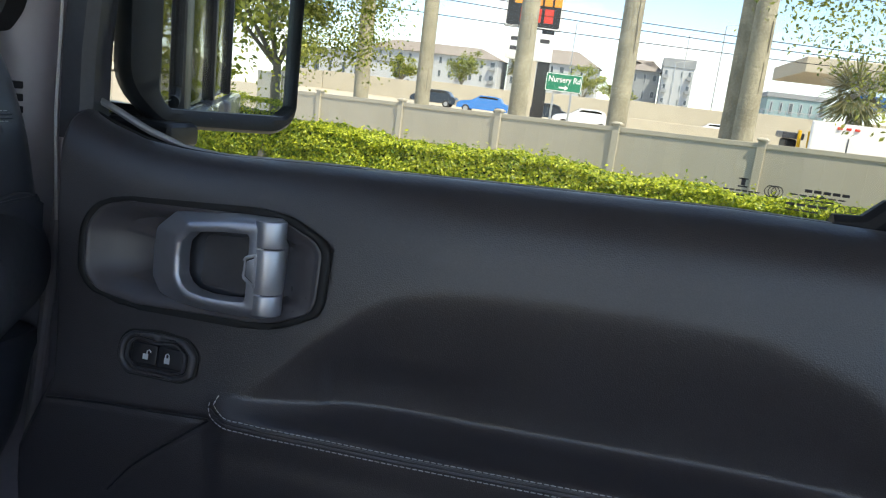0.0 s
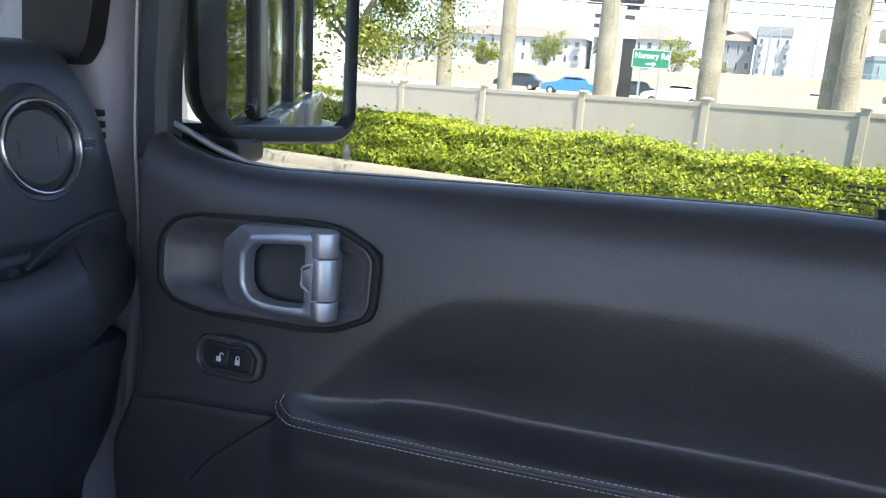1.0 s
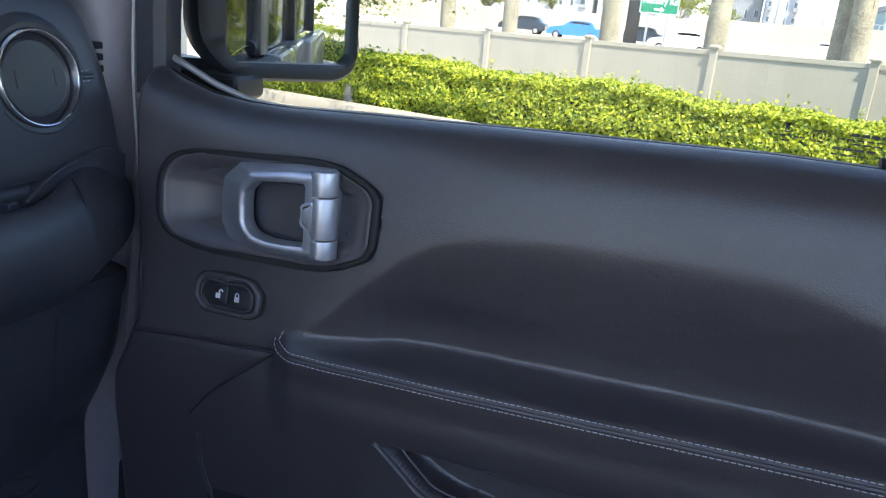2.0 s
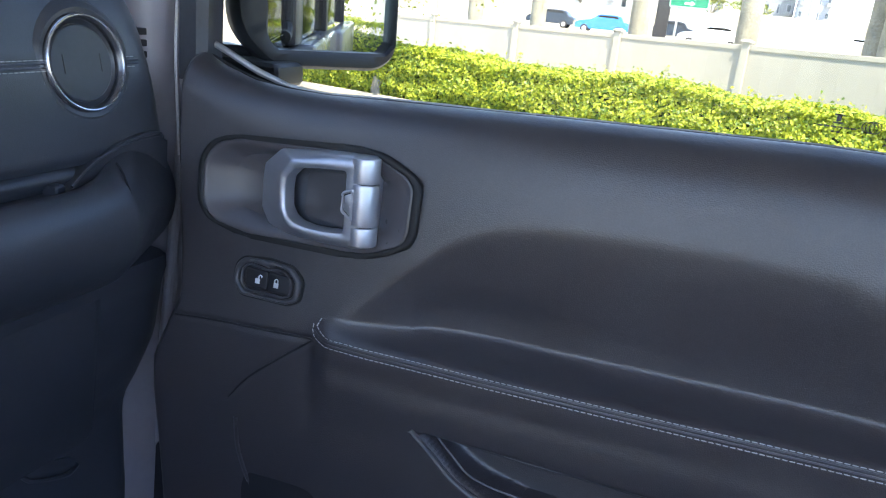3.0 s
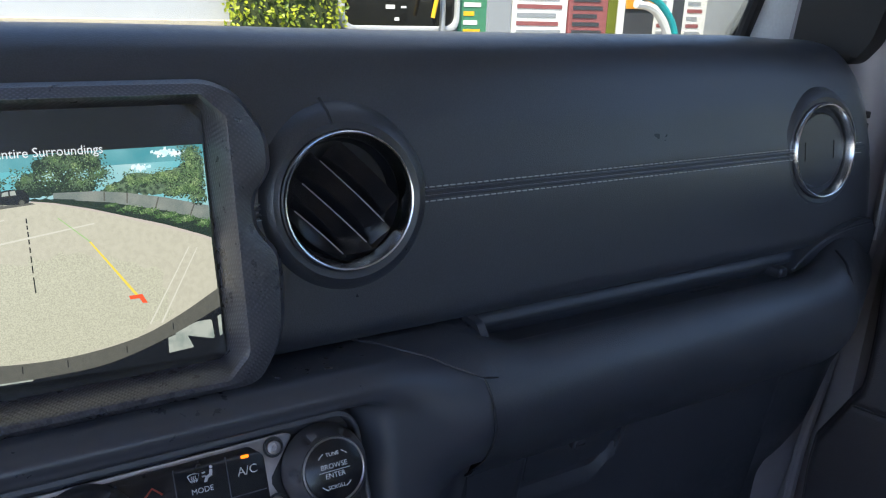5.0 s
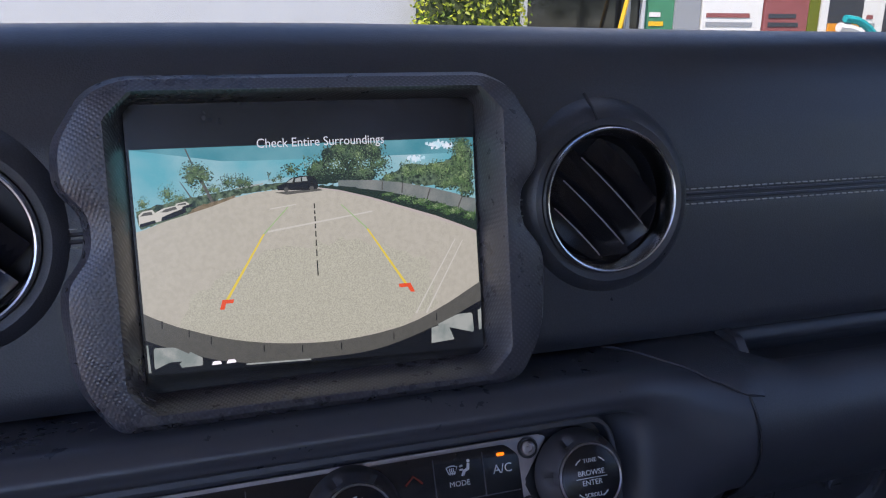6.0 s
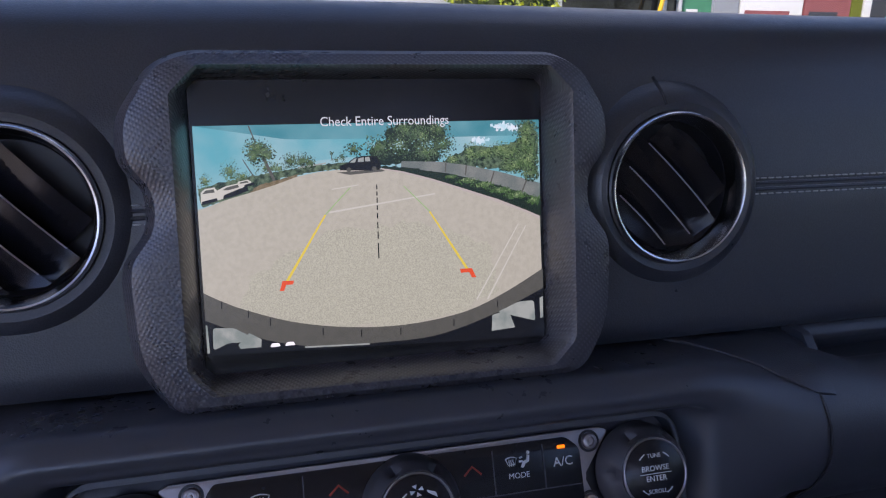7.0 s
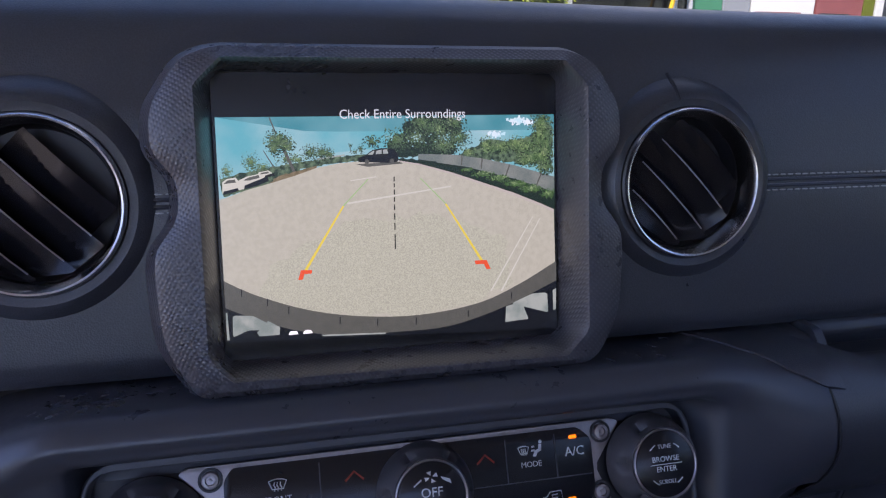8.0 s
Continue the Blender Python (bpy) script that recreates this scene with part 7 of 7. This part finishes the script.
# ---- far buildings ----
def building(name, x, y0, y1, z0, eave, ridge, storeys, bays, wall, label, depth=16.0, flat_top=False, balconies=True):
    ob = thing(name, (x, (y0 + y1) / 2, z0), label, "building")
    part("wall", box(x, x + depth, y0, y1, z0, eave, 0.05, 1), wall, ob)
    if flat_top:
        part("parapet", box(x - 0.2, x + depth + 0.2, y0 - 0.2, y1 + 0.2, eave, ridge, 0.05, 1), STUCCO_GREY, ob)
    else:
        bm = bmesh.new()
        a = [bm.verts.new(p) for p in ((x - 0.8, y0 - 0.8, eave), (x + depth + 0.8, y0 - 0.8, eave), (x + depth + 0.8, y1 + 0.8, eave), (x - 0.8, y1 + 0.8, eave))]
        b = [bm.verts.new(p) for p in ((x + depth / 2, y0 + depth * 0.45, ridge), (x + depth / 2, y1 - depth * 0.45, ridge))]
        for q in ((a[0], a[1], b[0]), (a[1], a[2], b[1], b[0]), (a[2], a[3], b[1]), (a[3], a[0], b[0], b[1]), (a[3], a[2], a[1], a[0])):
            bm.faces.new(q)
        part("roof", bm, ROOF, ob, smooth=0)
    for s in range(storeys):
        zz = z0 + (eave - z0) * (s + 0.28) / storeys
        h = (eave - z0) / storeys * 0.52
        for k in range(bays):
            yy = y0 + (y1 - y0) * (k + 0.5) / bays
            w = (y1 - y0) / bays * (0.30 if k % 3 else 0.46)
            win = part("window", box(x - 0.10, x + 0.05, yy - w / 2, yy + w / 2, zz, zz + h), STUCCO, ob)
            part("pane", box(x - 0.13, x - 0.11, yy - w / 2 + 0.12, yy + w / 2 - 0.12, zz + 0.1, zz + h - 0.1), WINDOW_FAR, win)
            if balconies and k % 3 == 0:
                part("balcony", box(x - 1.3, x - 0.14, yy - w * 0.7, yy + w * 0.7, zz - 0.35, zz + 0.55, 0.04, 1), STUCCO_GREY, ob)
    return ob


building("apartment_building", 236, 45, 88, -0.4, 11.6, 15.0, 3, 13, STUCCO, "long pale apartment building with hipped roof")
building("apartment_building", 242, 15.5, 43, -0.4, 13.0, 17.6, 3, 9, STUCCO, "pale apartment building with hipped roof")
building("apartment_building", 200, -2.4, 6.8, -0.4, 11.6, 14.6, 3, 4, STUCCO_GREY, "grey and white apartment block")
building("apartment_building", 194, -10.0, -2.8, -0.4, 12.8, 14.9, 4, 4, STUCCO, "white apartment tower with flat parapet", flat_top=True)
building("office_building", 150, -31.0, -21.0, -0.3, 7.0, 7.9, 2, 6, TEAL_WALL, "low teal building with flat roof", flat_top=True, balconies=False)
building("store_building", 118, 44, 58, -0.3, 4.6, 5.5, 1, 6, STUCCO, "low white store with flat roof", flat_top=True, balconies=False)
porch = thing("porch_canopy", (46, -10.5, -0.5), "flat beige canopy roof on a square column", "canopy")
part("canopy_slab", box(42, 52, -15.0, -7.25, 4.28, 5.05, 0.03, 1), CONCRETE, porch, "deep beige flat roof edge")
part("column", box(44.5, 45.3, -11.0, -10.3, -0.6, 4.28, 0.03, 1), STUCCO, porch)
for x, y, h in ((120, 22, 12), (100, 41, 14), (150, 17.5, 15), (140, 7, 16), (150, -3.0, 15), (140, -8.4, 16), (120, -13.2, 11), (105, -1.0, 7), (160, -16, 11)):
    ob = thing("lamp_post", (x, y - 0.0185 * x, -0.4), "slender grey street lamp post by the highway", "lamp post", "highway lamp posts")
    part("shaft", tube([(x, y - 0.0185 * x, -0.4), (x, y - 0.0185 * x, 1.2 + h)], [0.13, 0.08], 8), GALV, ob)
    part("arm", tube([(x, y - 0.0185 * x, 1.15 + h), (x, y - 0.0185 * x - 1.0, 1.4 + h), (x, y - 0.0185 * x - 2.0, 1.45 + h)], 0.05, 6), GALV, ob)

trailer = thing("box_truck", (23.5, -6.5, -0.5), "white box trailer parked beyond the fence", "truck")
part("box", prism(rounded([(21.6, -9.9), (24.4, -10.2), (24.4, -4.70), (21.6, -4.12)], 0.12), 1.48, 0.05, 3, m=pose(0, 0, 0.2)), WHITE_PAINT, trailer, "white trailer box")
for y in (-4.79, -5.0, -5.2):
    part("marker_lamp", box(21.56, 21.61, y - 0.06, y + 0.06, 1.525, 1.59, 0.01, 1), SIGN_RED, trailer)
part("door_seam", box(21.585, 21.61, -5.06, -5.03, 0.25, 1.33), PLASTIC, trailer)
for y in (-9.0, -8.2):
    part("wheel", lathe([(0, -0.12), (0.36, -0.12), (0.4, -0.08), (0.4, 0.08), (0.36, 0.12), (0, 0.12)], 20, facing((21.9, y, -0.1), (0, 1, 0), (0, 0, 1))), RUBBER, trailer)
lift = thing("flatbed_trailer", (24.0, -3.9, -0.5), "dark flatbed trailer with yellow ramp", "trailer")
part("bed", box(23.4, 24.6, -4.35, -3.78, 1.14, 1.32, 0.02, 1), PLASTIC, lift)
part("axle_box", box(23.5, 24.5, -4.2, -3.9, -0.5, 1.13, 0.05, 1), RUBBER, lift)
part("ramp", tube([(23.35, -4.28, -0.4), (23.35, -4.20, 1.4)], 0.05, 8), YELLOW, lift, "yellow loading ramp")
part("ramp", tube([(23.35, -4.54, -0.4), (23.35, -4.46, 1.4)], 0.05, 8), YELLOW, lift)
blue = thing("blue_canopy", (26.8, -6.9, -0.5), "small blue canopy on grey posts", "canopy")
part("canopy_top", box(26.0, 27.6, -7.6, -6.15, 2.22, 2.66, 0.05, 2), BLUE_PAINT, blue)
for cx, cy in ((26.1, -7.5), (26.1, -6.3), (27.5, -7.5), (27.5, -6.3)):
    part("canopy_post", tube([(cx, cy, -0.5), (cx, cy, 2.23)], 0.04, 8), GALV, blue)

# ---- shop front ahead of the car ----
shop = thing("shop_front", (3.0, 7.3, -0.03), "sunlit white shop front with windows and posters", "shop", kind="structure")
part("wall", box(-6.0, 1.93, 7.3, 7.6, -0.13, 4.0, 0.02, 1), STUCCO, shop, "white rendered wall")
part("wall_base", box(-6.0, 1.93, 7.25, 7.297, -0.03, 1.10, 0.01, 1), CONCRETE, shop, "beige plinth")
part("wall_above", box(1.932, 9.2, 7.3, 7.6, 2.4, 4.0, 0.02, 1), STUCCO, shop)
part("back_wall", box(1.932, 9.2, 8.4, 8.6, -0.13, 2.4), STUCCO_GREY, shop)
bushes = thing("shrub", (2.5, 7.0, -0.03), "clipped green shrub against the shop wall", "shrub")
v, f = leaves(5000, lambda r: (np.array((r.uniform(1.82, 2.84), r.uniform(6.75, 7.2), r.uniform(0.0, 1.75))), (0, -1, 0.4)), 0.05, 77)
raw("shrub_leaves", v, f, HEDGE_LEAF, bushes, smooth=0)
# dark block in place of the shade deep in the shrub
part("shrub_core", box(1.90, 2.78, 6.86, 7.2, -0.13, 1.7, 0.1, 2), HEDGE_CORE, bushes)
win_o = rounded([(2.95, 1.02), (4.28, 1.02), (4.28, 2.3), (2.95, 2.3)], 0.14)
win_i = rounded([(3.0, 1.07), (4.24, 1.07), (4.24, 2.24), (3.0, 2.24)], 0.12)
SF = facing((0, 7.30, 0), (1, 0, 0), (0, 0, 1))
win = part("shop_window", prism(win_o, 0.06, 0.01, 2, m=SF, hole=win_i), STUCCO, shop, "white window surround")
part("pane", prism(win_i, 0.01, m=SF), DARK_GLASS, win)
part("sill_wall", box(2.85, 4.30, 7.28, 7.6, -0.13, 0.975), STUCCO, shop)
for u, w_, z, s in ((3.45, 0.10, 1.23, 0.04), (3.62, 0.06, 1.24, 0.02), (3.55, 0.05, 1.12, 0.03)):
    part("window_sticker", box(u, u + w_, 7.285, 7.289, z, z + s, 0.001, 1), SIGN_WHITE, shop)
part("yellow_pole", tube([(3.88, 7.1, 1.16), (4.14, 7.1, 2.3)], 0.022, 8), YELLOW, shop, "yellow slanting pole")
part("grey_post", tube([(4.05, 7.2, -0.03), (4.05, 7.2, 2.4)], 0.03, 8), GALV, shop)
for x0, x1, mat in ((4.32, 4.66, POSTER_GREEN), (4.662, 4.68, GALV), (5.0, 5.75, SIGN_WHITE), (5.78, 6.35, POSTER_RED), (6.36, 6.5, LIME_LEAF), (6.52, 6.62, SIGN_WHITE), (7.1, 7.4, SIGN_WHITE), (7.6, 8.0, SIGN_WHITE), (4.68, 4.98, STUCCO_GREY), (6.62, 7.1, PLASTIC), (7.4, 7.6, PLASTIC), (8.0, 9.2, STUCCO_GREY)):
    p = part("poster", box(x0, x1, 7.32, 7.36, 0.2 if mat not in (POSTER_GREEN,) else 0.9, 2.35, 0.004, 1), mat, shop)
    if mat in (POSTER_GREEN, SIGN_WHITE, POSTER_RED) and x1 - x0 > 0.25:
        for k in range(6):
            z = 1.0 + 0.09 * k
            part("poster_bar", box(x0 + 0.05, x1 - 0.08 - 0.04 * (k % 3), 7.314, 7.318, z, z + 0.045), (YELLOW, SIGN_WHITE)[k % 2] if mat is POSTER_GREEN else ((STUCCO_GREY, POSTER_RED)[k % 2] if mat is SIGN_WHITE else PLASTIC), p)
arcs = part("teal_arch", tube(spline([(6.55, 7.0, 1.45), (6.75, 7.0, 1.42), (6.95, 7.0, 1.30), (7.12, 7.0, 1.10), (7.2, 7.0, 0.8)], 0.05), 0.04, 8), TEAL, shop, "teal curved sign edge")
part("white_arch", tube(spline([(6.50, 7.02, 1.36), (6.72, 7.02, 1.33), (6.90, 7.02, 1.22), (7.05, 7.02, 1.02), (7.12, 7.02, 0.8)], 0.05), 0.05, 8), SIGN_WHITE, shop)
part("orange_panel", box(6.62, 7.05, 7.30, 7.316, 1.30, 1.40), SIGN_ORANGE, shop)
